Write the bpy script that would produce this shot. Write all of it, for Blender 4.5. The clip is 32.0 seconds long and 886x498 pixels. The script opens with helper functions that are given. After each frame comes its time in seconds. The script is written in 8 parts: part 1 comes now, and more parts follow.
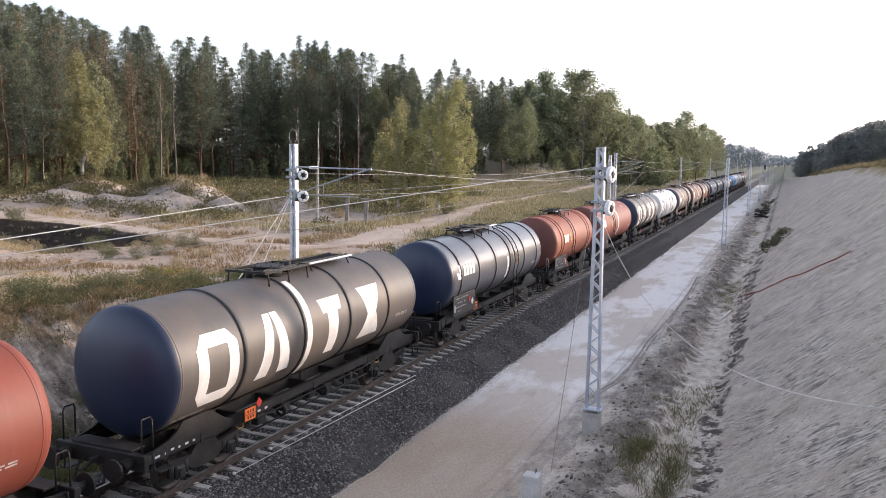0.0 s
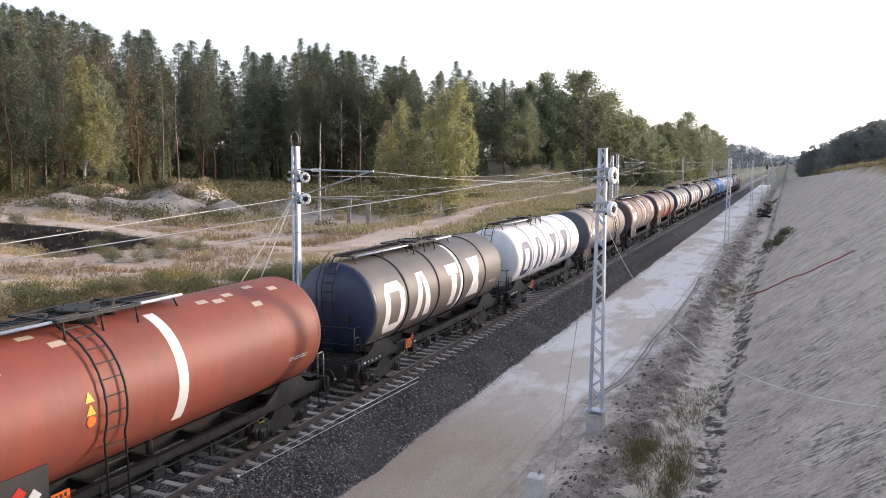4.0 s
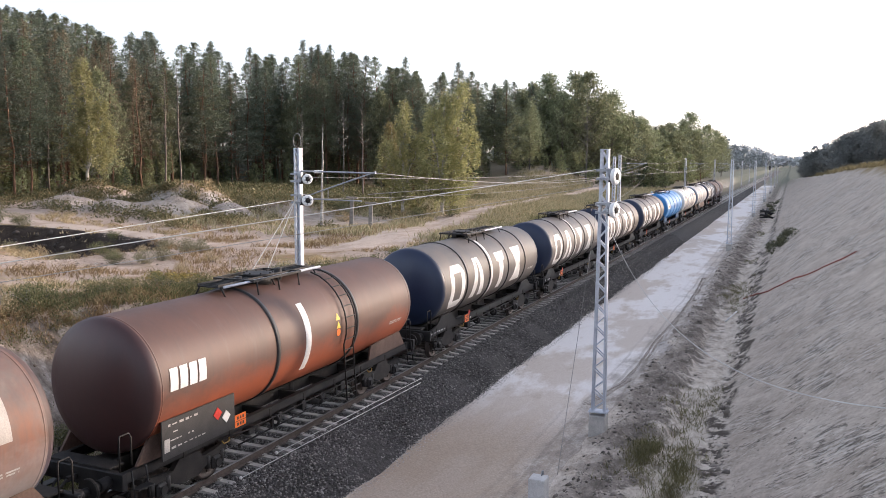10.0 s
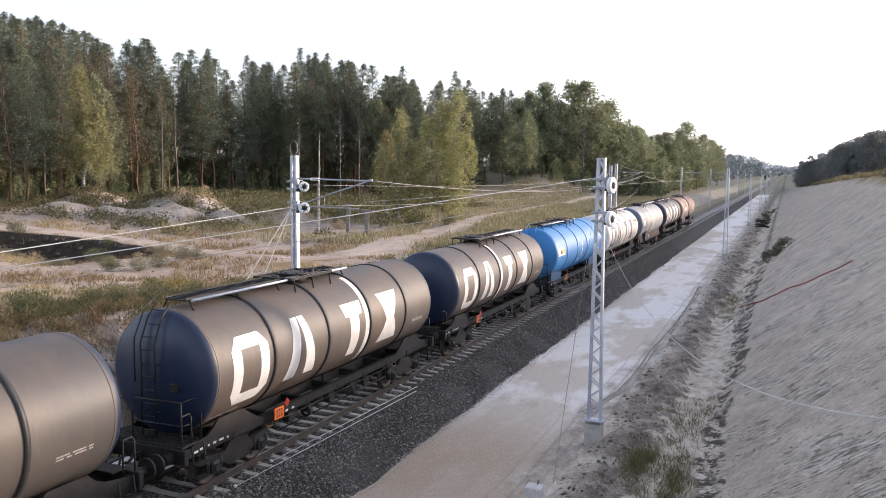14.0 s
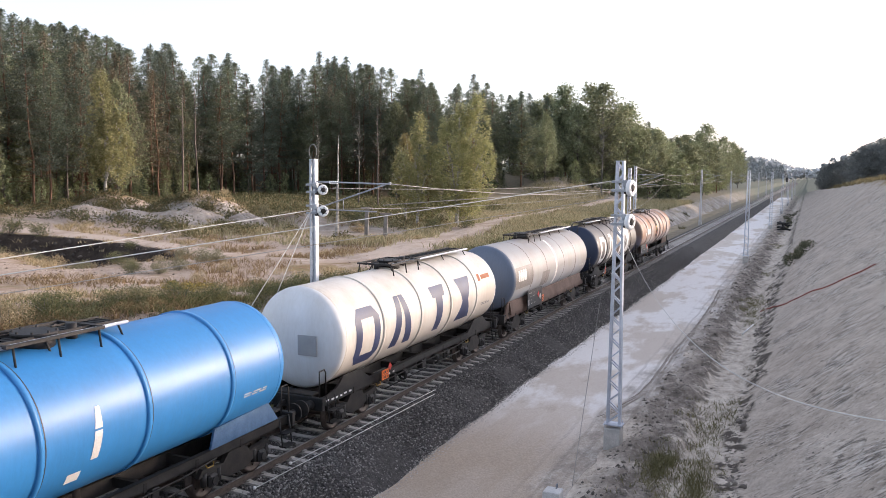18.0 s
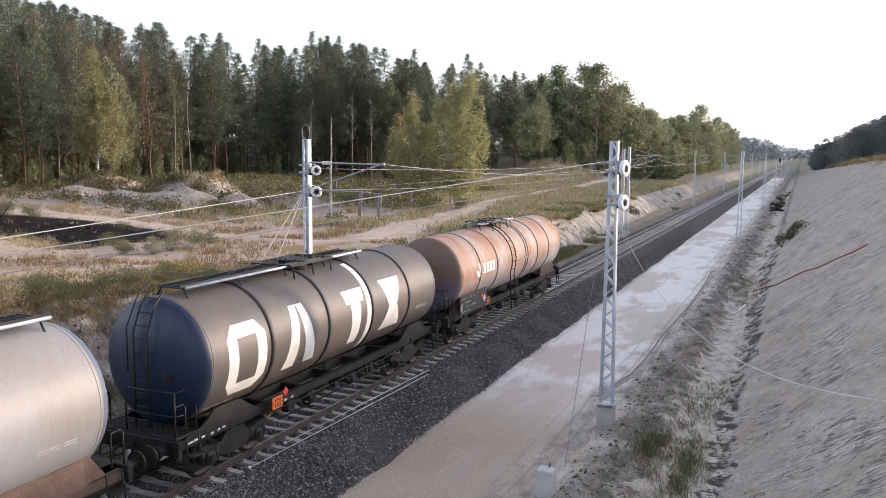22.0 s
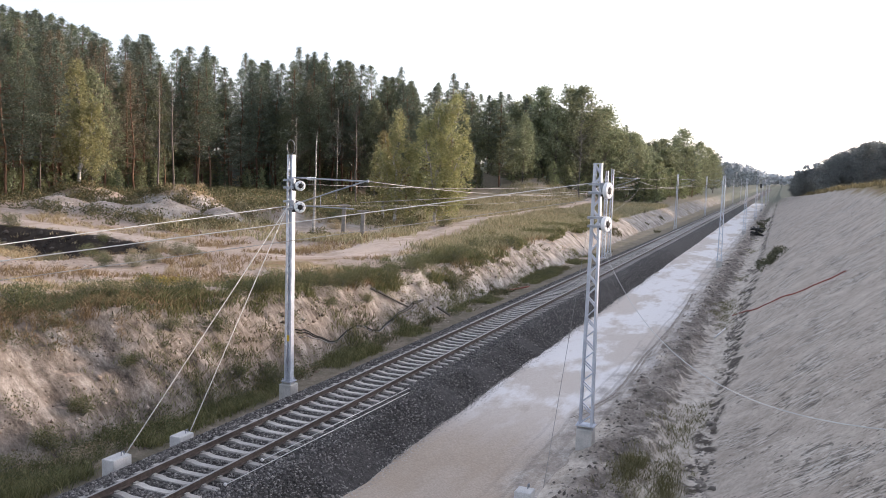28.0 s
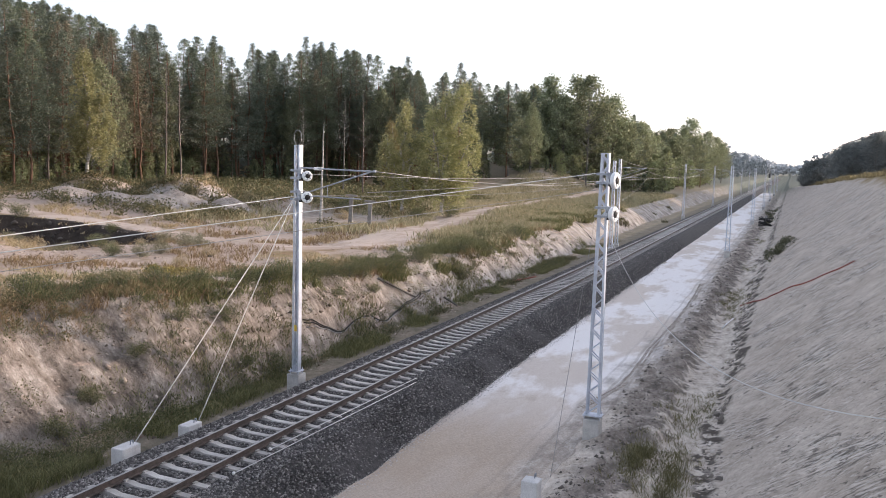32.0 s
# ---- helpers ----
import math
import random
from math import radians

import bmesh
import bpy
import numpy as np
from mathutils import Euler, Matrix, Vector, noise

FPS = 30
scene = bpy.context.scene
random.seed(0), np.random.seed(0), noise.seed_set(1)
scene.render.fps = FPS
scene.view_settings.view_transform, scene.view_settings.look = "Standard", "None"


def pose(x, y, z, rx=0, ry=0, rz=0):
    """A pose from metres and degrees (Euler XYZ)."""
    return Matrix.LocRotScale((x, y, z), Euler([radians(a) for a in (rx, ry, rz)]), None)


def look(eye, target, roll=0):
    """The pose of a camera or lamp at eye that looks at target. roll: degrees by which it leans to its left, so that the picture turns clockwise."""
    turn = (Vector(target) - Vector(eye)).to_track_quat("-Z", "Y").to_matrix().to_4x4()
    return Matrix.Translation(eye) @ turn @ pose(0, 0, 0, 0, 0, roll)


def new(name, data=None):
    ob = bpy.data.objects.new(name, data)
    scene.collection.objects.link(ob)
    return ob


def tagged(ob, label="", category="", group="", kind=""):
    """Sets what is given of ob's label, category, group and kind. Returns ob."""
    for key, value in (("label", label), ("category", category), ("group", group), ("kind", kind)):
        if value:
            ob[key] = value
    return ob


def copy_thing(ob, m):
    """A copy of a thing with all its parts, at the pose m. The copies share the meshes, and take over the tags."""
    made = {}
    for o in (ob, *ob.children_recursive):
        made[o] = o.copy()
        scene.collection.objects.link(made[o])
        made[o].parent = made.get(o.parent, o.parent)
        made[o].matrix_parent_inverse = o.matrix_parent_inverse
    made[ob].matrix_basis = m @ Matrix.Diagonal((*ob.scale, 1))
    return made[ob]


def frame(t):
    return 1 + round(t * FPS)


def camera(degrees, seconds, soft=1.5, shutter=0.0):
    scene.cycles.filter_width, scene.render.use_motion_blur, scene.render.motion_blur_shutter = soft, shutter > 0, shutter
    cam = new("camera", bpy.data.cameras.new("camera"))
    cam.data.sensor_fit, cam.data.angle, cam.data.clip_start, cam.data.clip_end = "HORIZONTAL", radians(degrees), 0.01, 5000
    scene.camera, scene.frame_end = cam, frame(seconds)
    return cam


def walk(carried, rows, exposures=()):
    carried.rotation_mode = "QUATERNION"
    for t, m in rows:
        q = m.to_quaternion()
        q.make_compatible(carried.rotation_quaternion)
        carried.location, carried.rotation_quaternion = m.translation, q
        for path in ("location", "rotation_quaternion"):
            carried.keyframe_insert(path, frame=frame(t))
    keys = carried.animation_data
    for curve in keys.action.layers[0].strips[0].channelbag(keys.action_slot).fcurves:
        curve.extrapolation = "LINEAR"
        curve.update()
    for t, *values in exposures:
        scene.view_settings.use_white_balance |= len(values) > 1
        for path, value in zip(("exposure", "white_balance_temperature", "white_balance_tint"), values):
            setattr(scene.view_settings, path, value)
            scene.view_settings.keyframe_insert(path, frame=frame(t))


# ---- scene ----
EYE = Vector((13.18, 0.0, 7.48))


def stand(yaw, pitch, roll):
    """The hand-held camera on its fixed spot: yaw to the left of the track, pitch and roll in degrees."""
    a, b = radians(yaw), radians(pitch)
    way = Vector((-math.sin(a) * math.cos(b), math.cos(a) * math.cos(b), math.sin(b)))
    return look(EYE, EYE + way, roll)


cam = camera(57.3, 32.0, 0.85)
walk(cam, [(t, stand(a, b, c)) for t, a, b, c in (
    (0, 22.83, -6.37, 0.74), (0.5, 23.00, -6.49, 0.73), (1, 23.24, -6.54, 0.61), (1.5, 23.26, -6.45, 0.53), (2, 23.01, -6.33, 0.57), (2.5, 22.79, -6.30, 0.61), (3, 22.85, -6.34, 0.51), (3.5, 22.93, -6.32, 0.43), (5.5, 23.12, -5.86, 0.51), (6, 23.07, -5.75, 0.50), (6.5, 23.00, -5.70, 0.51), (7, 22.98, -5.76, 0.46), (7.5, 22.95, -5.90, 0.44), (8, 22.97, -5.96, 0.36), (8.5, 23.11, -6.04, 0.30), (9, 23.22, -6.13, 0.28), (9.5, 23.26, -6.16, 0.27), (10, 23.17, -6.16, 0.29), (10.5, 23.06, -6.05, 0.32), (11, 22.95, -5.90, 0.46), (11.5, 22.85, -5.83, 0.57), (12, 22.85, -5.80, 0.52), (12.5, 22.89, -5.75, 0.53), (13, 22.90, -5.69, 0.54), (13.5, 22.89, -5.63, 0.58), (14, 22.91, -5.59, 0.54), (14.5, 22.94, -5.60, 0.57), (16.5, 23.12, -5.53, 0.56), (17, 23.48, -5.44, 0.60), (17.5, 23.86, -5.41, 0.56), (18, 24.22, -5.39, 0.42), (18.5, 24.42, -5.42, 0.36), (19, 24.48, -5.46, 0.38), (19.5, 24.52, -5.54, 0.37), (20, 24.54, -5.75, 0.30), (20.5, 24.53, -6.15, 0.24), (21, 24.40, -6.44, 0.22), (21.5, 24.08, -6.66, 0.33), (22, 23.76, -6.75, 0.44), (22.5, 23.41, -6.67, 0.51), (23, 23.13, -6.52, 0.66), (23.5, 22.81, -6.41, 0.88), (24, 22.58, -6.32, 0.98), (24.5, 22.39, -6.27, 1.12), (25, 22.32, -6.23, 1.23), (25.5, 22.31, -6.16, 1.29), (27.5, 22.25, -5.45, 1.73), (28, 22.57, -5.44, 1.71), (28.5, 22.76, -5.46, 1.66), (29, 22.85, -5.50, 1.64), (29.5, 22.91, -5.55, 1.66), (30, 22.93, -5.59, 1.63), (30.5, 22.88, -5.65, 1.65), (31, 22.89, -5.85, 1.65), (31.5, 22.97, -6.09, 1.65), (32, 23.05, -6.15, 1.65))],
    [(0, 1.45, 6050, 18), (32, 1.45, 6050, 18)])

# world: hazy evening sky, low sun beyond the cutting on the far right
SUN_AZ, SUN_EL = radians(45), radians(11)
world = bpy.data.worlds.new("world")
scene.world = world
world.use_nodes = True
wn, wl = world.node_tree.nodes, world.node_tree.links
sky = wn.new("ShaderNodeTexSky")
sky.sky_type, sky.sun_disc = "NISHITA", False
sky.sun_elevation, sky.sun_rotation = SUN_EL, SUN_AZ
sky.air_density, sky.dust_density, sky.ozone_density = 1.0, 1.6, 1.0
pale = wn.new("ShaderNodeHueSaturation")
pale.inputs["Saturation"].default_value = 0.42
wl.new(sky.outputs[0], pale.inputs["Color"])
wl.new(pale.outputs[0], wn["Background"].inputs[0])
wn["Background"].inputs[1].default_value = 0.15
lamp = bpy.data.lights.new("sun", "SUN")
lamp.energy, lamp.angle, lamp.color = 1.4, radians(1.5), (1.0, 0.76, 0.5)
sun = new("sun", lamp)
to_sun = Vector((math.sin(SUN_AZ) * math.cos(SUN_EL), math.cos(SUN_AZ) * math.cos(SUN_EL), math.sin(SUN_EL)))
sun.matrix_world = look(to_sun * 100, (0, 0, 0))


# materials
def nodes_of(name):
    m = bpy.data.materials.new(name)
    m.use_nodes = True
    nt = m.node_tree
    return m, nt.nodes, nt.links, nt.nodes["Principled BSDF"]


def ramp(n, l, fac, stops):
    r = n.new("ShaderNodeValToRGB")
    e = r.color_ramp.elements
    while len(e) < len(stops):
        e.new(0.5)
    for k, (p, c) in zip(e, stops):
        k.position, k.color = p, (*c, 1) if len(c) == 3 else c
    l.new(fac, r.inputs[0])
    return r.outputs[0]


def tex(n, l, co, scale, detail=4.0, rough=0.6, stretch=(1, 1, 1), turn=(0, 0, 0)):
    m = n.new("ShaderNodeMapping")
    if any(turn):
        m.vector_type = "TEXTURE"
        stretch = [1 / k for k in stretch]
    m.inputs["Scale"].default_value = stretch
    m.inputs["Rotation"].default_value = turn
    l.new(co, m.inputs[0])
    t = n.new("ShaderNodeTexNoise")
    t.inputs["Scale"].default_value, t.inputs["Detail"].default_value, t.inputs["Roughness"].default_value = scale, detail, rough
    l.new(m.outputs[0], t.inputs["Vector"])
    return t.outputs["Fac"]


def mixc(n, l, fac, a, b, mode="MIX"):
    m = n.new("ShaderNodeMix")
    m.data_type, m.blend_type = "RGBA", mode
    for v, i in ((fac, 0), (a, 6), (b, 7)):
        if isinstance(v, (int, float)):
            m.inputs[i].default_value = v
        elif isinstance(v, tuple):
            m.inputs[i].default_value = (*v, 1)
        else:
            l.new(v, m.inputs[i])
    return m.outputs[2]


def math_node(n, l, op, a, b=0.5, c=0.0):
    m = n.new("ShaderNodeMath")
    m.operation = op
    m.use_clamp = True
    for v, i in ((a, 0), (b, 1), (c, 2)):
        if isinstance(v, (int, float)):
            m.inputs[i].default_value = v
        else:
            l.new(v, m.inputs[i])
    return m.outputs[0]


def bump(n, l, bs, fac, strength, dist):
    b = n.new("ShaderNodeBump")
    b.inputs["Strength"].default_value, b.inputs["Distance"].default_value = strength, dist
    l.new(fac, b.inputs["Height"])
    l.new(b.outputs[0], bs.inputs["Normal"])


def surface(name, c1, c2, scale=3.0, rough=0.8, metal=0.0, grain=40.0, relief=0.3, dist=0.01, stretch=(1, 1, 1), vary=0.0, coords="Object"):
    """Two-scale mottled surface: broad patches between c1 and c2, fine grain, relief."""
    m, n, l, bs = nodes_of(name)
    co = n.new("ShaderNodeTexCoord").outputs[coords]
    big = tex(n, l, co, scale, 5, 0.6, stretch)
    fine = tex(n, l, co, grain, 3, 0.7)
    col = ramp(n, l, big, ((0.35, c1), (0.65, c2)))
    col = mixc(n, l, 0.35, col, ramp(n, l, fine, ((0.3, (0.25,) * 3), (0.7, (0.8,) * 3))), "OVERLAY")
    if vary:
        info = n.new("ShaderNodeObjectInfo").outputs["Random"]
        h = n.new("ShaderNodeHueSaturation")
        l.new(col, h.inputs["Color"])
        mr = n.new("ShaderNodeMapRange")
        mr.inputs[3].default_value, mr.inputs[4].default_value = 1 - vary, 1 + vary
        l.new(info, mr.inputs[0])
        l.new(mr.outputs[0], h.inputs["Value"])
        col = h.outputs[0]
    l.new(col, bs.inputs["Base Color"])
    bs.inputs["Roughness"].default_value, bs.inputs["Metallic"].default_value = rough, metal
    if relief:
        bump(n, l, bs, fine, relief, dist)
    return m


def tank_paint(name, c, dirt, amount=0.5, rough=0.38, lower=None, rust=0.0, rust_c=(0.30, 0.12, 0.05), seed=0.0, film=None, coat=0.1):
    """Weathered wagon paint: streaks running down, soot, rust bleeding, with the grime of the road."""
    m, n, l, bs = nodes_of(name)
    tc = n.new("ShaderNodeTexCoord").outputs["Object"]
    mp = n.new("ShaderNodeMapping")
    mp.inputs["Location"].default_value = (seed, seed * 1.7, 0)
    l.new(tc, mp.inputs[0])
    co = mp.outputs[0]
    streak = tex(n, l, co, 1.1, 5, 0.65, (1, 1.0, 0.16))
    soot = tex(n, l, co, 0.45, 6, 0.7, (1, 0.7, 1))
    fine = tex(n, l, co, 14, 4, 0.7, (1, 1, 0.3))
    col = mixc(n, l, math_node(n, l, "MULTIPLY", ramp(n, l, streak, ((0.42, (0, 0, 0)), (0.72, (1, 1, 1)))), amount), c, dirt)
    col = mixc(n, l, math_node(n, l, "MULTIPLY", ramp(n, l, soot, ((0.45, (0, 0, 0)), (0.75, (1, 1, 1)))), amount * 0.8), col, dirt)
    if rust:
        band = tex(n, l, co, 0.55, 5, 0.72, (0.6, 1.3, 0.8))
        col = mixc(n, l, math_node(n, l, "MULTIPLY", ramp(n, l, band, ((0.5 - 0.22 * rust, (0, 0, 0)), (0.78 - 0.25 * rust, (1, 1, 1)))), 0.95), col, rust_c)
    # rain streaks bleeding down the flank, crossed by the seams of the plates
    runs = tex(n, l, co, 3.2, 5, 0.7, (0.5, 1.6, 0.07))
    col = mixc(n, l, math_node(n, l, "MULTIPLY", ramp(n, l, runs, ((0.54, (0, 0, 0)), (0.70, (1, 1, 1)))), amount * 0.45), col, dirt)
    pale_runs = tex(n, l, co, 2.1, 5, 0.7, (0.5, 1.3, 0.09))
    col = mixc(n, l, math_node(n, l, "MULTIPLY", ramp(n, l, pale_runs, ((0.58, (0, 0, 0)), (0.74, (1, 1, 1)))), amount * 0.12), col, tuple(0.5 * k + 0.22 for k in c))
    if film:
        # second tone over the lower flank: grey dust on most, orange-red on the maroon
        sp = n.new("ShaderNodeSeparateXYZ")
        l.new(tc, sp.inputs[0])
        edge = math_node(n, l, "MULTIPLY_ADD", soot, 0.5, math_node(n, l, "MULTIPLY", sp.outputs[2], 0.25))
        col = mixc(n, l, math_node(n, l, "MULTIPLY", ramp(n, l, edge, ((0.72, (1, 1, 1)), (0.92, (0, 0, 0)))), 0.75), col, film)
    col = mixc(n, l, 0.18, col, ramp(n, l, fine, ((0.3, (0.3,) * 3), (0.7, (0.7,) * 3))), "OVERLAY")
    l.new(col, bs.inputs["Base Color"])
    l.new(math_node(n, l, "MULTIPLY_ADD", fine, 0.25, rough - 0.1), bs.inputs["Roughness"])
    bs.inputs["Coat Weight"].default_value = coat
    bs.inputs["Coat Roughness"].default_value = 0.2 if coat > 0.3 else 0.5
    bump(n, l, bs, soot, 0.12, 0.01)
    return m


STEEL_DARK = surface("grimy_steel", (0.011, 0.01, 0.01), (0.034, 0.028, 0.024), 2.5, 0.75, 0.2, 30, 0.3)
STEEL_BLACK = surface("black_steel", (0.012, 0.012, 0.013), (0.03, 0.027, 0.025), 3, 0.6, 0.3, 30, 0.2)
WALK_GREY = surface("worn_grey_grating", (0.12, 0.115, 0.11), (0.24, 0.23, 0.22), 3, 0.7, 0.3, 30, 0.2)
STEEL_BROWN = surface("rusty_skirt", (0.09, 0.055, 0.04), (0.16, 0.10, 0.075), 1.5, 0.8, 0.0, 20, 0.2)
WHEEL = surface("wheel_steel", (0.05, 0.04, 0.035), (0.09, 0.07, 0.06), 6, 0.55, 0.6, 40, 0.2)
RAIL_SIDE = surface("rusty_rail", (0.055, 0.04, 0.034), (0.10, 0.074, 0.062), 8, 0.8, 0.1, 60, 0.3)
RAIL_TOP = surface("polished_rail", (0.26, 0.245, 0.23), (0.38, 0.36, 0.34), 3, 0.38, 0.85, 60, 0.0)
CONCRETE = surface("concrete", (0.36, 0.35, 0.33), (0.52, 0.50, 0.47), 3, 0.9, 0, 50, 0.35, vary=0.12)
GALV = surface("galvanised_steel", (0.42, 0.45, 0.52), (0.58, 0.61, 0.68), 3, 0.45, 0.35, 40, 0.1)
WIRE = surface("bare_wire", (0.24, 0.232, 0.22), (0.34, 0.33, 0.31), 3, 0.8, 0.0, 40, 0)
PORCELAIN = surface("white_enamel", (0.78, 0.78, 0.77), (0.86, 0.86, 0.85), 4, 0.35, 0, 30, 0.05)
WHITE = surface("white_marking", (0.62, 0.60, 0.57), (0.80, 0.79, 0.77), 1.3, 0.5, 0, 25, 0.1)
NAVY = surface("navy_marking", (0.02, 0.03, 0.085), (0.03, 0.045, 0.12), 1.3, 0.5, 0, 25, 0.1)
GREY_MARK = surface("grey_marking", (0.16, 0.16, 0.17), (0.22, 0.22, 0.22), 2, 0.6)
ORANGE = surface("orange_plate", (0.80, 0.15, 0.02), (0.9, 0.2, 0.03), 5, 0.4)
RED = surface("red_plate", (0.5, 0.03, 0.02), (0.6, 0.05, 0.03), 5, 0.4)
YELLOW = surface("yellow_marking", (0.65, 0.42, 0.03), (0.75, 0.5, 0.06), 5, 0.5)
BOARD = surface("board_black", (0.02, 0.021, 0.022), (0.035, 0.035, 0.036), 4, 0.5)


# mesh helpers
def box(bm, x, y, z, sx, sy, sz, m=None):
    """A box with its centre at x, y, z."""
    vs = [bm.verts.new((x + a * sx / 2, y + b * sy / 2, z + c * sz / 2)) for a in (-1, 1) for b in (-1, 1) for c in (-1, 1)]
    for f in ((0, 1, 3, 2), (4, 6, 7, 5), (0, 4, 5, 1), (2, 3, 7, 6), (0, 2, 6, 4), (1, 5, 7, 3)):
        bm.faces.new([vs[i] for i in f])
    if m is not None:
        bmesh.ops.transform(bm, matrix=m, verts=vs)
    return vs


def bevelled(bm, width, seg=1):
    bmesh.ops.bevel(bm, geom=bm.edges[:], offset=width, segments=seg, affect="EDGES", clamp_overlap=True)
    return bm


def rod(bm, p, q, r, seg=6, r2=None, caps=True):
    """A round bar from p to q."""
    p, q = Vector(p), Vector(q)
    d = (q - p).normalized()
    a = d.orthogonal().normalized()
    b = d.cross(a)
    r2 = r if r2 is None else r2
    ring = [[bm.verts.new(c + (a * math.cos(2 * math.pi * i / seg) + b * math.sin(2 * math.pi * i / seg)) * k) for i in range(seg)]
            for c, k in ((p, r), (q, r2))]
    for i in range(seg):
        j = (i + 1) % seg
        f = bm.faces.new((ring[0][i], ring[0][j], ring[1][j], ring[1][i]))
        f.smooth = seg > 5
    if caps:
        bm.faces.new(ring[0][::-1])
        bm.faces.new(ring[1])


def pipe(bm, pts, r, seg=5):
    tube(bm, pts, r, seg)


def tube(bm, pts, r, seg=5):
    """One connected round tube through the points."""
    pts = [Vector(p) for p in pts]
    rings = []
    for i, p in enumerate(pts):
        d = (pts[min(i + 1, len(pts) - 1)] - pts[max(i - 1, 0)]).normalized()
        a = d.cross(Vector((0, 0, 1)) if abs(d.z) < 0.9 else Vector((1, 0, 0))).normalized()
        b = d.cross(a)
        rings.append([bm.verts.new(p + (a * math.cos(2 * math.pi * k / seg) + b * math.sin(2 * math.pi * k / seg)) * r) for k in range(seg)])
    for u, v in zip(rings, rings[1:]):
        for k in range(seg):
            bm.faces.new((u[k], u[(k + 1) % seg], v[(k + 1) % seg], v[k])).smooth = True
    bm.faces.new(rings[0][::-1])
    bm.faces.new(rings[-1])


def lathe_y(bm, prof, seg=48, cx=0.0, cz=0.0):
    """Turns a profile of (y, radius) round the axis along y."""
    rings = []
    for y, r in prof:
        if r < 1e-6:
            rings.append([bm.verts.new((cx, y, cz))])
        else:
            rings.append([bm.verts.new((cx + r * math.cos(2 * math.pi * i / seg), y, cz + r * math.sin(2 * math.pi * i / seg))) for i in range(seg)])
    for a, b in zip(rings, rings[1:]):
        for i in range(seg):
            j = (i + 1) % seg
            if len(a) == 1:
                f = bm.faces.new((a[0], b[i], b[j]))
            elif len(b) == 1:
                f = bm.faces.new((a[i], b[0], a[j]))
            else:
                f = bm.faces.new((a[i], b[i], b[j], a[j]))
            f.smooth = True
    return bm


def disc_x(bm, x, y, z, r, w, seg=24):
    rod(bm, (x - w / 2, y, z), (x + w / 2, y, z), r, seg)


def prism(bm, pts, axis, a, b):
    """A flat outline of (u, v) pairs, thick from a to b along the axis."""
    def at(u, v, w):
        return {"x": (w, u, v), "y": (u, w, v), "z": (u, v, w)}[axis]
    lo = [bm.verts.new(at(u, v, a)) for u, v in pts]
    hi = [bm.verts.new(at(u, v, b)) for u, v in pts]
    for i in range(len(pts)):
        j = (i + 1) % len(pts)
        bm.faces.new((lo[i], lo[j], hi[j], hi[i]))
    bm.faces.new(lo[::-1])
    bm.faces.new(hi)


def mesh_of(bm, name, mat):
    bmesh.ops.recalc_face_normals(bm, faces=bm.faces)
    me = bpy.data.meshes.new(name)
    bm.to_mesh(me)
    bm.free()
    for m in (mat if isinstance(mat, (list, tuple)) else (mat,)):
        me.materials.append(m)
    return me


def part(name, bm, mat, parent, label=""):
    """One mesh object under a thing or a part; bm may be a mesh that is shared."""
    ob = new(name, bm if isinstance(bm, bpy.types.Mesh) else mesh_of(bm, name, mat))
    ob.parent = parent
    if label:
        ob["label"] = label
    return ob


def thing(name, label, category, m=None, group="", kind=""):
    ob = tagged(new(name), label, category, group, kind)
    ob.empty_display_size = 0.2
    if m is not None:
        ob.matrix_world = m
    return ob


def solid(name, bm, mat, label, category, group="", kind="", m=None):
    ob = tagged(new(name, bm if isinstance(bm, bpy.types.Mesh) else mesh_of(bm, name, mat)), label, category, group, kind)
    if m is not None:
        ob.matrix_world = m
    return ob


def raw_mesh(name, verts, faces, mat):
    me = bpy.data.meshes.new(name)
    verts = np.asarray(verts, dtype=np.float32)
    faces = np.asarray(faces, dtype=np.int32)
    k = faces.shape[1]
    me.vertices.add(len(verts))
    me.vertices.foreach_set("co", verts.ravel())
    me.loops.add(faces.size)
    me.loops.foreach_set("vertex_index", faces.ravel())
    me.polygons.add(len(faces))
    me.polygons.foreach_set("loop_start", np.arange(0, faces.size, k, dtype=np.int32))
    me.polygons.foreach_set("loop_total", np.full(len(faces), k, dtype=np.int32))
    me.update(calc_edges=True)
    me.validate()
    for m in (mat if isinstance(mat, (list, tuple)) else (mat,)):
        me.materials.append(m)
    return me


# the lie of the land: rail tops at height 0, track along y
LATTICE = np.random.RandomState(5).rand(256, 256)


def wave(x, y, size):
    """Smooth value noise from -1 to 1 with features of that size in metres."""
    u, v = np.asarray(x, float) / size + 113.7, np.asarray(y, float) / size + 57.3
    i, j = np.floor(u).astype(int), np.floor(v).astype(int)
    a, b = u - i, v - j
    a, b = a * a * (3 - 2 * a), b * b * (3 - 2 * b)
    g = lambda p, q: LATTICE[p % 256, q % 256]
    return 2 * ((g(i, j) * (1 - a) + g(i + 1, j) * a) * (1 - b) + (g(i, j + 1) * (1 - a) + g(i + 1, j + 1) * a) * b) - 1


def step(x, a, b):
    t = np.clip((np.asarray(x, float) - a) / (b - a), 0, 1)
    return t * t * (3 - 2 * t)


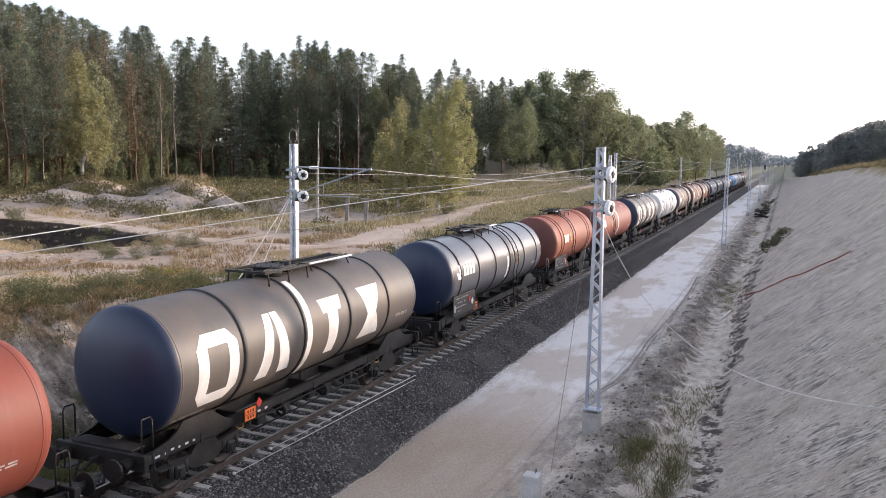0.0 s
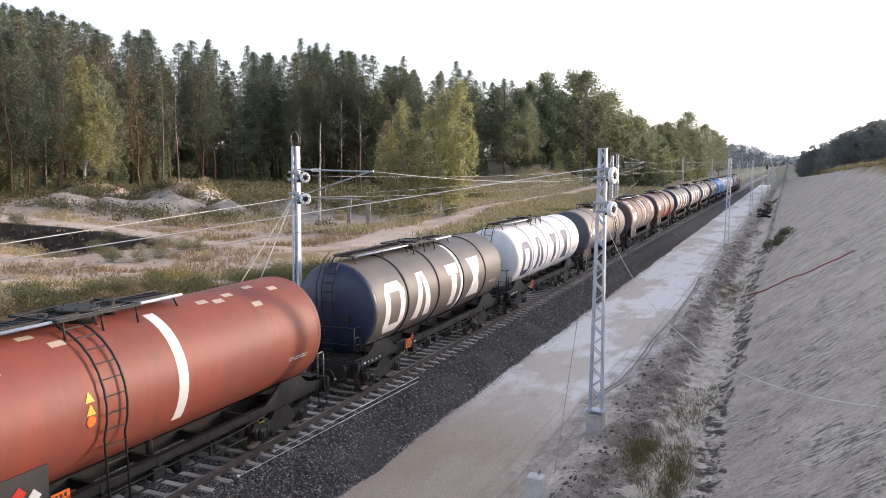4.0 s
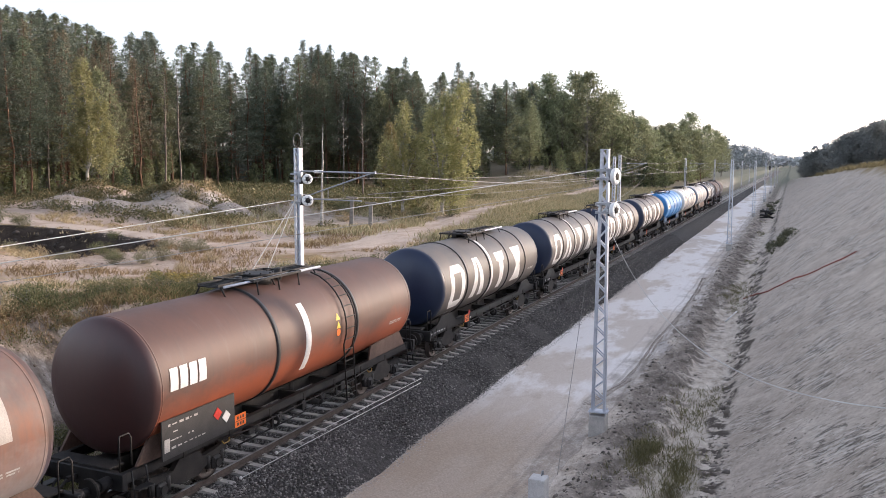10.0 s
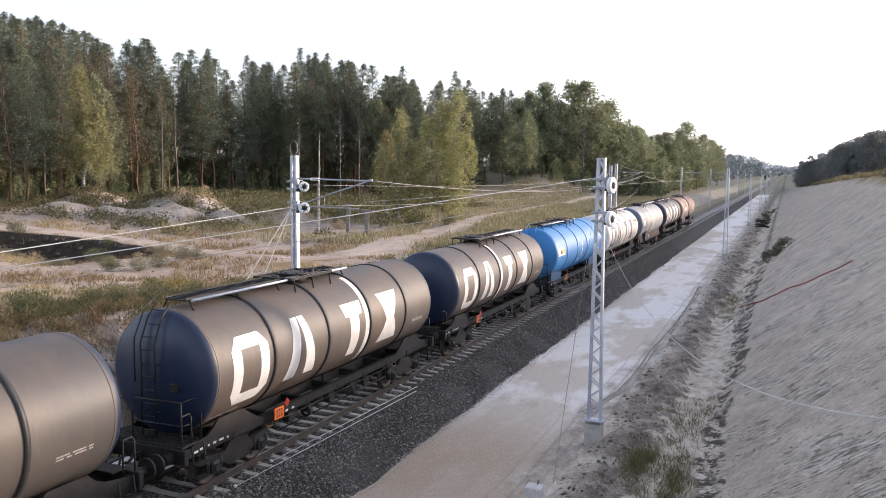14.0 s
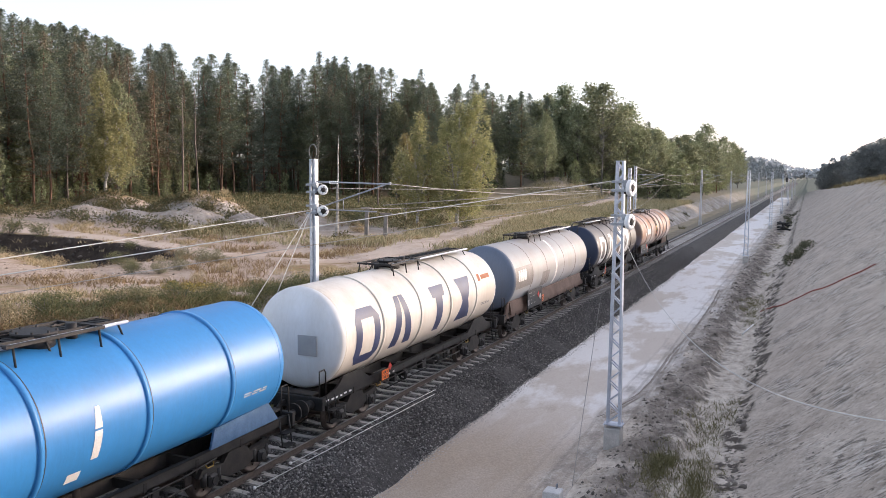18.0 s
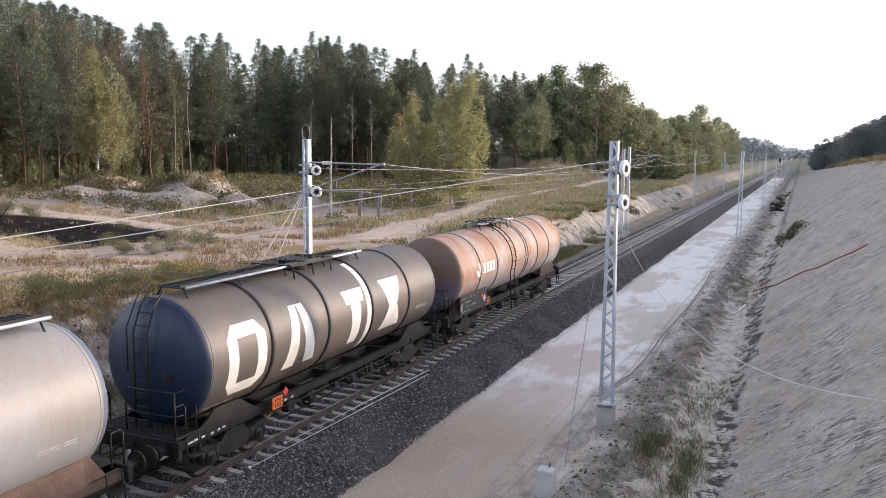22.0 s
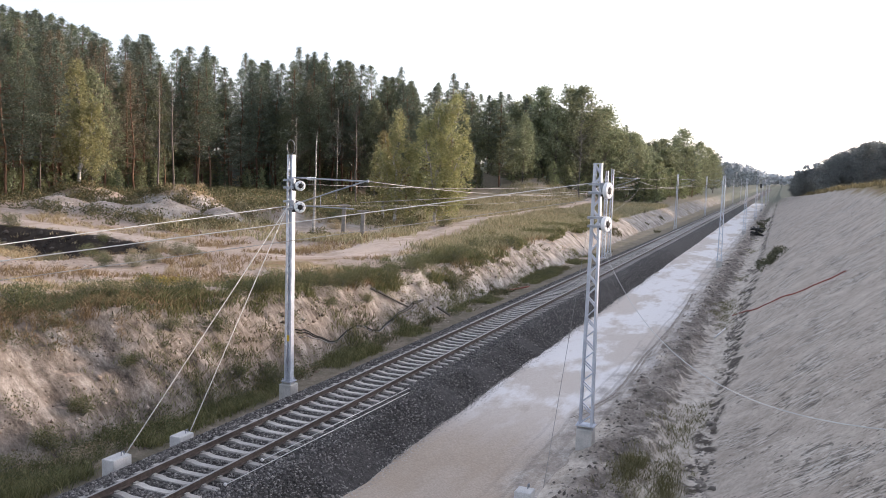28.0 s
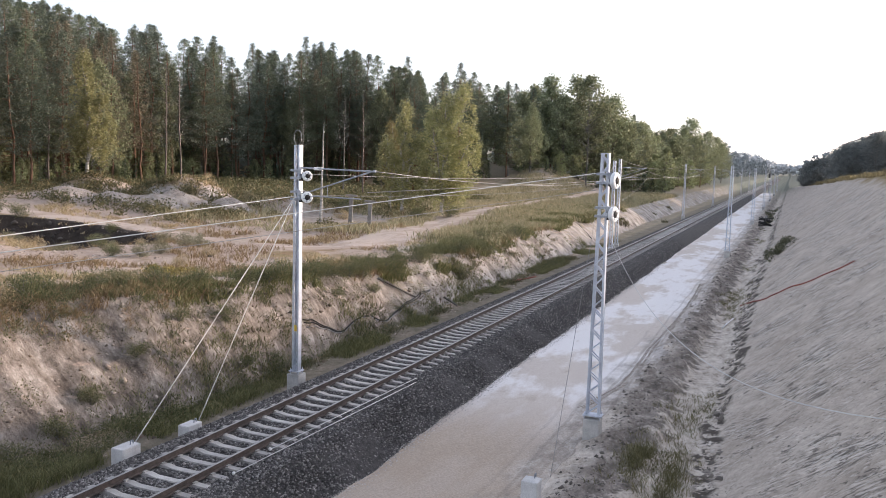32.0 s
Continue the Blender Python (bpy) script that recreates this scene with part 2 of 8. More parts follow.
def pit_edge(x, y):
    """How far a place lies beyond the top of the pit's wall, which runs ragged along the dirt track."""
    return y - np.interp(x, [-58, -48, -44.5, -40.4, -35.4, -30.8, -25.2], [45.8, 47.6, 49.1, 50.5, 49.9, 48.3, 45.1]) + 0.9 + 0.45 * wave(x, y, 2.2) + 0.2 * wave(x, y, 0.8)


def pit_at(x, y):
    """The sunken pit: a steep wall below the dirt track, then a floor that rises gently towards the line."""
    d = pit_edge(x, y)
    return step(d, -14, -3.5) * (1 - step(d, -1.7, -0.1)) * step(x, -60, -50) * (1 - step(x, -31, -25.5))


def ground(x, y):
    x, y = np.broadcast_arrays(np.asarray(x, float), np.asarray(y, float))
    # floor of the cutting
    z = -1.02 + 0.03 * wave(x, y, 2.5) + 0.015 * wave(x, y, 0.7)
    # trackbed shoulders, under the ballast
    z = z + 0.5 * step(-np.abs(x), -3.2, -1.6)
    # rough spoil strip and gully between the haul road and the sand slope
    ridge = 9.5 + 0.3 * wave(0 * x + 2, y, 4)
    spoil = step(x, 7.7, 8.4) * (1 - step(x, ridge, ridge + 0.5))
    z = z + spoil * (0.17 + 0.15 * wave(x, y, 1.3) + 0.12 * wave(x, y, 0.5) + 0.06 * wave(x, y, 0.22))
    # sand slope
    foot = np.interp(y, [-50, 22, 38, 65, 400], [12.2, 12.0, 11.2, 10.7, 10.5]) + 0.25 * wave(0 * x, y, 3)
    crest = np.interp(y, [-400, 95, 155, 240, 380, 600], [8.3, 8.3, 6.9, 4.6, 1.6, 0.6])
    gully = step(x, foot - 2.2, foot - 1.4) * (1 - step(x, foot - 0.5, foot + 0.1))
    z = z - 0.22 * gully + 0.16 * np.exp(-((x - foot + 0.35) / 0.28) ** 2) * (wave(x, y, 0.9) + 0.35 * wave(x, y, 0.3))
    rise = np.clip((x - foot) * 0.76, 0, None)
    rill = 0.03 * wave(x * 0.25, y + x * 0.22, 0.32) + 0.04 * wave(x * 0.3, y + x * 0.2, 0.7) + 0.03 * wave(x, y, 0.5) + 0.10 * wave(x, y, 2.4)
    top = crest + 0.35 * wave(x, y, 6) + 0.02 * np.clip(x - 24, 0, 300)
    soft = np.minimum(rise, top)
    z = z + np.where(rise > top, top + 0.02 * np.sqrt(np.clip(rise - top, 0, 4)), soft) + rill * step(x, foot, foot + 1) * (1 - step(rise - top, -0.5, 1.5))
    # cut bank and plateau on the far side
    brow = np.interp(y, [-60, 14, 20, 26, 36, 50, 70, 90, 200, 400], [-9, -9.4, -8.8, -7.9, -7.4, -7.2, -8.6, -9.6, -11, -11])
    brow = brow + 0.8 * wave(0 * x + 3, y, 4.5) + 0.45 * wave(0 * x + 9, y, 1.7)
    toe = np.minimum(np.interp(y, [-60, 20, 40, 70, 120, 400], [-5.0, -5.1, -5.0, -6.0, -6.9, -7.2]), brow + 3.4) + 0.3 * wave(0 * x + 5, y, 2.3)
    shelf = np.interp(y, [-60, 22, 30, 36, 55, 90, 400], [3.5, 3.5, 3.0, 2.6, 2.3, 2.2, 2.2])
    t = np.clip((toe - x) / np.maximum(toe - brow, 0.3), 0, 1)
    face = t ** 0.75
    rag = (0.3 * wave(x, y, 1.6) + 0.1 * wave(x * 0.5, y, 0.62) + 0.1 * wave(x, y, 0.3)) * np.interp(y, [45, 75], [1.0, 0.35])
    z = z + shelf * face + rag * np.sin(np.pi * np.clip(t, 0, 1))
    inland = np.clip(brow - x, 0, None)
    z = z + (inland > 0) * (0.10 * wave(x, y, 3) * step(inland, 0, 2) + 0.25 * wave(x, y, 11) * step(inland, 2, 8)) + 1.7 * step(inland, 18, 62)
    # sunken pit beside the dirt track
    pit = pit_at(x, y)
    z = z - (1.9 + 0.3 * wave(x, y, 1.8)) * pit
    # spoil heaps before the wood
    for hx, hy, hr, hh in ((-56, 62.5, 3.4, 1.1), (-50.5, 63.4, 2.9, 1.0), (-46.8, 66.2, 3.0, 1.25), (-47.2, 70, 3.0, 1.3), (-42, 71, 2.6, 1.2), (-60, 66, 3.6, 0.8), (-52, 76, 6, 2.3), (-40, 80, 5, 1.2), (-64, 74, 5, 1.6)):
        z = z + np.clip(hh * (1 - ((x - hx) ** 2 + (y - hy) ** 2) / hr ** 2), 0, None) * (1 + 0.16 * wave(x, y, 1.5))
    # the wood stands on rising ground
    z = z + 6.0 * step(inland, 64, 112) + 3.2 * np.exp(-((x + 41) / 9) ** 2 - ((y - 190) / 15) ** 2) + 5.0 * np.exp(-((x + 62) / 24) ** 2 - ((y - 212) / 34) ** 2)
    # far hills
    z = z + 26 * step(np.hypot(x, y), 900, 2600) * step(np.abs(x + 0.05 * y), 30, 260)
    return z


def height(x, y):
    return float(ground(np.array([x]), np.array([y]))[0])


# ---- ground, haul road and trackbed ----
def place_nodes(n, l):
    co = n.new("ShaderNodeTexCoord").outputs["Object"]
    sp = n.new("ShaderNodeSeparateXYZ")
    l.new(co, sp.inputs[0])
    return co, sp.outputs[0], sp.outputs[1], sp.outputs[2]


def fade(n, l, v, a, b):
    m = n.new("ShaderNodeMapRange")
    m.interpolation_type = "SMOOTHSTEP"
    m.inputs[1].default_value, m.inputs[2].default_value = a, b
    l.new(v, m.inputs[0])
    return m.outputs[0]


def ground_material():
    """Dry meadow with sand showing on the plateau, bare soil on the cut bank, spoil and raked sand on the slope."""
    m, n, l, bs = nodes_of("sandy_ground")
    co, x, y, z = place_nodes(n, l)
    wob = tex(n, l, co, 0.5, 5, 0.65)
    fine = tex(n, l, co, 9, 6, 0.75)
    mid = tex(n, l, co, 1.6, 5, 0.7)
    big = tex(n, l, co, 0.11, 4, 0.6)
    sand = ramp(n, l, mid, ((0.3, (0.34, 0.255, 0.195)), (0.7, (0.56, 0.448, 0.36))))
    straw = ramp(n, l, mid, ((0.3, (0.20, 0.15, 0.065)), (0.5, (0.28, 0.20, 0.09)), (0.72, (0.14, 0.13, 0.045))))
    rusty = mixc(n, l, fade(n, l, wob, 0.5, 0.66), straw, (0.26, 0.14, 0.07))
    meadow = mixc(n, l, fade(n, l, big, 0.38, 0.48), rusty, sand)
    meadow = mixc(n, l, math_node(n, l, "MULTIPLY", fade(n, l, tex(n, l, co, 0.35, 6, 0.7), 0.54, 0.62), 0.8), meadow, sand)
    # bare soil where it is steep
    nz = n.new("ShaderNodeSeparateXYZ")
    l.new(n.new("ShaderNodeNewGeometry").outputs["True Normal"], nz.inputs[0])
    soil = ramp(n, l, tex(n, l, co, 1.5, 7, 0.75, (0.6, 1.3, 0.6)), ((0.32, (0.07, 0.057, 0.047)), (0.42, (0.165, 0.136, 0.111)), (0.52, (0.275, 0.233, 0.195)), (0.66, (0.48, 0.424, 0.37))))
    steep = math_node(n, l, "SUBTRACT", 1.0, fade(n, l, math_node(n, l, "MULTIPLY_ADD", mid, 0.16, nz.outputs[2]), 0.93, 1.02))
    scar = ramp(n, l, tex(n, l, co, 0.8, 6, 0.7, (1.0, 1.0, 0.6)), ((0.33, (0.12, 0.102, 0.086)), (0.45, (0.29, 0.256, 0.224)), (0.64, (0.53, 0.484, 0.435))))
    soil = mixc(n, l, fade(n, l, math_node(n, l, "MULTIPLY_ADD", wob, 0.2, math_node(n, l, "MULTIPLY", y, 0.01)), 0.46, 0.56), soil, scar)
    verge = ramp(n, l, mid, ((0.3, (0.15, 0.132, 0.078)), (0.55, (0.28, 0.235, 0.15)), (0.8, (0.43, 0.355, 0.255))))
    meadow = mixc(n, l, math_node(n, l, "MULTIPLY", fade(n, l, math_node(n, l, "MULTIPLY_ADD", wob, 0.3, math_node(n, l, "MULTIPLY", y, 0.005)), 0.5, 0.68), 0.85), meadow, verge)
    left = mixc(n, l, steep, meadow, soil)
    bare = n.new("ShaderNodeAttribute")
    bare.attribute_name = "bare"
    left = mixc(n, l, fade(n, l, math_node(n, l, "MULTIPLY_ADD", wob, 0.5, math_node(n, l, "MULTIPLY", bare.outputs["Fac"], 0.6)), 0.42, 0.62), left, ramp(n, l, tex(n, l, co, 0.9, 6, 0.72), ((0.3, (0.21, 0.17, 0.135)), (0.5, (0.37, 0.31, 0.255)), (0.7, (0.53, 0.46, 0.395)))))
    # Shade of the pit's wall and floor, put into the colour as dark soil.
    pit_mask = n.new("ShaderNodeAttribute")
    pit_mask.attribute_name = "pit_shade"
    left = mixc(n, l, fade(n, l, math_node(n, l, "MULTIPLY_ADD", tex(n, l, co, 0.7, 6, 0.75), 0.4, math_node(n, l, "MULTIPLY", pit_mask.outputs["Fac"], 0.6)), 0.34, 0.62), left, ramp(n, l, mid, ((0.35, (0.03, 0.024, 0.02)), (0.7, (0.075, 0.058, 0.045)))))
    # floor of the cutting beside the track: grey-brown dirt
    dirt = ramp(n, l, mid, ((0.3, (0.12, 0.11, 0.075)), (0.6, (0.24, 0.20, 0.15)), (0.8, (0.38, 0.33, 0.27))))
    left = mixc(n, l, fade(n, l, math_node(n, l, "MULTIPLY_ADD", wob, 0.08, math_node(n, l, "MULTIPLY_ADD", x, 0.1, 0.9)), 0.42, 0.50), left, dirt)
    # spoil strip, then sand slope
    spoil = ramp(n, l, tex(n, l, co, 1.3, 7, 0.78, (1, 0.6, 1)), ((0.34, (0.095, 0.08, 0.066)), (0.46, (0.19, 0.162, 0.136)), (0.57, (0.32, 0.277, 0.235)), (0.68, (0.54, 0.48, 0.41))))
    rake = radians(-12)
    slope = ramp(n, l, tex(n, l, co, 1.1, 9, 0.72, (0.9, 1.15, 0.9), (0, 0, rake)), ((0.32, (0.36, 0.306, 0.25)), (0.46, (0.47, 0.403, 0.335)), (0.56, (0.54, 0.469, 0.392)), (0.72, (0.67, 0.588, 0.497))))
    slope = mixc(n, l, math_node(n, l, "MULTIPLY", fade(n, l, tex(n, l, co, 0.3, 5, 0.65), 0.5, 0.62), 0.4), slope, (0.38, 0.315, 0.255))
    # furrows left by the rake, footprints and crumbling lumps, here thick and there sparse
    thick = tex(n, l, co, 0.45, 4, 0.6)
    for size, stretch, lo, hi, amount, tone in ((2.4, (0.6, 2.4, 0.6), 0.82, 0.86, 0.5, (0.17, 0.147, 0.124)), (5.5, (0.6, 1.7, 0.6), 0.835, 0.87, 0.75, (0.12, 0.104, 0.088)),
                                                (2.0, (0.9, 1.7, 0.9), 0.86, 0.885, 0.85, (0.14, 0.12, 0.10)), (4.2, (0.6, 1.9, 0.6), 0.825, 0.86, 0.6, (0.74, 0.675, 0.595))):
        mark = math_node(n, l, "MULTIPLY_ADD", thick, 0.5, tex(n, l, co, size, 6, 0.72, stretch, (0, 0, rake)))
        slope = mixc(n, l, math_node(n, l, "MULTIPLY", fade(n, l, mark, lo, hi), amount), slope, tone)
    slope = mixc(n, l, fade(n, l, math_node(n, l, "MULTIPLY_ADD", wob, 0.25, math_node(n, l, "MULTIPLY", z, 0.1)), 0.74, 0.86), slope, straw)
    pale_edge = ramp(n, l, tex(n, l, co, 2.2, 6, 0.75, (1, 0.5, 1)), ((0.33, (0.26, 0.218, 0.175)), (0.45, (0.50, 0.435, 0.36)), (0.64, (0.70, 0.63, 0.545))))
    spoil = mixc(n, l, fade(n, l, math_node(n, l, "MULTIPLY_ADD", wob, 0.16, math_node(n, l, "MULTIPLY", x, 0.05)), 0.53, 0.45), spoil, pale_edge)
    spoil = mixc(n, l, math_node(n, l, "MULTIPLY", fade(n, l, math_node(n, l, "MULTIPLY_ADD", mid, 0.2, math_node(n, l, "MULTIPLY", x, 0.05)), 0.575, 0.605), 1.0), spoil, pale_edge)
    xs = math_node(n, l, "MULTIPLY_ADD", wob, 0.10, math_node(n, l, "MULTIPLY", x, 0.05))
    right = mixc(n, l, fade(n, l, xs, 0.615, 0.655), spoil, slope)
    # dark broken crust along the foot of the slope
    crust = math_node(n, l, "MULTIPLY", fade(n, l, xs, 0.598, 0.612), fade(n, l, xs, 0.642, 0.63))
    right = mixc(n, l, math_node(n, l, "MULTIPLY", crust, fade(n, l, tex(n, l, co, 1.4, 6, 0.75), 0.47, 0.52)), right, (0.095, 0.08, 0.066))
    col = mixc(n, l, fade(n, l, math_node(n, l, "MULTIPLY", x, 0.05), 0.1, 0.2), left, right)
    # far land: dull grey-green verge, haze put into the colour with distance
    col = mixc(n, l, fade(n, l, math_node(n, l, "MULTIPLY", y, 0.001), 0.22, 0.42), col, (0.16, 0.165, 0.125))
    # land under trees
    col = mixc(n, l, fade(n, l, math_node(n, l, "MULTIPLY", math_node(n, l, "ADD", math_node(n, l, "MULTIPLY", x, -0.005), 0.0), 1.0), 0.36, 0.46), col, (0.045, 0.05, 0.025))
    col = mixc(n, l, 0.5, col, ramp(n, l, fine, ((0.25, (0.22,) * 3), (0.75, (0.8,) * 3))), "OVERLAY")
    l.new(col, bs.inputs["Base Color"])
    bs.inputs["Roughness"].default_value = 0.95
    bs.inputs["Specular IOR Level"].default_value = 0.2
    bump(n, l, bs, mixc(n, l, 0.5, fine, mid), 0.8, 0.12)
    return m


def lines(*spans):
    out = []
    for a, b, st in spans:
        out += list(np.arange(a, b, st))
    return np.array(out + [spans[-1][1]])


def grid_mesh(name, gx, gy, gz, mat):
    v = np.stack([gx.ravel(), gy.ravel(), gz.ravel()], 1)
    w = gx.shape[1]
    i = (np.arange(gx.shape[0] - 1)[:, None] * w + np.arange(w - 1)[None, :]).ravel()
    me = raw_mesh(name, v, np.stack([i, i + 1, i + w + 1, i + w], 1), mat)
    me.polygons.foreach_set("use_smooth", np.ones(len(me.polygons), bool))
    return me


def bare_at(x, y):
    """How bare the sand lies: spoil heaps, the slope behind the dirt track and patches on the brow."""
    spots = ((-29, 72, 6, 6, 0.9), (-35, 77, 7, 6, 0.7), (-56, 62, 3.2, 2.6, 0.75), (-50.5, 62.8, 2.8, 2.4, 0.7), (-46.8, 65.6, 2.8, 2.4, 0.75), (-47, 69.4, 2.8, 2.4, 0.75), (-42, 70.6, 2.4, 2.2, 0.8), (-41, 187, 7, 9, 0.55), (-60, 64, 4, 3, 0.7), (-12.5, 38, 3, 6, 0.6), (-11, 52, 2.2, 5, 0.8))
    return np.clip(sum(k * np.exp(-((x - a) / p) ** 2 - ((y - b) / q) ** 2) for a, b, p, q, k in spots), 0, 1)


XS = lines((-3200, -400, 400), (-400, -130, 12), (-130, -62, 1.2), (-62, -30, 0.55), (-30, -16, 0.4), (-16, -3, 0.2), (-3, 7, 0.5), (7, 18, 0.125), (18, 24, 0.25), (24, 60, 3), (60, 200, 20), (200, 3200, 400))
YS = lines((-600, -20, 20), (-20, 8, 2), (8, 44, 0.16), (44, 60, 0.3), (60, 130, 0.8), (130, 320, 4), (320, 900, 30), (900, 4200, 300))
GX, GY = np.meshgrid(XS, YS)
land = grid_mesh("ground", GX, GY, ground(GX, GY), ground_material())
# Marks the pit's wall and floor for their painted shade.
land.attributes.new("pit_shade", "FLOAT", "POINT").data.foreach_set("value", (step(pit_edge(GX, GY), -7, -4.5) * (1 - step(pit_edge(GX, GY), 0.1, 0.9)) * step(GX, -60, -52) * (1 - step(GX, -28.5, -25.5))).ravel())
BARE = bare_at(GX, GY)
land.attributes.new("bare", "FLOAT", "POINT").data.foreach_set("value", np.clip(BARE, 0, 1).ravel())
tagged(new("ground", land), "sandy railway cutting with dry grass and raked slope", "ground", kind="structure")


def road_material(name, pale, tan, wet, wet_at, shoulder=None):
    m, n, l, bs = nodes_of(name)
    co, x, y, z = place_nodes(n, l)
    big = tex(n, l, co, 0.28, 5, 0.65, (1.0, 0.35, 1))
    mid = tex(n, l, co, 1.1, 6, 0.7, (1, 0.4, 1))
    fine = tex(n, l, co, 18, 4, 0.7)
    col = mixc(n, l, fade(n, l, big, 0.46, 0.56), pale, tan)
    col = mixc(n, l, math_node(n, l, "MULTIPLY", fade(n, l, mid, 0.55, 0.72), 0.45), col, wet)
    if wet_at:
        near = fade(n, l, math_node(n, l, "MULTIPLY_ADD", big, 0.25, math_node(n, l, "MULTIPLY", y, 0.02)), 0.72, 0.56)
        col = mixc(n, l, math_node(n, l, "MULTIPLY", near, 0.85), col, wet)
    if shoulder:
        at = n.new("ShaderNodeAttribute")
        at.attribute_name = "across"
        tone = ramp(n, l, tex(n, l, co, 2.2, 6, 0.75, (1, 0.5, 1)), ((0.35, shoulder[0]), (0.5, shoulder[1]), (0.66, shoulder[2])))
        edge = math_node(n, l, "MULTIPLY_ADD", tex(n, l, co, 0.9, 7, 0.75, (1, 0.35, 1)), 0.4, math_node(n, l, "MULTIPLY", at.outputs["Fac"], 0.5))
        col = mixc(n, l, fade(n, l, edge, 0.54, 0.70), col, tone)
        # wheel ruts with cleat marks along the shoulder
        cut = n.new("ShaderNodeTexWave")
        cut.bands_direction = "Y"
        cut.inputs["Scale"].default_value = 2.2
        cut.inputs["Distortion"].default_value = 2.5
        l.new(co, cut.inputs["Vector"])
        rut = n.new("ShaderNodeTexWave")
        rut.bands_direction = "X"
        rut.inputs["Scale"].default_value = 0.62
        rut.inputs["Distortion"].default_value = 3.0
        rut.inputs["Detail Scale"].default_value = 0.3
        l.new(co, rut.inputs["Vector"])
        ruts = math_node(n, l, "MULTIPLY", fade(n, l, rut.outputs[1], 0.8, 0.95), fade(n, l, at.outputs["Fac"], 0.62, 0.8))
        ruts = math_node(n, l, "MULTIPLY", ruts, math_node(n, l, "MULTIPLY_ADD", fade(n, l, cut.outputs[1], 0.4, 0.7), 0.5, 0.4))
        col = mixc(n, l, math_node(n, l, "MULTIPLY", ruts, 0.6), col, (0.26, 0.22, 0.18))
    col = mixc(n, l, 0.45, col, ramp(n, l, fine, ((0.3, (0.26,) * 3), (0.7, (0.74,) * 3))), "OVERLAY")
    l.new(col, bs.inputs["Base Color"])
    bs.inputs["Roughness"].default_value = 0.9
    bump(n, l, bs, mixc(n, l, 0.4, mid, fine), 0.7, 0.06)
    return m


ys = lines((-80, 8, 4), (8, 70, 0.4), (70, 330, 3))
u = np.linspace(0, 1, 15)
lo = 3.0 + 0.05 * wave(0 * ys, ys, 1.7) + 0.05 * wave(0 * ys, ys, 0.6)
hi = np.interp(ys, [-80, 18, 26, 38, 60, 80, 330], [7.5, 7.45, 7.8, 8.6, 8.7, 8.2, 8.1]) + 0.16 * wave(0 * ys + 7, ys, 3) + 0.12 * wave(0 * ys + 3, ys, 0.8)
RX = lo[:, None] + (hi - lo)[:, None] * u[None, :]
RY = np.repeat(ys[:, None], len(u), 1)
RZ = ground(RX, RY) + 0.05 - 0.043 * (u[None, :] ** 8 + (1 - u[None, :]) ** 10) - 0.03 * np.exp(-((RX - 6.7 - 0.3 * wave(0 * RX, RY, 9)) / 0.22) ** 2)
road_mesh = grid_mesh("haul_road", RX, RY, RZ, road_material("pale_dust", (0.80, 0.765, 0.735), (0.60, 0.53, 0.46), (0.40, 0.31, 0.225), True, ((0.20, 0.17, 0.142), (0.36, 0.315, 0.27), (0.60, 0.545, 0.48))))
road_mesh.attributes.new("across", "FLOAT", "POINT").data.foreach_set("value", np.repeat(u[None, :], len(ys), 0).ravel())
tagged(new("haul_road", road_mesh),
       "pale dusty haul road with damp brown patches", "road", kind="structure")

# cleat marks of a digger's tracks along the road's shoulder
for shift in (0.1,):
    ty_ = np.arange(27.5, 62, 0.17)
    tx_ = np.interp(ty_, [27, 28.6, 31, 33.2, 36.6, 38.4, 46.9, 56, 62], [6.9, 7.3, 7.75, 7.85, 7.8, 7.75, 8.0, 7.9, 7.7]) - shift
    bm = bmesh.new()
    for x, y in zip(tx_, ty_):
        w_ = 0.13 + 0.04 * float(wave(x, y, 0.4))
        for k in (-1, 1):
            box(bm, 0, 0, 0, w_, 0.05, 0.04, Matrix.Translation((x + k * 0.085, y + 0.02 * k, height(x, y) + 0.045)) @ Matrix.Rotation(k * 0.5, 4, "Z"))
    solid("digger_track_marks", bm, surface("pressed_earth", (0.30, 0.262, 0.225), (0.46, 0.41, 0.36), 3, 0.95, 0, 30, 0.4), "cleat ridges pressed by a digger's tracks", "track marks", kind="stuff")

# dirt track winding over the plateau
TRACK = [(-75, 46), (-58, 47.5), (-48, 49.3), (-44.5, 50.8), (-40.4, 52.2), (-35.4, 51.6), (-30.8, 50), (-25.2, 46.8), (-20.8, 43.4), (-17.6, 43.4), (-15.5, 45.3), (-14.9, 48.5), (-15.1, 52.5), (-16.0, 58.5), (-17.6, 67), (-20.3, 81), (-23.2, 97.5), (-25.4, 116), (-26.2, 132), (-26.6, 156), (-27, 190), (-45, 235)]
tp = np.array(TRACK, float)
d = np.r_[0, np.cumsum(np.hypot(*np.diff(tp, axis=0).T))]
s = np.linspace(0, d[-1], 420)
cx, cy = np.interp(s, d, tp[:, 0]), np.interp(s, d, tp[:, 1])
k = np.ones(25) / 25
cx, cy = np.convolve(np.pad(cx, 12, "edge"), k, "valid"), np.convolve(np.pad(cy, 12, "edge"), k, "valid")
tx, ty = np.gradient(cx), np.gradient(cy)
ln = np.hypot(tx, ty)
wd = np.interp(s, [0, 60, 75, 85, 100, 140, 250], [1.5, 1.6, 2.4, 2.9, 2.2, 1.9, 1.9]) + 0.3 * wave(s, 0 * s, 4)
off = np.linspace(-1, 1, 11)
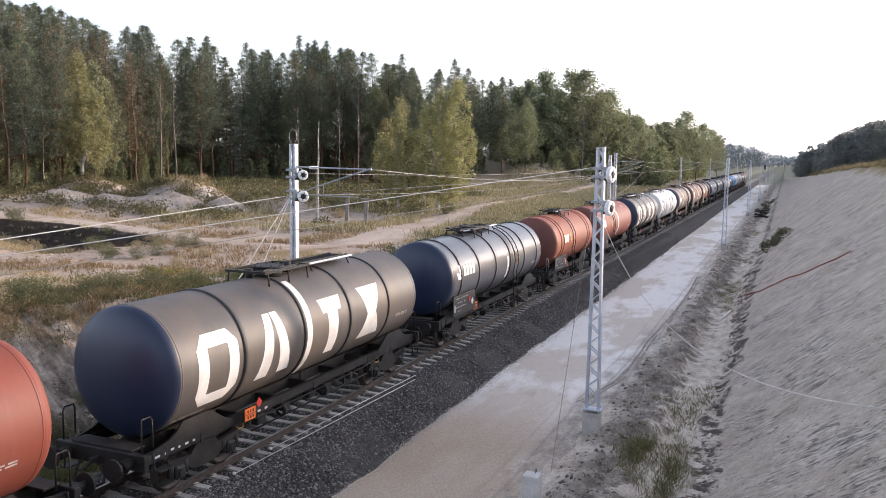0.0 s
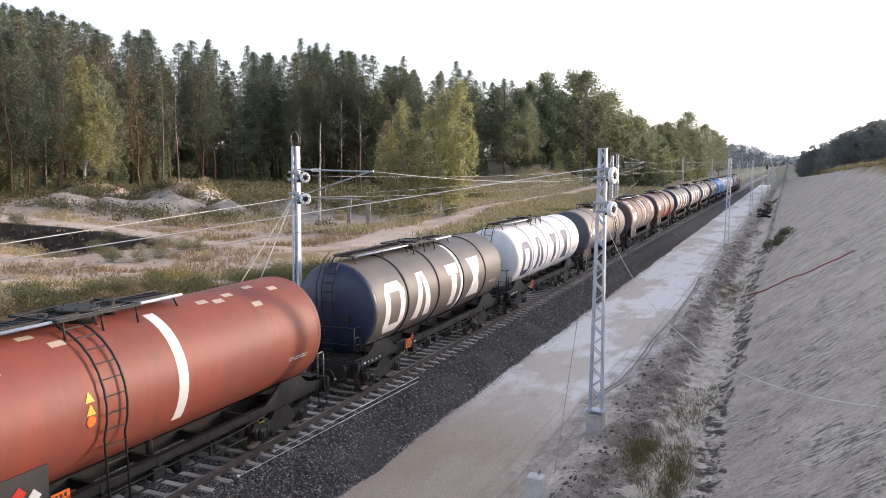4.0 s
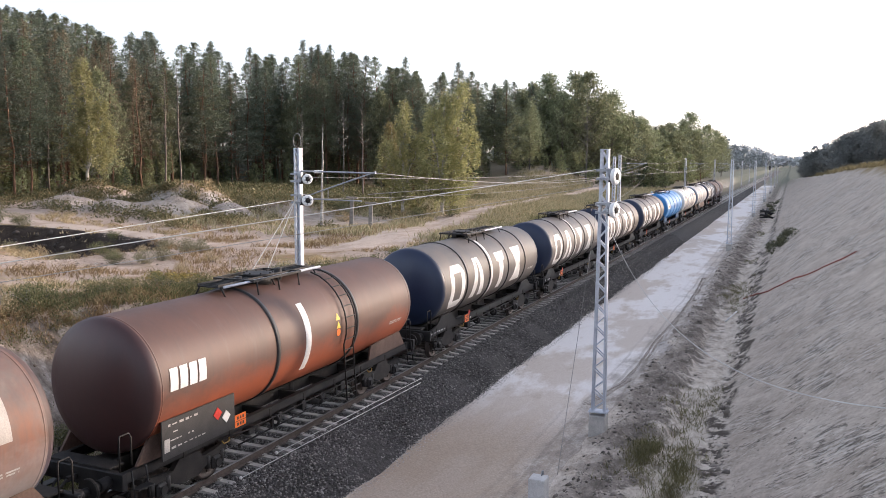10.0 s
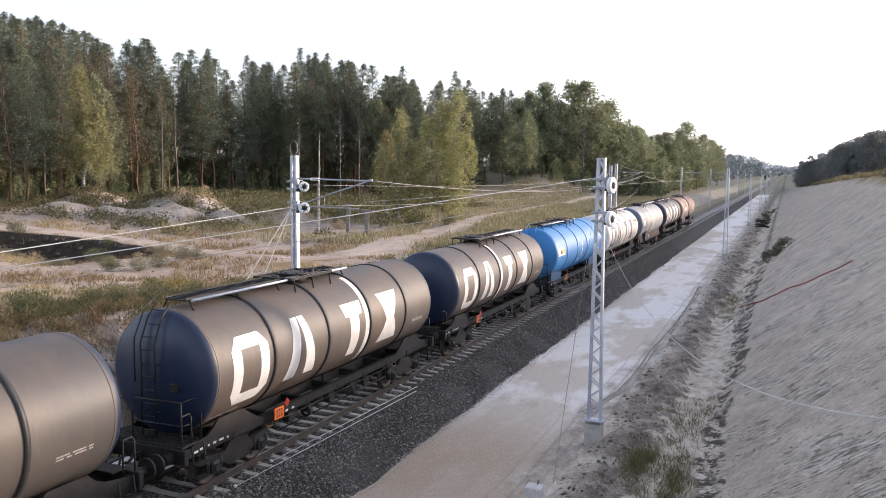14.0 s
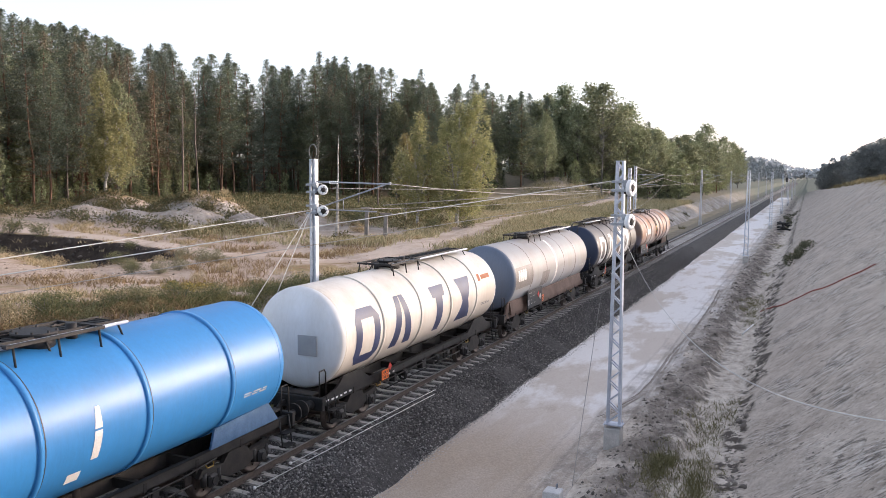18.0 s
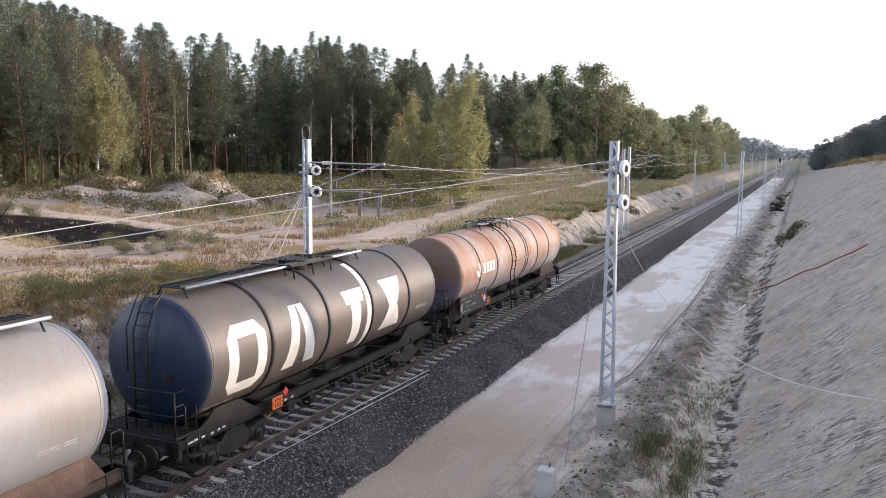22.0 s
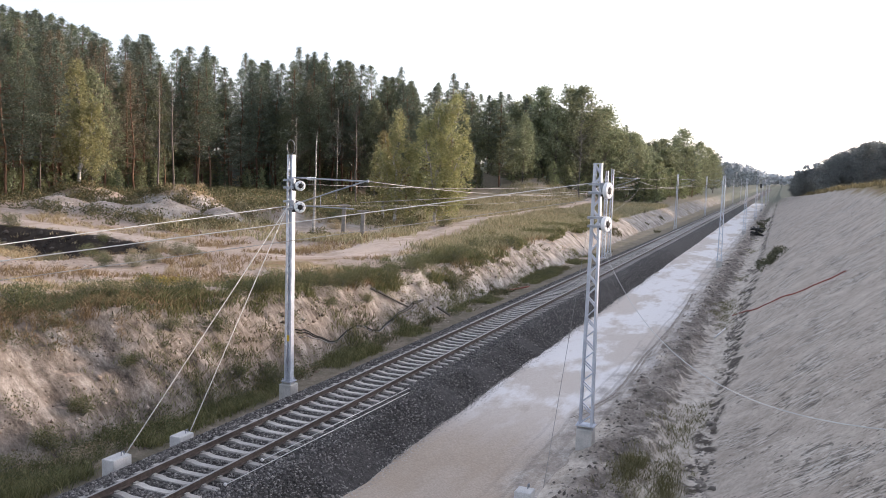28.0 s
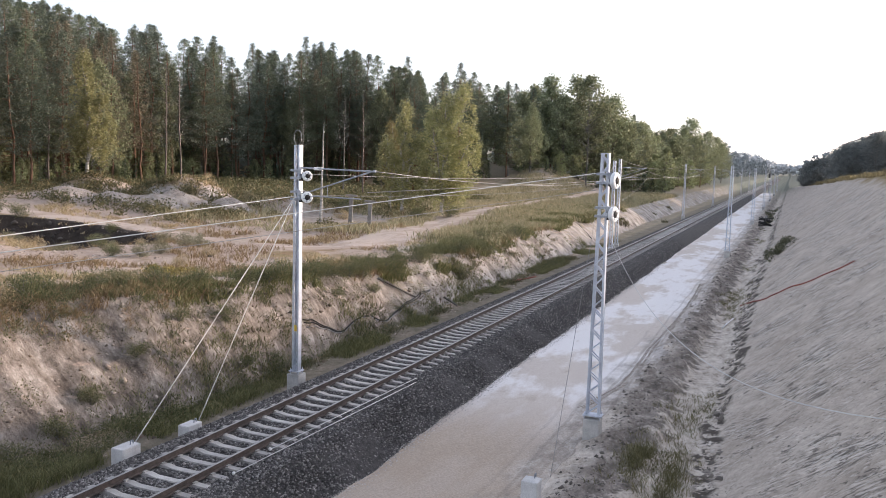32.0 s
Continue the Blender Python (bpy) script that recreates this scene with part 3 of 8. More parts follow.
DX = cx[:, None] + (ty / ln * wd)[:, None] * off[None, :]
DY = cy[:, None] - (tx / ln * wd)[:, None] * off[None, :]
DZ = ground(DX, DY) + 0.07 - 0.035 * (np.abs(np.abs(off[None, :]) - 0.5) < 0.12) - 0.075 * off[None, :] ** 8
tagged(new("dirt_track", grid_mesh("dirt_track", DX, DY, DZ, road_material("trodden_sand", (0.52, 0.42, 0.34), (0.40, 0.31, 0.24), (0.30, 0.22, 0.16), False))),
       "trodden pale sand track over the meadow", "track", kind="structure")

# ballast bed: a shaped strip with loose stones on it
# Bed colour darkened for the self-shade of stones that the flat sheet lacks.
BALLAST = surface("ballast_bed", (0.035, 0.032, 0.03), (0.095, 0.087, 0.082), 7, 0.95, 0, 17, 1.0, 0.08)
prof = [(-3.05, -0.92), (-2.6, -0.72), (-1.75, -0.24), (-1.3, -0.23), (-0.6, -0.235), (0.6, -0.235), (1.3, -0.22), (1.95, -0.24), (2.5, -0.62), (3.05, -0.98), (3.2, -1.06)]
ys = lines((-330, 0, 30), (0, 60, 0.5), (60, 900, 30))
px_, pz_ = np.array([p[0] for p in prof]), np.array([p[1] for p in prof])
BX = np.repeat(px_[None, :], len(ys), 0) + np.where(np.abs(px_) > 2.4, 0.1, 0)[None, :] * wave(np.repeat(ys[:, None], len(px_), 1), px_[None, :] * 9, 1.1)
BY = np.repeat(ys[:, None], len(px_), 1)
BZ = np.repeat(pz_[None, :], len(ys), 0) + 0.02 * wave(BX, BY, 0.8)
ballast = tagged(new("ballast", grid_mesh("ballast", BX, BY, BZ, BALLAST)), "dark grey crushed stone ballast bed", "ballast", kind="structure")


def stone_mesh(name, pts, size, mat, rng):
    """Loose angular stones as one mesh: an eight-sided lump at each point."""
    n = len(pts)
    base = np.array([(1, 0, 0), (-1, 0, 0), (0, 1, 0), (0, -1, 0), (0, 0, 1), (0, 0, -1)], float)
    tri = np.array([(0, 2, 4), (2, 1, 4), (1, 3, 4), (3, 0, 4), (2, 0, 5), (1, 2, 5), (3, 1, 5), (0, 3, 5)])
    a = rng.rand(n) * 6.283
    v = base[None] * (size[:, None, None] * rng.uniform(0.6, 1.25, (n, 6, 1))) + rng.uniform(-0.15, 0.15, (n, 6, 3)) * size[:, None, None]
    c, s_ = np.cos(a)[:, None], np.sin(a)[:, None]
    x, y = v[..., 0] * c - v[..., 1] * s_, v[..., 0] * s_ + v[..., 1] * c
    v = np.stack([x, y, v[..., 2] * 0.75], -1) + pts[:, None, :]
    f = tri[None] + (np.arange(n) * 6)[:, None, None]
    return raw_mesh(name, v.reshape(-1, 3), f.reshape(-1, 3), mat)


def island_material(name, stops, rough=0.9, spread=(0, 1), back=None):
    """Each loose piece takes its own shade from the ramp."""
    m, n, l, bs = nodes_of(name)
    g = n.new("ShaderNodeNewGeometry")
    col = ramp(n, l, g.outputs["Random Per Island"], stops)
    co = n.new("ShaderNodeTexCoord").outputs["Object"]
    col = mixc(n, l, 0.3, col, ramp(n, l, tex(n, l, co, 1.2, 4, 0.6), ((0.3, (0.25,) * 3), (0.7, (0.75,) * 3))), "OVERLAY")
    l.new(col, bs.inputs["Base Color"])
    bs.inputs["Roughness"].default_value = rough
    if back:
        bs.inputs["Subsurface Weight"].default_value = 0.0
        tr = n.new("ShaderNodeBsdfTranslucent")
        mx = n.new("ShaderNodeMixShader")
        l.new(col, tr.inputs[0])
        mx.inputs[0].default_value = back
        l.new(bs.outputs[0], mx.inputs[1])
        l.new(tr.outputs[0], mx.inputs[2])
        l.new(mx.outputs[0], n["Material Output"].inputs[0])
    return m


STONE = island_material("ballast_stone", ((0.0, (0.05, 0.046, 0.043)), (0.4, (0.115, 0.106, 0.1)), (0.75, (0.205, 0.19, 0.178)), (1.0, (0.36, 0.335, 0.31))))
rng = np.random.RandomState(3)
q = rng.rand(105000)
sy = 11 + 79 * q ** 2.1
sx = rng.uniform(-3.0, 3.15, 105000)
keep = ~((np.abs(np.abs(sx) - 0.753) < 0.1))
sx, sy = sx[keep], sy[keep]
sz = np.interp(sx, px_, pz_)
on_sleeper = (np.abs(sx) < 1.12 + 0.12 * rng.rand(len(sx))) & (np.abs(((sy - 13.4 + 0.3) % 0.6) - 0.3) < 0.16)
sx, sy, sz = sx[~on_sleeper], sy[~on_sleeper], sz[~on_sleeper]
stones = new("loose_stones", stone_mesh("loose_stones", np.stack([sx, sy, sz + 0.016], 1), np.clip(rng.normal(0.032, 0.011, len(sx)), 0.016, 0.06), STONE, rng))
stones.parent = ballast
tagged(stones, kind="stuff")


# ---- masts, wires and anchor blocks ----
def lattice_mast(x, y, z0, top, label, w0=0.46, w1=0.30, depth=0.24, arm=0, wheels=(), loop=False, blk=0.5, fz=-1.15):
    """Two channel legs laced with flats, on a concrete footing; tall from z0 to top."""
    m = thing("mast", label, "mast", pose(x, y, 0), "overhead line masts")
    fb = bmesh.new()
    box(fb, 0, 0, (z0 - 0.12 + fz) / 2, blk, blk, z0 - 0.12 - fz)
    bevelled(fb, 0.02)
    part("footing", fb, CONCRETE, m, "grey concrete footing")
    pb = bmesh.new()
    box(pb, 0, 0, z0 - 0.02, w0 + 0.14, depth + 0.2, 0.03)
    for a in (-1, 1):
        for b in (-1, 1):
            rod(pb, (a * (w0 / 2 + 0.02), b * (depth / 2 + 0.04), z0 - 0.14), (a * (w0 / 2 + 0.02), b * (depth / 2 + 0.04), z0 + 0.08), 0.018)
    part("base_plate", pb, GALV, m)
    h = top - z0
    for s in (-1, 1):
        lb = bmesh.new()
        d, t = depth / 2, 0.012
        prism(lb, [(s * u, v) for u, v in ((0, -d), (0, d), (-0.07, d), (-0.07, d - t), (-t, d - t), (-t, t - d), (-0.07, t - d), (-0.07, -d))], "z", 0, 1)
        for v in lb.verts:
            k = v.co.z
            v.co.x += s * (w0 + (w1 - w0) * k) / 2
            v.co.z = z0 + k * h
        part("leg", lb, GALV, m)
    n = int(h / 0.33)
    for i in range(n):
        for f in (-1, 1):
            bb = bmesh.new()
            k0, k1 = i / n, (i + 1) / n
            s = 1 if (i % 2) else -1
            a, b = (w0 + (w1 - w0) * k0) / 2 - 0.01, (w0 + (w1 - w0) * k1) / 2 - 0.01
            rod(bb, (s * a, f * depth / 2, z0 + k0 * h), (-s * b, f * depth / 2, z0 + k1 * h), 0.023, 4)
            part("lacing_bar", bb, GALV, m)
    cb = bmesh.new()
    box(cb, 0, 0, top + 0.01, w1 + 0.02, depth + 0.02, 0.02)
    part("cap", cb, GALV, m)
    for dx, zt, r, turn in wheels:
        for dz in (-0.13, 0.13):
            kb = bmesh.new()
            box(kb, 0, 0, zt + 0.05 + dz, w1 + 0.2, depth + 0.16, 0.07)
            part("clamp", kb, GALV_GREY, m)
        at = Matrix.Translation((dx, -0.1, zt)) @ Matrix.Rotation(radians(turn), 4, "Z")
        wb = bmesh.new()
        lathe_y(wb, [(-0.06, 0.5 * r), (-0.07, 0.75 * r), (-0.06, r), (-0.03, r * 1.06), (0.0, r * 0.93), (0.03, r * 1.06), (0.06, r), (0.07, 0.75 * r), (0.06, 0.5 * r)], 26)
        bmesh.ops.transform(wb, matrix=at, verts=wb.verts)
        part("tension_drum", wb, PORCELAIN, m, "white spring tensioning drum")
        hb = bmesh.new()
        lathe_y(hb, [(-0.09, 0.0), (-0.09, 0.35 * r), (-0.05, 0.52 * r), (0.05, 0.52 * r), (0.09, 0.35 * r), (0.09, 0.0)], 16)
        bmesh.ops.transform(hb, matrix=at, verts=hb.verts)
        part("drum_hub", hb, STEEL_DARK, m)
        for k in range(6):
            a = k * math.pi / 3 + 0.3
            sb = bmesh.new()
            rod(sb, (0.64 * r * math.cos(a), -0.078, 0.64 * r * math.sin(a)), (0.64 * r * math.cos(a), 0.078, 0.64 * r * math.sin(a)), 0.15 * r, 8)
            bmesh.ops.transform(sb, matrix=at, verts=sb.verts)
            part("drum_recess", sb, GALV_GREY, m)
        bb = bmesh.new()
        prism(bb, [(w1 / 2 - 0.02, zt - 0.05), (dx + 0.02, zt - 0.06), (dx + 0.02, zt + 0.06), (w1 / 2 - 0.02, zt + 0.16)], "y", -0.03, 0.03)
        part("drum_bracket", bb, GALV_GREY, m)
        for u, v, w, hh in ((w1 / 2 + 0.05, 0.14, 0.12, 0.2), (w1 / 2 + 0.1, -0.12, 0.16, 0.12), (dx - 0.1, 0.06, 0.08, 0.3)):
            cb2 = bmesh.new()
            box(cb2, u, -0.12, zt + v, w, 0.09, hh)
            bevelled(cb2, 0.015)
            part("lever", cb2, STEEL_DARK if v < 0.1 else GALV_GREY, m)
    if loop:
        lb = bmesh.new()
        pts = [(0.16 * math.cos(a) - 0.03, 0, top + 0.28 + 0.26 * math.sin(a)) for a in np.linspace(-1.2, 4.3, 14)]
        pipe(lb, [(0.05, 0, top - 0.5)] + pts + [(-0.12, 0, top - 0.5)], 0.014)
        part("cable_loop", lb, WIRE, m)
    if arm:
        for p, q, r in (((w1 / 2, 0, top - 0.78), (arm, -0.1, top - 0.83), 0.03), ((w1 / 2, 0, top - 1.73), (arm, -0.1, top - 0.78), 0.026), ((w1 / 2 + 0.3, 0, top - 1.76), (arm - 0.55, -0.1, top - 1.78), 0.022), ((w1 / 2 + 1.1, 0, top - 1.38), (w1 / 2 + 1.1, 0, top - 1.76), 0.012)):
            ab = bmesh.new()
            rod(ab, p, q, r, 8)
            part("arm_tube", ab, GALV_GREY, m)
        ib = bmesh.new()
        for i in range(7):
            rod(ib, (w1 / 2 + 0.55 + i * 0.05, 0, top - 0.8), (w1 / 2 + 0.58 + i * 0.05, 0, top - 0.8), 0.055, 10)
        part("insulator", ib, PORCELAIN, m)
    return m


GALV_GREY = surface("weathered_zinc", (0.26, 0.28, 0.31), (0.38, 0.40, 0.43), 4, 0.5, 0.4)
MAST_L = "galvanised lattice mast with tension drums beside the track"
LEFT = lattice_mast(-2.9, 24.5, -0.2, 7.9, MAST_L, 0.28, 0.23, 0.2, 3.15, ((0.44, 6.84, 0.17, 48), (0.44, 6.09, 0.19, 44)), True, fz=-1.25)
tagb = bmesh.new()
box(tagb, 0.02, -0.118, 1.36, 0.1, 0.012, 0.22)
part("number_tag", tagb, YELLOW, LEFT, "small yellow tag plate")
lattice_mast(7.99, 24.5, -0.2, 7.85, "galvanised lattice mast with white tension drums, beside the haul road", 0.44, 0.25, 0.2, 0, ((0.34, 7.06, 0.235, 76), (0.34, 6.05, 0.225, 72)), False, fz=-1.3)
for x, y, top, arm in ((-2.35, 77.5, 8.0, 0), (-2.8, 82.5, 8.2, 2.7), (-3.2, 141, 8.2, 2.9), (-3.2, 197, 8.2, 2.9), (-3.2, 252, 8.2, 2.9), (-3.2, 308, 8.2, 2.9), (-3.2, 365, 8.2, 2.9)):
    lattice_mast(x, y, -0.25, top, "slim galvanised lattice mast with wire bracket", 0.34, 0.26, 0.22, arm, (), fz=-1.3)
for y in (82.2, 135.5, 190, 243, 298, 352):
    lattice_mast(7.93, y, -0.2, 7.85, "galvanised lattice mast on the pale haul road", 0.44, 0.27, 0.22, 0, (), fz=-1.3)


def wire(name, a, b, sag, r, label, mat=None, n=24):
    a, b = Vector(a), Vector(b)
    bm = bmesh.new()
    pts = []
    for i in range(n + 1):
        k = i / n
        p = a.lerp(b, k)
        p.z -= sag * 4 * k * (1 - k)
        pts.append(p)
    tube(bm, pts, r * (0.74 if mat else 0.58), 5)
    return solid(name, bm, mat or WIRE, label, "wire", "overhead wires")


ZT = 7.1
WIRE_PALE = surface("bright_wire", (0.50, 0.49, 0.47), (0.64, 0.63, 0.60), 3, 0.8, 0.0, 40, 0)


for (y0, y1) in ((24.5, 82.5), (82.5, 141), (141, 197), (197, 252), (252, 308), (308, 365)):
    wire("catenary_wire", (-0.1, y0, ZT), (-0.1, y1, ZT), 0.9, 0.028, "thin catenary wire sagging between mast brackets")
    if y0 > 80:
        wire("feeder_wire", (-3.05, y0, 8.3), (-3.05, y1, 8.3), 1.0, 0.028, "thin feeder wire sagging between mast tops")
wire("contact_wire", (-0.1, 24.5, 6.35), (-0.1, 365, 6.35), 0.0, 0.024, "straight thin contact wire over the track")
wire("anchor_wire", (-2.9, 24.5, 6.12), (-6.3, 4.0, 4.6), 0.0, 0.02, "pale tensioned wire running down from the mast", WIRE_PALE)
wire("anchor_wire", (7.85, 24.5, 7.28), (-10.0, 2.0, 3.72), 0.0, 0.018, "pale tensioned wire crossing above the track", WIRE_PALE)
wire("anchor_wire", (7.75, 24.5, 6.75), (-4.5, 5.0, 4.4), 0.0, 0.016, "pale tensioned wire crossing above the track")
wire("anchor_wire", (-2.6, 24.5, 6.15), (-0.2, 82.5, 6.9), 0.7, 0.018, "pale tensioned wire along the track")
wire("anchor_wire", (-2.6, 24.5, 6.9), (-0.2, 82.5, 7.4), 0.5, 0.018, "pale tensioned wire along the track")
wire("anchor_wire", (7.9, 24.5, 6.1), (-0.1, 82.5, 6.4), 0.3, 0.016, "pale wire slanting over the track")
wire("anchor_wire", (7.9, 24.5, 7.1), (-2.4, 77.5, 8.0), 0.4, 0.018, "pale wire slanting over the track")


def anchor_block(x, y, z, s, label, turn=0):
    t = thing("anchor_block", label, "concrete block", pose(x, y, z, 0, 0, turn))
    bm = bmesh.new()
    box(bm, 0, 0, 0, s[0], s[1], s[2])
    bevelled(bm, 0.015, 2)
    part("block", bm, CONCRETE_PALE, t)
    eb = bmesh.new()
    pipe(eb, [(0.05, 0.1, s[2] / 2 - 0.02), (0.05, 0.12, s[2] / 2 + 0.1), (0.05, 0.2, s[2] / 2 + 0.1), (0.05, 0.22, s[2] / 2 - 0.02)], 0.018, 6)
    part("eye_bolt", eb, GALV_GREY, t)
    return t


CONCRETE_PALE = surface("pale_concrete", (0.50, 0.49, 0.48), (0.64, 0.63, 0.61), 3, 0.85, 0, 40, 0.3)
anchor_block(-2.9, 16.25, -0.66, (0.42, 0.66, 0.5), "pale concrete anchor block with a stay wire")
anchor_block(-2.72, 18.6, -0.7, (0.4, 0.6, 0.5), "pale concrete anchor block with a stay wire")
anchor_block(7.72, 18.9, -0.72, (0.42, 0.42, 0.75), "pale square concrete marker post")
wire("stay_wire", (-2.9, 24.3, 6.1), (-2.8, 16.5, -0.36), 0.0, 0.02, "pale stay wire from mast to anchor block", WIRE_PALE)
wire("stay_wire", (-2.9, 24.3, 6.1), (-2.65, 18.9, -0.42), 0.0, 0.02, "pale stay wire from mast to anchor block", WIRE_PALE)
wire("earth_wire", (7.82, 24.2, 5.9), (7.75, 20.6, -0.9), 0.0, 0.012, "thin earth wire down the mast")


# cable hanging from the mast towards the bridge
bm = bmesh.new()
a, b = Vector((8.05, 24.4, 5.85)), Vector((14.14, 9.0, 5.05))
pts = []
for i in range(37):
    k = i / 30
    p = a.lerp(b, k)
    p.z -= 1.25 * 4 * k * (1 - k)
    pts.append(p)
tube(bm, pts, 0.0075, 6)
solid("loose_cable", bm, WIRE_PALE, "pale slack cable hanging from the mast", "cable")


# ---- the tank train ----
P_DARK = tank_paint("dark_grey_paint", (0.082, 0.076, 0.073), (0.15, 0.116, 0.088), 0.6, 0.52)
# Tank heads away from the sun: blue sky shade put into the paint.
P_SKYSHADE = tank_paint("sky_shaded_head_paint", (0.012, 0.023, 0.058), (0.022, 0.03, 0.055), 0.4, 0.4, seed=15.0)
P_BROWNGREY = tank_paint("sooty_grey_paint", (0.092, 0.079, 0.069), (0.165, 0.115, 0.08), 0.7, 0.52, seed=3.0)
P_GLOSS = tank_paint("glossy_slate_paint", (0.042, 0.047, 0.062), (0.075, 0.07, 0.068), 0.35, 0.42, seed=7.0, coat=0.55)
P_WHITE = tank_paint("off_white_paint", (0.72, 0.73, 0.74), (0.50, 0.46, 0.40), 0.4, 0.45, seed=1.0)
P_CREAM = tank_paint("dirty_cream_paint", (0.66, 0.63, 0.58), (0.42, 0.35, 0.27), 0.55, 0.48, seed=11.0, film=(0.5, 0.45, 0.4))
P_ORANGE = tank_paint("faded_red_orange_paint", (0.30, 0.082, 0.04), (0.16, 0.06, 0.04), 0.6, 0.58, seed=2.0, coat=0.03)
P_REDORANGE = tank_paint("bright_red_orange_paint", (0.245, 0.055, 0.03), (0.135, 0.045, 0.033), 0.6, 0.58, seed=4.0, coat=0.03)
P_MAROON = tank_paint("red_brown_paint", (0.115, 0.058, 0.042), (0.075, 0.045, 0.036), 0.65, 0.55, seed=5.0, film=(0.36, 0.085, 0.03), coat=0.03)
P_TAUPE = tank_paint("rust_streaked_grey_paint", (0.205, 0.19, 0.183), (0.14, 0.105, 0.085), 0.85, 0.6, rust=0.3, rust_c=(0.25, 0.14, 0.08), seed=6.0, film=(0.155, 0.16, 0.18), coat=0.03)
P_RUST = tank_paint("rust_brown_paint", (0.20, 0.15, 0.128), (0.095, 0.066, 0.056), 0.85, 0.6, rust=0.42, rust_c=(0.235, 0.092, 0.048), seed=8.0, film=(0.34, 0.315, 0.31), coat=0.03)
# Rusty head, darker than its barrel by the shade put into the paint.
P_RUSTHEAD = tank_paint("shaded_rust_head_paint", (0.075, 0.045, 0.038), (0.05, 0.042, 0.042), 0.6, 0.55, rust=0.3, rust_c=(0.13, 0.06, 0.04), seed=18.0, film=(0.055, 0.07, 0.115))
# Red-orange barrel paint again, with the head's shade put into the colour.
P_REDHEAD = tank_paint("shaded_red_head_paint", (0.165, 0.052, 0.035), (0.085, 0.036, 0.03), 0.7, 0.6, seed=21.0, coat=0.03)
# Head tone for the light grey tank, its blue shade in the colour.
P_BLUEGREY = tank_paint("sky_shaded_grey_paint", (0.11, 0.145, 0.21), (0.10, 0.115, 0.14), 0.5, 0.5, seed=19.0)
P_BLUE = tank_paint("bright_blue_paint", (0.035, 0.215, 0.52), (0.03, 0.15, 0.36), 0.35, 0.42, seed=9.0)
P_LIGHT = tank_paint("light_grey_paint", (0.325, 0.325, 0.33), (0.27, 0.225, 0.18), 0.6, 0.5, seed=10.0, film=(0.33, 0.35, 0.39), coat=0.08)
P_OCHRE = tank_paint("rust_stained_white_paint", (0.40, 0.375, 0.36), (0.27, 0.145, 0.08), 0.7, 0.58, rust=0.66, rust_c=(0.30, 0.125, 0.05), seed=12.0, film=(0.36, 0.36, 0.385), coat=0.03)
# Rust-stained head, its colours toned down for the shaded end.
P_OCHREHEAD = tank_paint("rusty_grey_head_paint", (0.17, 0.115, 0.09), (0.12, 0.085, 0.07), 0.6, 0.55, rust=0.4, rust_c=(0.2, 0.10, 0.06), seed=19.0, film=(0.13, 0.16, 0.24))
# Head tone for the rust-streaked grey tank, cool shade in the colour.
P_SLATE = tank_paint("shaded_slate_paint", (0.055, 0.063, 0.085), (0.06, 0.064, 0.078), 0.4, 0.5, seed=16.0)
# Maroon head, the shade of the tank end put into the colour.
P_SHADEDRED = tank_paint("shaded_maroon_paint", (0.06, 0.024, 0.022), (0.035, 0.02, 0.02), 0.5, 0.45, seed=17.0)
MARK_GREY = surface("greyed_marking", (0.34, 0.33, 0.31), (0.5, 0.48, 0.46), 4, 0.6)
PATCH_GREY = surface("grey_patch", (0.30, 0.30, 0.30), (0.38, 0.37, 0.36), 2, 0.5)
PATCH_TAN = surface("tan_patch", (0.45, 0.36, 0.27), (0.52, 0.43, 0.33), 2, 0.5)
PATCH_ASH = surface("ash_patch", (0.38, 0.34, 0.30), (0.48, 0.43, 0.385), 2, 0.6)
PATCH_DARK = surface("dark_patch", (0.085, 0.09, 0.10), (0.12, 0.12, 0.125), 2, 0.5)
PATCH_ASHDARK = surface("taupe_patch", (0.17, 0.155, 0.145), (0.22, 0.20, 0.185), 2, 0.5)
BAND_DARK = surface("dark_band", (0.02, 0.02, 0.022), (0.04, 0.036, 0.034), 4, 0.5)
BAND_PALE = surface("pale_band", (0.42, 0.40, 0.38), (0.55, 0.50, 0.45), 2, 0.5)
BAND_RUSTY = surface("rusty_band", (0.19, 0.14, 0.12), (0.32, 0.26, 0.23), 2, 0.6)
GALV_DULL = surface("dull_galvanised", (0.20, 0.20, 0.20), (0.30, 0.29, 0.28), 4, 0.55, 0.4)
PALE_BLUE = surface("pale_blue_steel", (0.03, 0.09, 0.19), (0.06, 0.13, 0.25), 3, 0.5)
BRASS_ORANGE = surface("yellow_lever", (0.30, 0.18, 0.03), (0.40, 0.25, 0.05), 5, 0.6)

ZC, RT = 2.72, 1.48


def curved(bm, quads, r, n=8):
    """Shapes laid on the tank's near side. Each quad: v0, left and right u at v0, v1, left and right u at v1; v is the arc height."""
    for v0, a0, b0, v1, a1, b1 in quads:
        rows = []
        for i in range(n + 1):
            k = i / n
            v = v0 + (v1 - v0) * k
            a, b = a0 + (a1 - a0) * k, b0 + (b1 - b0) * k
            t = v / r
            x, z = r * math.cos(t), ZC + r * math.sin(t)
            rows.append((bm.verts.new((x, a, z)), bm.verts.new((x, b, z))))
        for p, q in zip(rows, rows[1:]):
            bm.faces.new((p[0], p[1], q[1], q[0])).smooth = True


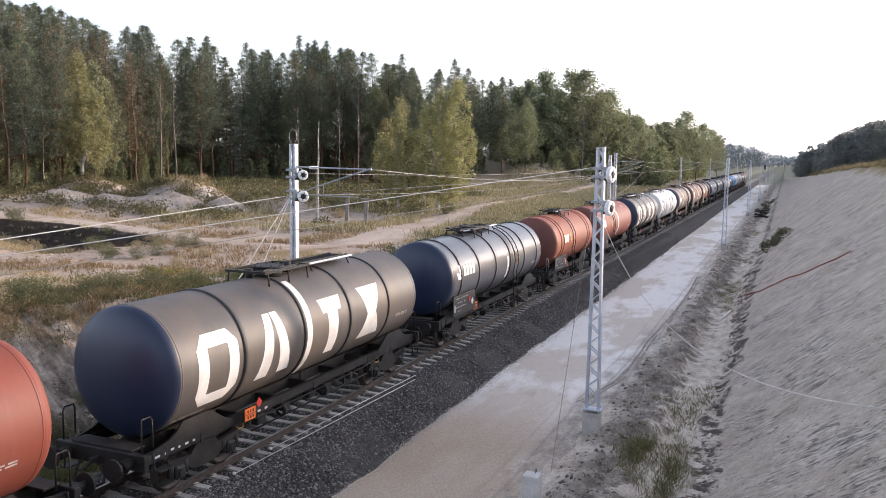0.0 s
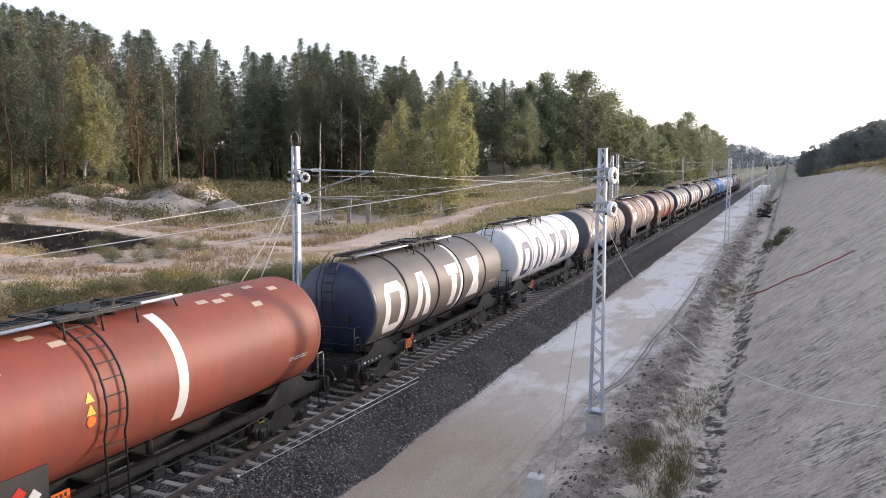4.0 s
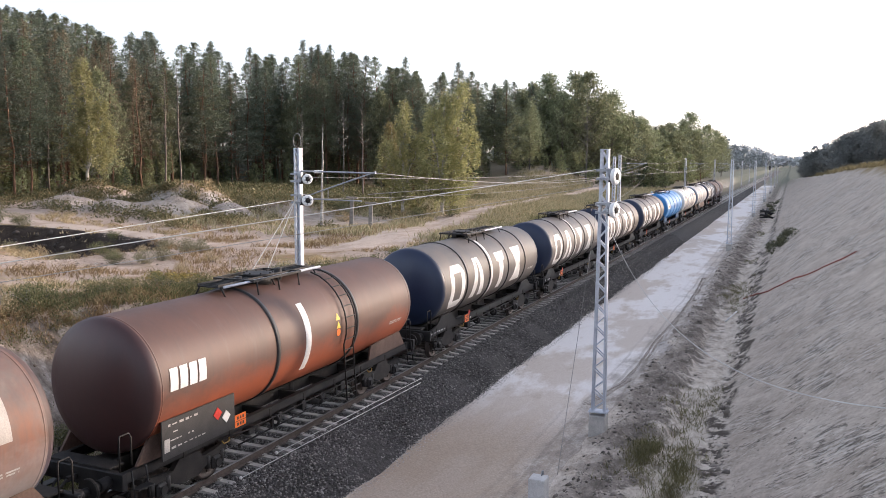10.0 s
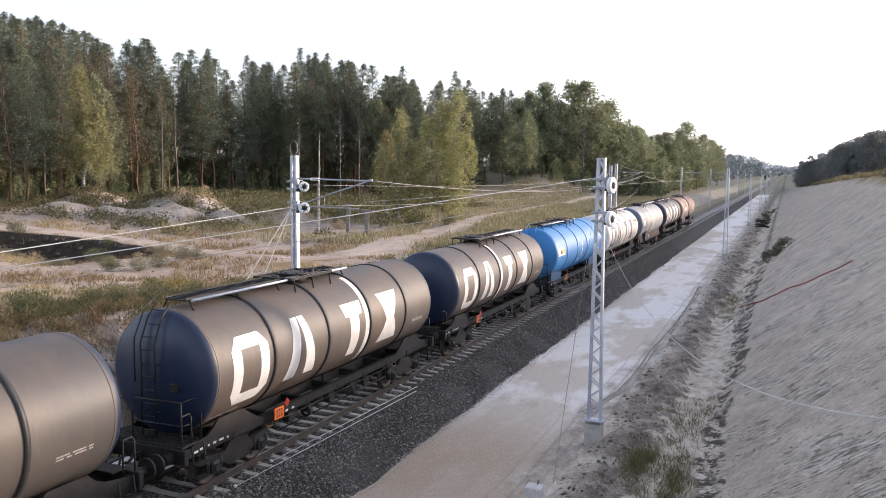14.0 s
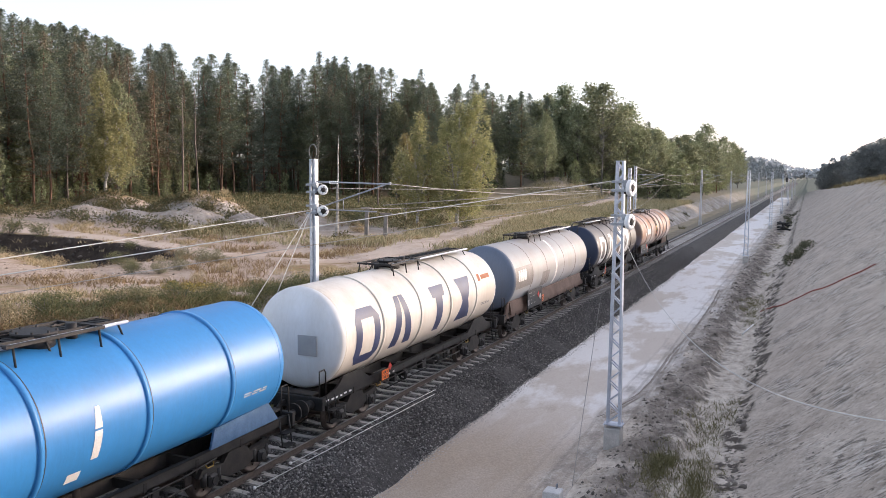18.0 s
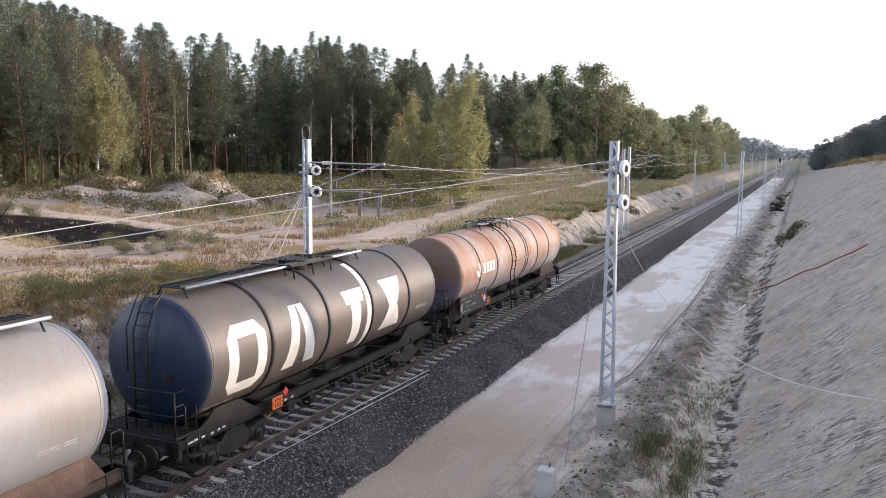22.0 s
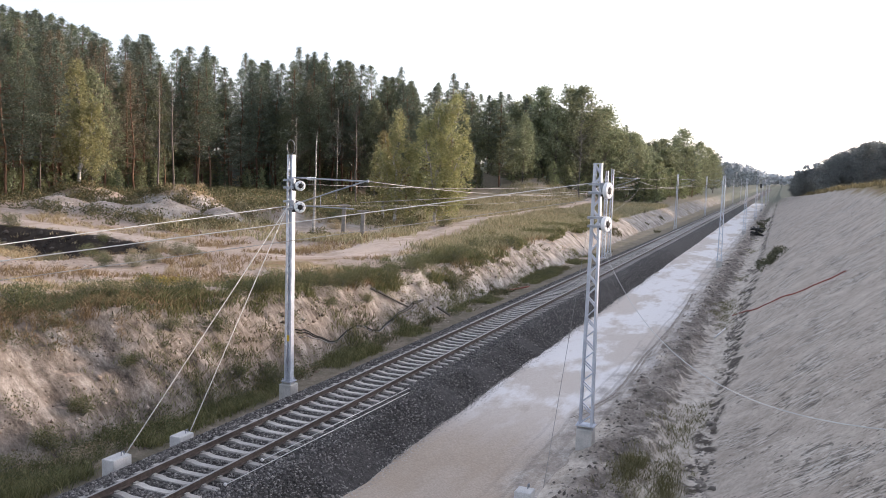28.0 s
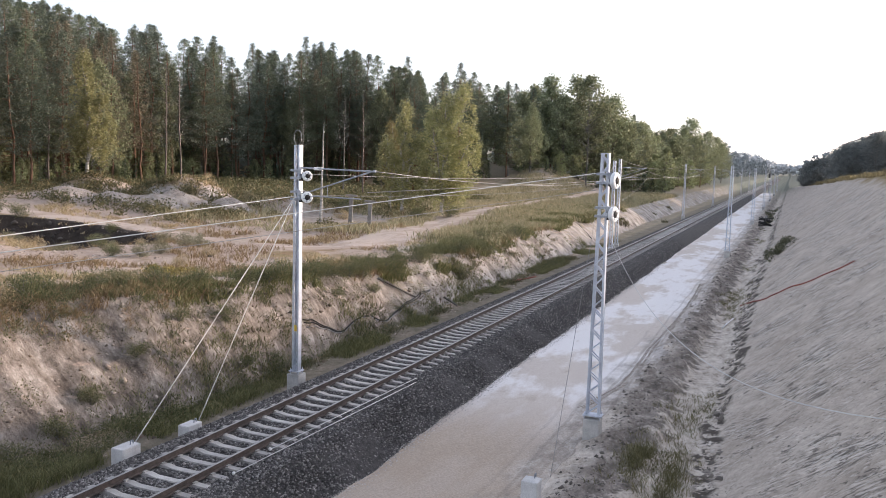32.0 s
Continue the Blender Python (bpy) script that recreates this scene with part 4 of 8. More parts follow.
def decal(name, quads, mat, parent, label, n=14, lift=0.006):
    bm = bmesh.new()
    curved(bm, quads, RT + lift, n)
    bmesh.ops.remove_doubles(bm, verts=bm.verts, dist=0.0005)
    return part(name, bm, mat, parent, label)


def big_marks(w, y0, mat, label):
    """Four tall plain painted shapes along the side: a chamfered frame, a tapering slab, a wedge and a waisted slab."""
    t, b = 0.80, -0.98
    def frame_marks(a, c):
        s, k = 0.36, 0.28
        return [(b, a + k, c - k, b + 0.34, a, c), (t - 0.34, a, c, t, a + k, c - k),
                (b + 0.34, a, a + s, t - 0.34, a, a + s), (b + 0.34, c - s, c, t - 0.34, c - s, c)]
    decal("painted_shape", frame_marks(y0 + 0.68, y0 + 2.12), mat, w, label)
    decal("painted_shape", [(b + 0.14, y0 + 2.95, y0 + 3.46, t + 0.06, y0 + 3.32, y0 + 3.61), (b + 0.14, y0 + 3.92, y0 + 4.42, t + 0.06, y0 + 3.63, y0 + 3.92)], mat, w, label)
    decal("painted_shape", [(b + 0.12, y0 + 6.24, y0 + 6.7, t - 0.4, y0 + 6.2, y0 + 6.76), (t - 0.4, y0 + 5.98, y0 + 6.96, t + 0.02, y0 + 5.88, y0 + 7.06)], mat, w, label)
    decal("painted_shape", [(b + 0.16, y0 + 8.12, y0 + 9.46, -0.04, y0 + 8.52, y0 + 9.06), (-0.04, y0 + 8.52, y0 + 9.06, t + 0.04, y0 + 8.12, y0 + 9.48)], mat, w, label)


def small_marks(w, a, length, v, h, mat, label, diamond=False):
    """A row of slanting plain bars where the owner's mark is painted."""
    n = 4
    s = length / n
    q = [(v, a + i * s, a + i * s + s * 0.8, v + h, a + i * s + 0.05, a + i * s + s * 0.8 + 0.05) for i in range(n)]
    decal("owner_mark", q, mat, w, label, 8, 0.016)
    if diamond:
        decal("owner_mark", [(v - 0.08, a - 0.62, a - 0.2, v + h * 0.45, a - 0.78, a - 0.55), (v + h * 0.2, a - 0.4, a - 0.12, v + h * 1.1, a - 0.5, a - 0.3)], mat, w, label, 6, 0.016)


def text_bars(w, a, length, v, rows, mat, height=0.07, seed=0, lift=0.006):
    rnd = random.Random(seed)
    q = []
    for i in range(rows):
        u = a
        while u < a + length:
            k = rnd.uniform(0.12, 0.35)
            q.append((v - i * height * 1.7, u, min(u + k, a + length), v - i * height * 1.7 + height, u, min(u + k, a + length)))
            u += k + 0.06
    decal("inscription", q, mat, w, "small painted inscription bars", 1, lift)


def wheelset(parent, y):
    """An axle with its two wheels, which rolls on the rails."""
    bm = bmesh.new()
    rod(bm, (-1.0, 0, 0), (1.0, 0, 0), 0.09, 10)
    ob = part("wheelset", bm, WHEEL, parent)
    ob.location = (0, y, 0.46)
    for s in (-1, 1):
        wb = bmesh.new()
        lathe_y(wb, [(-0.06, 0.0), (-0.06, 0.16), (-0.03, 0.2), (-0.03, 0.36), (-0.065, 0.39), (-0.065, 0.455), (0.045, 0.46), (0.05, 0.49), (0.075, 0.485), (0.075, 0.39), (0.03, 0.36), (0.03, 0.2), (0.06, 0.16), (0.06, 0.0)], 28)
        for i in range(6):
            a = i * math.pi / 3
            box(wb, math.cos(a) * 0.28, 0, math.sin(a) * 0.28, 0.05, 0.11, 0.05)
        bmesh.ops.transform(wb, matrix=Matrix.Translation((s * 0.755, 0, 0)) @ Matrix.Rotation(s * math.pi / 2, 4, "Z"), verts=wb.verts)
        part("wheel", wb, WHEEL, ob)
    return ob


def bogie(w, y):
    bm = bmesh.new()
    box(bm, 0, y, 0.78, 1.9, 0.45, 0.28)
    box(bm, 0, y, 0.75, 0.3, 2.5, 0.1)
    box(bm, 0, y - 1.25, 0.72, 1.9, 0.12, 0.14)
    box(bm, 0, y + 1.25, 0.72, 1.9, 0.12, 0.14)
    b = part("bogie", bm, STEEL_DARK, w, "grimy steel bogie with coil springs")
    for s in (-1, 1):
        sb = bmesh.new()
        prism(sb, [(y - 1.35, 0.62), (y - 1.2, 0.8), (y - 0.5, 0.72), (y - 0.3, 0.92), (y + 0.3, 0.92), (y + 0.5, 0.72), (y + 1.2, 0.8), (y + 1.35, 0.62), (y + 1.1, 0.62), (y + 0.55, 0.46), (y + 0.3, 0.34), (y - 0.3, 0.34), (y - 0.55, 0.46), (y - 1.1, 0.62)], "x", s * 1.0 - 0.06, s * 1.0 + 0.06)
        part("side_frame", sb, STEEL_DARK, b)
        for k in (-0.9, 0.9):
            ab = bmesh.new()
            box(ab, s * 1.02, y + k, 0.46, 0.24, 0.3, 0.3)
            bevelled(ab, 0.05)
            disc_x(ab, s * 1.15, y + k, 0.46, 0.1, 0.06, 12)
            for d in (-0.24, 0.24):
                rod(ab, (s * 1.02, y + k + d, 0.38), (s * 1.02, y + k + d, 0.68), 0.075, 8)
            part("axle_box", ab, STEEL_BLACK, b)
    for k in (-0.9, 0.9):
        ws = wheelset(w, y + k)
        WHEELS.append((ws, y + k))


def buffer_end(w, yb, d, rail, grip):
    """Headstock, buffers, hook, hose and platform of one end; d points outwards."""
    bm = bmesh.new()
    box(bm, 0, yb, 1.08, 2.5, 0.14, 0.36)
    bevelled(bm, 0.015)
    part("headstock", bm, STEEL_BLACK, w)
    for s in (-0.875, 0.875):
        bb = bmesh.new()
        rod(bb, (s, yb, 1.06), (s, yb + d * 0.34, 1.06), 0.125, 14)
        rod(bb, (s, yb + d * 0.34, 1.06), (s, yb + d * 0.52, 1.06), 0.09, 12)
        rod(bb, (s, yb + d * 0.52, 1.06), (s, yb + d * 0.57, 1.06), 0.24, 20)
        part("buffer", bb, STEEL_DARK, w, "round steel buffer")
    hb = bmesh.new()
    box(hb, 0, yb + d * 0.15, 1.05, 0.08, 0.3, 0.1)
    pipe(hb, [(0, yb + d * 0.3, 1.05), (0, yb + d * 0.45, 0.95), (0, yb + d * 0.62, 0.98)], 0.035)
    part("coupler", hb, STEEL_DARK, w)
    for s in (-0.4, 0.4):
        pb = bmesh.new()
        pipe(pb, [(s, yb + d * 0.1, 1.0), (s, yb + d * 0.28, 0.9), (s, yb + d * 0.36, 0.66), (s * 0.7, yb + d * 0.45, 0.6)], 0.03)
        part("brake_hose", pb, STEEL_BLACK, w)
    pl = bmesh.new()
    box(pl, 0, yb - d * (0.35 if rail else 0.2), 1.28, 2.3 if rail else 1.7, 0.75 if rail else 0.4, 0.05)
    bevelled(pl, 0.01)
    plate = part("end_platform", pl, STEEL_DARK, w)
    if rail:
        for i in range(7):
            sl = bmesh.new()
            box(sl, 0, yb - d * (0.05 + 0.1 * i), 1.315, 2.2, 0.03, 0.02)
            part("slat", sl, STEEL_BLACK, plate)
    for s in (-1, 1):
        st = bmesh.new()
        x = s * 1.32
        box(st, x, yb - d * 0.4, 0.52, 0.22, 0.42, 0.03)
        box(st, x, yb - d * 0.4, 0.86, 0.2, 0.42, 0.03)
        for k in (-0.2, 0.2):
            rod(st, (x, yb - d * 0.4 + k, 0.5), (x - s * 0.1, yb - d * 0.4 + k, 1.25), 0.018)
        part("footstep", st, STEEL_BLACK, w)
        gb = bmesh.new()
        pipe(gb, [(s * 1.1, yb - d * 0.02, 1.2), (s * 1.1, yb - d * 0.02, 1.9), (s * 1.08, yb - d * 0.06, 1.98), (s * 1.08, yb - d * 0.3, 1.98), (s * 1.1, yb - d * 0.34, 1.9), (s * 1.1, yb - d * 0.34, 1.3)], 0.02, 6)
        part("grab_handle", gb, grip, w)
    if rail:
        rb = bmesh.new()
        z = 2.28
        pipe(rb, [(1.12, yb - d * 0.65, 1.3), (1.12, yb - d * 0.65, z - 0.1), (1.06, yb - d * 0.6, z), (1.06, yb - d * 0.06, z), (-0.2, yb - d * 0.03, z), (-0.3, yb - d * 0.03, z - 0.1), (-0.3, yb - d * 0.03, 1.3)], 0.022, 6)
        pipe(rb, [(1.06, yb - d * 0.06, 1.3), (1.06, yb - d * 0.06, z)], 0.022, 6)
        pipe(rb, [(1.1, yb - d * 0.3, 1.75), (1.06, yb - d * 0.06, 1.75), (-0.3, yb - d * 0.03, 1.75)], 0.016, 6)
        part("end_railing", rb, STEEL_BLACK, w, "black tubular end railing")


def top_walkway(w, a, b, mat, side_rail=True):
    """Grating along the tank's crown on stays, with a rail."""
    z = ZC + RT + 0.16
    bm = bmesh.new()
    box(bm, 0, (a + b) / 2, z, 0.62, b - a, 0.035)
    for s in (-0.31, 0.31):
        box(bm, s, (a + b) / 2, z + 0.03, 0.02, b - a, 0.07)
    k = int((b - a) / 0.16)
    for i in range(k):
        box(bm, 0, a + (i + 0.5) * (b - a) / k, z + 0.025, 0.58, 0.03, 0.02)
    t = part("top_walkway", bm, mat, w, ("grey" if mat is WALK_GREY else "dark") + " steel grating walkway on the tank crown")
    n = max(2, int((b - a) / 1.7))
    for i in range(n + 1):
        y = a + 0.1 + i * (b - a - 0.2) / n
        for s in (-0.42, 0.42):
            sb = bmesh.new()
            rod(sb, (s * 1.1, y, ZC + RT * 0.94), (s * 0.75, y, z), 0.022)
            part("stay", sb, STEEL_BLACK, t)
    if side_rail:
        rb = bmesh.new()
        pipe(rb, [(0.5, a, z + 0.02), (0.5, b, z + 0.02)], 0.036, 6)
        part("edge_rail", rb, GALV, t)


def hatch(w, y, mat=STEEL_BLACK, wide=2.1):
    """Manhole dome and valves inside a raised frame."""
    z = ZC + RT
    bm = bmesh.new()
    rod(bm, (0, y, z - 0.06), (0, y, z + 0.2), 0.36, 20)
    rod(bm, (0, y, z + 0.2), (0, y, z + 0.26), 0.42, 20)
    for i in range(8):
        t = i * math.pi / 4
        rod(bm, (0.38 * math.cos(t), y + 0.38 * math.sin(t), z + 0.2), (0.38 * math.cos(t), y + 0.38 * math.sin(t), z + 0.3), 0.025)
    part("manhole", bm, mat, w, "bolted manhole dome")
    vb = bmesh.new()
    rod(vb, (0.1, y + 0.75, z - 0.05), (0.1, y + 0.75, z + 0.3), 0.11, 12)
    rod(vb, (-0.1, y - 0.75, z - 0.05), (-0.1, y - 0.75, z + 0.24), 0.09, 12)
    part("valve", vb, mat, w)
    fb = bmesh.new()
    h = z + 0.2
    for s in (-0.62, 0.62):
        box(fb, s, y, h, 0.07, wide, 0.06)
        for k in (-1, 0, 1):
            rod(fb, (s * 1.1, y + k * wide * 0.45, z - 0.2), (s, y + k * wide * 0.45, h), 0.022)
    for k in (-1, 1):
        box(fb, 0, y + k * wide / 2, h, 1.3, 0.07, 0.06)
    part("hatch_frame", fb, STEEL_BLACK, w)


def rungs(bm, path, half, axis, every=0.3, r=0.016):
    """A ladder whose two stiles follow path; axis: the direction of the rungs."""
    ax = Vector(axis) * half
    pts = [Vector(p) for p in path]
    for s in (-1, 1):
        pipe(bm, [p + ax * s for p in pts], 0.024, 6)
    for p, q in zip(pts, pts[1:]):
        n = max(1, int((q - p).length / every))
        for i in range(n):
            c = p + (q - p) * (i + 0.5) / n
            rod(bm, c - ax, c + ax, r, 5)


def head_ladder(w, L, mat=STEEL_BLACK, x=0.0, lamp_box=True):
    bm = bmesh.new()
    y = -L / 2 - 0.5
    rungs(bm, [(x, y, 1.35), (x, y, 3.5), (x, y + 0.25, 4.05), (x, y + 0.55, 4.36)], 0.2, (1, 0, 0))
    for z in (1.9, 3.0):
        rod(bm, (x - 0.2, y, z), (x - 0.2, y + 0.2, z), 0.02)
        rod(bm, (x + 0.2, y, z), (x + 0.2, y + 0.2, z), 0.02)
    pipe(bm, [(x - 0.34, y - 0.05, 2.6), (x - 0.34, y - 0.05, 3.6), (x - 0.3, y + 0.3, 4.3), (x - 0.3, y + 0.7, 4.5)], 0.02, 6)
    part("ladder", bm, mat, w, "steel ladder on the tank end")
    if lamp_box:
        bb = bmesh.new()
        box(bb, 0.62, -L / 2 - 0.36, 2.5, 0.2, 0.1, 0.2)
        bevelled(bb, 0.02)
        part("bracket_box", bb, STEEL_DARK, w)


def side_ladder(w, y, wide=0.26):
    """A ladder that follows the curve of the near side up to the crown."""
    bm = bmesh.new()
    arc = [((RT + 0.1) * math.cos(radians(a)), y, ZC + (RT + 0.1) * math.sin(radians(a))) for a in range(-20, 81, 12)]
    rungs(bm, [(RT + 0.1, y, 0.55)] + arc, wide, (0, 1, 0), 0.28)
    part("side_ladder", bm, STEEL_BLACK, w, "black ladder curving over the tank side")


def diamond(bm, x, y, z, s):
    prism(bm, [(y - s, z), (y, z - s), (y + s, z), (y, z + s)], "x", x, x + 0.012)


def info_board(w, a, b, z0, z1, x=1.36, mat=None, seed=0, marks=True):
    """The dark data board over the first bogie with its bars, signs and hazard diamonds."""
    bm = bmesh.new()
    box(bm, x, (a + b) / 2, (z0 + z1) / 2, 0.03, b - a, z1 - z0)
    t = part("data_board", bm, mat or BOARD, w, "black data board with small white bars")
    rnd = random.Random(seed)
    tb = bmesh.new()
    rows = int((z1 - z0) / 0.17)
    for i in range(rows):
        y = a + 0.12 + rnd.uniform(0, 0.15)
        end = a + (b - a) * rnd.uniform(0.3, 0.62)
        while y < end:
            k = rnd.uniform(0.05, 0.16)
            hh = rnd.choice((0.025, 0.035, 0.05))
            if rnd.random() < 0.75:
                box(tb, x + 0.018, y + k / 2, z1 - 0.13 - i * 0.17, 0.006, k, hh)
            y += k + rnd.uniform(0.03, 0.08)
    box(tb, x + 0.018, a + 0.14, z0 + 0.3, 0.006, 0.16, 0.28)
    part("inscription", tb, MARK_GREY, t)
    for k, (m, lab) in enumerate(((WHITE, "white hazard diamond"), (RED, "red hazard diamond"))):
        db = bmesh.new()
        diamond(db, x + 0.02, b - 0.32 - 0.3 * k, (z0 + z1) / 2 + (0.1 if k else -0.04), 0.15)
        part("hazard_diamond", db, m, t, lab)


def warning_signs(w, y, v=0.25):
    """Two yellow triangles and an orange disc, one below the other, beside a ladder."""
    for i in range(2):
        decal("warning_triangle", [(v - 0.24 * i, y - 0.11, y + 0.11, v - 0.24 * i + 0.19, y - 0.012, y + 0.012)], YELLOW, w, "small yellow warning triangle", 3, 0.012)
    decal("warning_disc", [(v - 0.46, y - 0.05, y + 0.05, v - 0.4, y - 0.1, y + 0.1), (v - 0.4, y - 0.1, y + 0.1, v - 0.32, y - 0.1, y + 0.1), (v - 0.32, y - 0.1, y + 0.1, v - 0.26, y - 0.05, y + 0.05)], ORANGE, w, "small orange warning disc", 2, 0.012)


def orange_plate(w, y, z=1.3, x=1.3):
    bm = bmesh.new()
    box(bm, x, y, z, 0.02, 0.42, 0.3)
    t = part("hazard_plate", bm, ORANGE, w, "plain orange hazard plate")
    tb = bmesh.new()
    box(tb, x + 0.014, y, z, 0.006, 0.38, 0.015)
    for k in (-0.075, 0.075):
        for i in range(3):
            box(tb, x + 0.014, y - 0.1 + i * 0.1, z + k, 0.006, 0.05, 0.07)
    part("inscription", tb, BOARD, t)


WHEELS = []


def tank_wagon(label, L, paint, bands=(), band_mat=None, marks=None, mark_mat=None, stripe=None, ladder="", rail=False, board=None,
               skirt=None, walk_span=None, hatch_y=0.0, group="tank wagons of the train", grip=None, sill_mat=None, patches=(), seed=0, heads=None, seams=()):
    """One bogie tank wagon, its middle over the origin and the rails at height 0; the end that leads is at negative y."""
    w = thing("tank_wagon", label, "tank wagon", group=group)
    h = L / 2
    bm = bmesh.new()
    prof = [(-h - 0.40, 0.0), (-h - 0.385, 0.35), (-h - 0.34, 0.72), (-h - 0.26, 1.05), (-h - 0.15, 1.3), (-h - 0.06, 1.42), (-h + 0.02, 1.468), (-h + 0.10, RT)]
    ys = [-h + 0.1 + (L - 0.2) * i / 12 for i in range(1, 12)]
    lathe_y(bm, [(-h + 0.10, RT)] + [(y, RT) for y in ys] + [(h - 0.10, RT)], 64, 0, ZC)
    part("tank", bm, paint, w)
    # Heads can take their own paint, which holds their darker, bluer shade.
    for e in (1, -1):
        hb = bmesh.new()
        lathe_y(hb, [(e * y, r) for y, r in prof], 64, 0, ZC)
        part("tank_head", hb, heads or paint, w, {"sky_shaded_head_paint": "domed tank head, blue sky shade put into its colour", "sky_shaded_grey_paint": "domed tank head, blue-grey shade put into its colour", "shaded_red_head_paint": "red-brown domed tank head, shade put into its colour", "off_white_paint": "off-white domed tank head", "rusty_grey_head_paint": "rust-brown and blue-grey domed tank head", "shaded_rust_head_paint": "rusty brown and blue-grey domed tank head, shade put into its colour"}.get(heads.name, "darker domed tank head") if heads else "")
    for y in (-h + 0.16, h - 0.16):
        sb = bmesh.new()
        lathe_y(sb, [(y - 0.02, RT - 0.01), (y - 0.012, RT + 0.006), (y + 0.012, RT + 0.006), (y + 0.02, RT - 0.01)], 64, 0, ZC)
        part("weld_seam", sb, paint, w)
    for y in bands:
        bb = bmesh.new()
        lathe_y(bb, [(y - 0.06, RT - 0.01), (y - 0.055, RT + 0.035), (y + 0.055, RT + 0.035), (y + 0.06, RT - 0.01)], 64, 0, ZC)
        part("band", bb, band_mat or BAND_DARK, w)
        if band_mat:
            # Thin dark ring that draws the band's shadow line in colour.
            gb = bmesh.new()
            lathe_y(gb, [(y + 0.06, RT - 0.01), (y + 0.064, RT + 0.012), (y + 0.1, RT + 0.012), (y + 0.105, RT - 0.01)], 64, 0, ZC)
            part("band_joint", gb, BAND_DARK, w, "dark ring for the shadow line beside the band")
    for y in seams:
        sb = bmesh.new()
        lathe_y(sb, [(y - 0.02, RT - 0.01), (y - 0.012, RT + 0.007), (y + 0.012, RT + 0.007), (y + 0.02, RT - 0.01)], 64, 0, ZC)
        part("weld_seam", sb, STEEL_BROWN, w)
    if seams:
        for s in (-1, 1):
            kb = bmesh.new()
            prism(kb, [(s * 1.02, 1.1), (s * 1.2, 1.1), (s * 1.2, 1.2), (s * 1.1, 1.66), (s * 1.04, 1.7)], "y", -h + 0.3, h - 0.3)
            part("skirt_plate", kb, STEEL_BROWN, w, "rusty brown skirt along the tank's foot")
    # underframe
    for s in (-1, 1):
        sb = bmesh.new()
        box(sb, s * 1.06, 0, 1.06, 0.06, L + 1.3, 0.22)
        box(sb, s * 1.03, 0, 1.165, 0.12, L + 1.3, 0.02)
        box(sb, s * 1.03, 0, 0.955, 0.12, L + 1.3, 0.02)
        part("side_sill", sb, sill_mat or STEEL_BLACK, w)
        for e in (-1, 1):
            kb = bmesh.new()
            y0, y1 = e * (h - 2.3), e * (h + 0.25)
            if skirt:
                prism(kb, [(y0, 1.17), (y0 + e * 0.15, 1.62), (y1 - e * 0.4, 1.72), (y1, 1.2)], "x", s * 1.06 - 0.03, s * 1.06 + 0.03)
            else:
                prism(kb, [(e * (h - 2.2), 1.17), (e * (h - 1.95), 1.3), (e * (h - 1.6), 1.52), (e * (h - 1.45), 1.6), (e * (h - 0.55), 1.6), (e * (h - 0.35), 1.42), (e * (h - 0.1), 1.3), (e * (h + 0.3), 1.23), (e * (h + 0.5), 1.17)], "x", s * 1.09 - 0.03, s * 1.09 + 0.03)
            part("saddle", kb, skirt or STEEL_BLACK, w)
    cb = bmesh.new()
    box(cb, 0, 0, 1.0, 0.5, L + 1.3, 0.3)
    for i in range(7):
        box(cb, 0, -h + 1.2 + i * (L - 2.4) / 6, 1.02, 2.2, 0.1, 0.2)
    part("centre_sill", cb, STEEL_DARK, w)
    for e in (-1, 1):
        bogie(w, e * (h - 1.35))
        buffer_end(w, e * (h + 0.72), e, rail and e < 0, grip or STEEL_BLACK)
    # brake gear between the bogies
    gb = bmesh.new()
    rod(gb, (0.55, -1.1, 0.72), (0.55, 0.1, 0.72), 0.2, 14)
    part("air_tank", gb, STEEL_BLACK, w)
    for s in (-1, 1):
        lb = bmesh.new()
        pipe(lb, [(s * 1.15, -h + 3.0, 0.62), (s * 1.15, h - 3.0, 0.62)], 0.02, 6)
        for k in (-1.6, 1.6):
            box(lb, s * 1.14, k, 0.76, 0.05, 0.08, 0.32)
        part("safety_rail", lb, STEEL_DARK, w)
    rnd = random.Random(seed)
    for i in range(5):
        vb = bmesh.new()
        y = -2.4 + i * 1.1 + rnd.uniform(-0.2, 0.2)
        box(vb, 1.0, y, 0.78, 0.22, rnd.uniform(0.15, 0.4), rnd.uniform(0.15, 0.3))
        bevelled(vb, 0.02)
        part("brake_gear", vb, STEEL_BLACK, w)
        if i % 2:
            vb = bmesh.new()
            lathe_y(vb, [(y - 0.36, 0.1), (y - 0.36, 0.17), (y - 0.33, 0.17), (y - 0.33, 0.1)], 14, 1.14, 0.78)
            part("hand_wheel", vb, STEEL_BLACK, w)
    for y in (-h + 2.45, h - 2.5):
        yb = bmesh.new()
        pipe(yb, [(1.2, y - 0.12, 0.95), (1.24, y - 0.1, 0.88), (1.24, y + 0.1, 0.88), (1.22, y + 0.12, 0.97)], 0.015, 6)
        part("brake_lever", yb, BRASS_ORANGE, w, "yellow brake lever")
    for s in (-1, 1):
        lb = bmesh.new()
        pipe(lb, [(s * 1.17, -h + 2.2, 0.98), (s * 1.19, -h + 3.4, 0.9), (s * 1.19, h - 3.4, 0.9), (s * 1.17, h - 2.2, 0.98)], 0.018, 6)
        part("air_pipe", lb, STEEL_DARK, w)
    ob = bmesh.new()
    rod(ob, (0.2, 0.6, 1.3), (0.2, 0.6, 0.62), 0.11, 10)
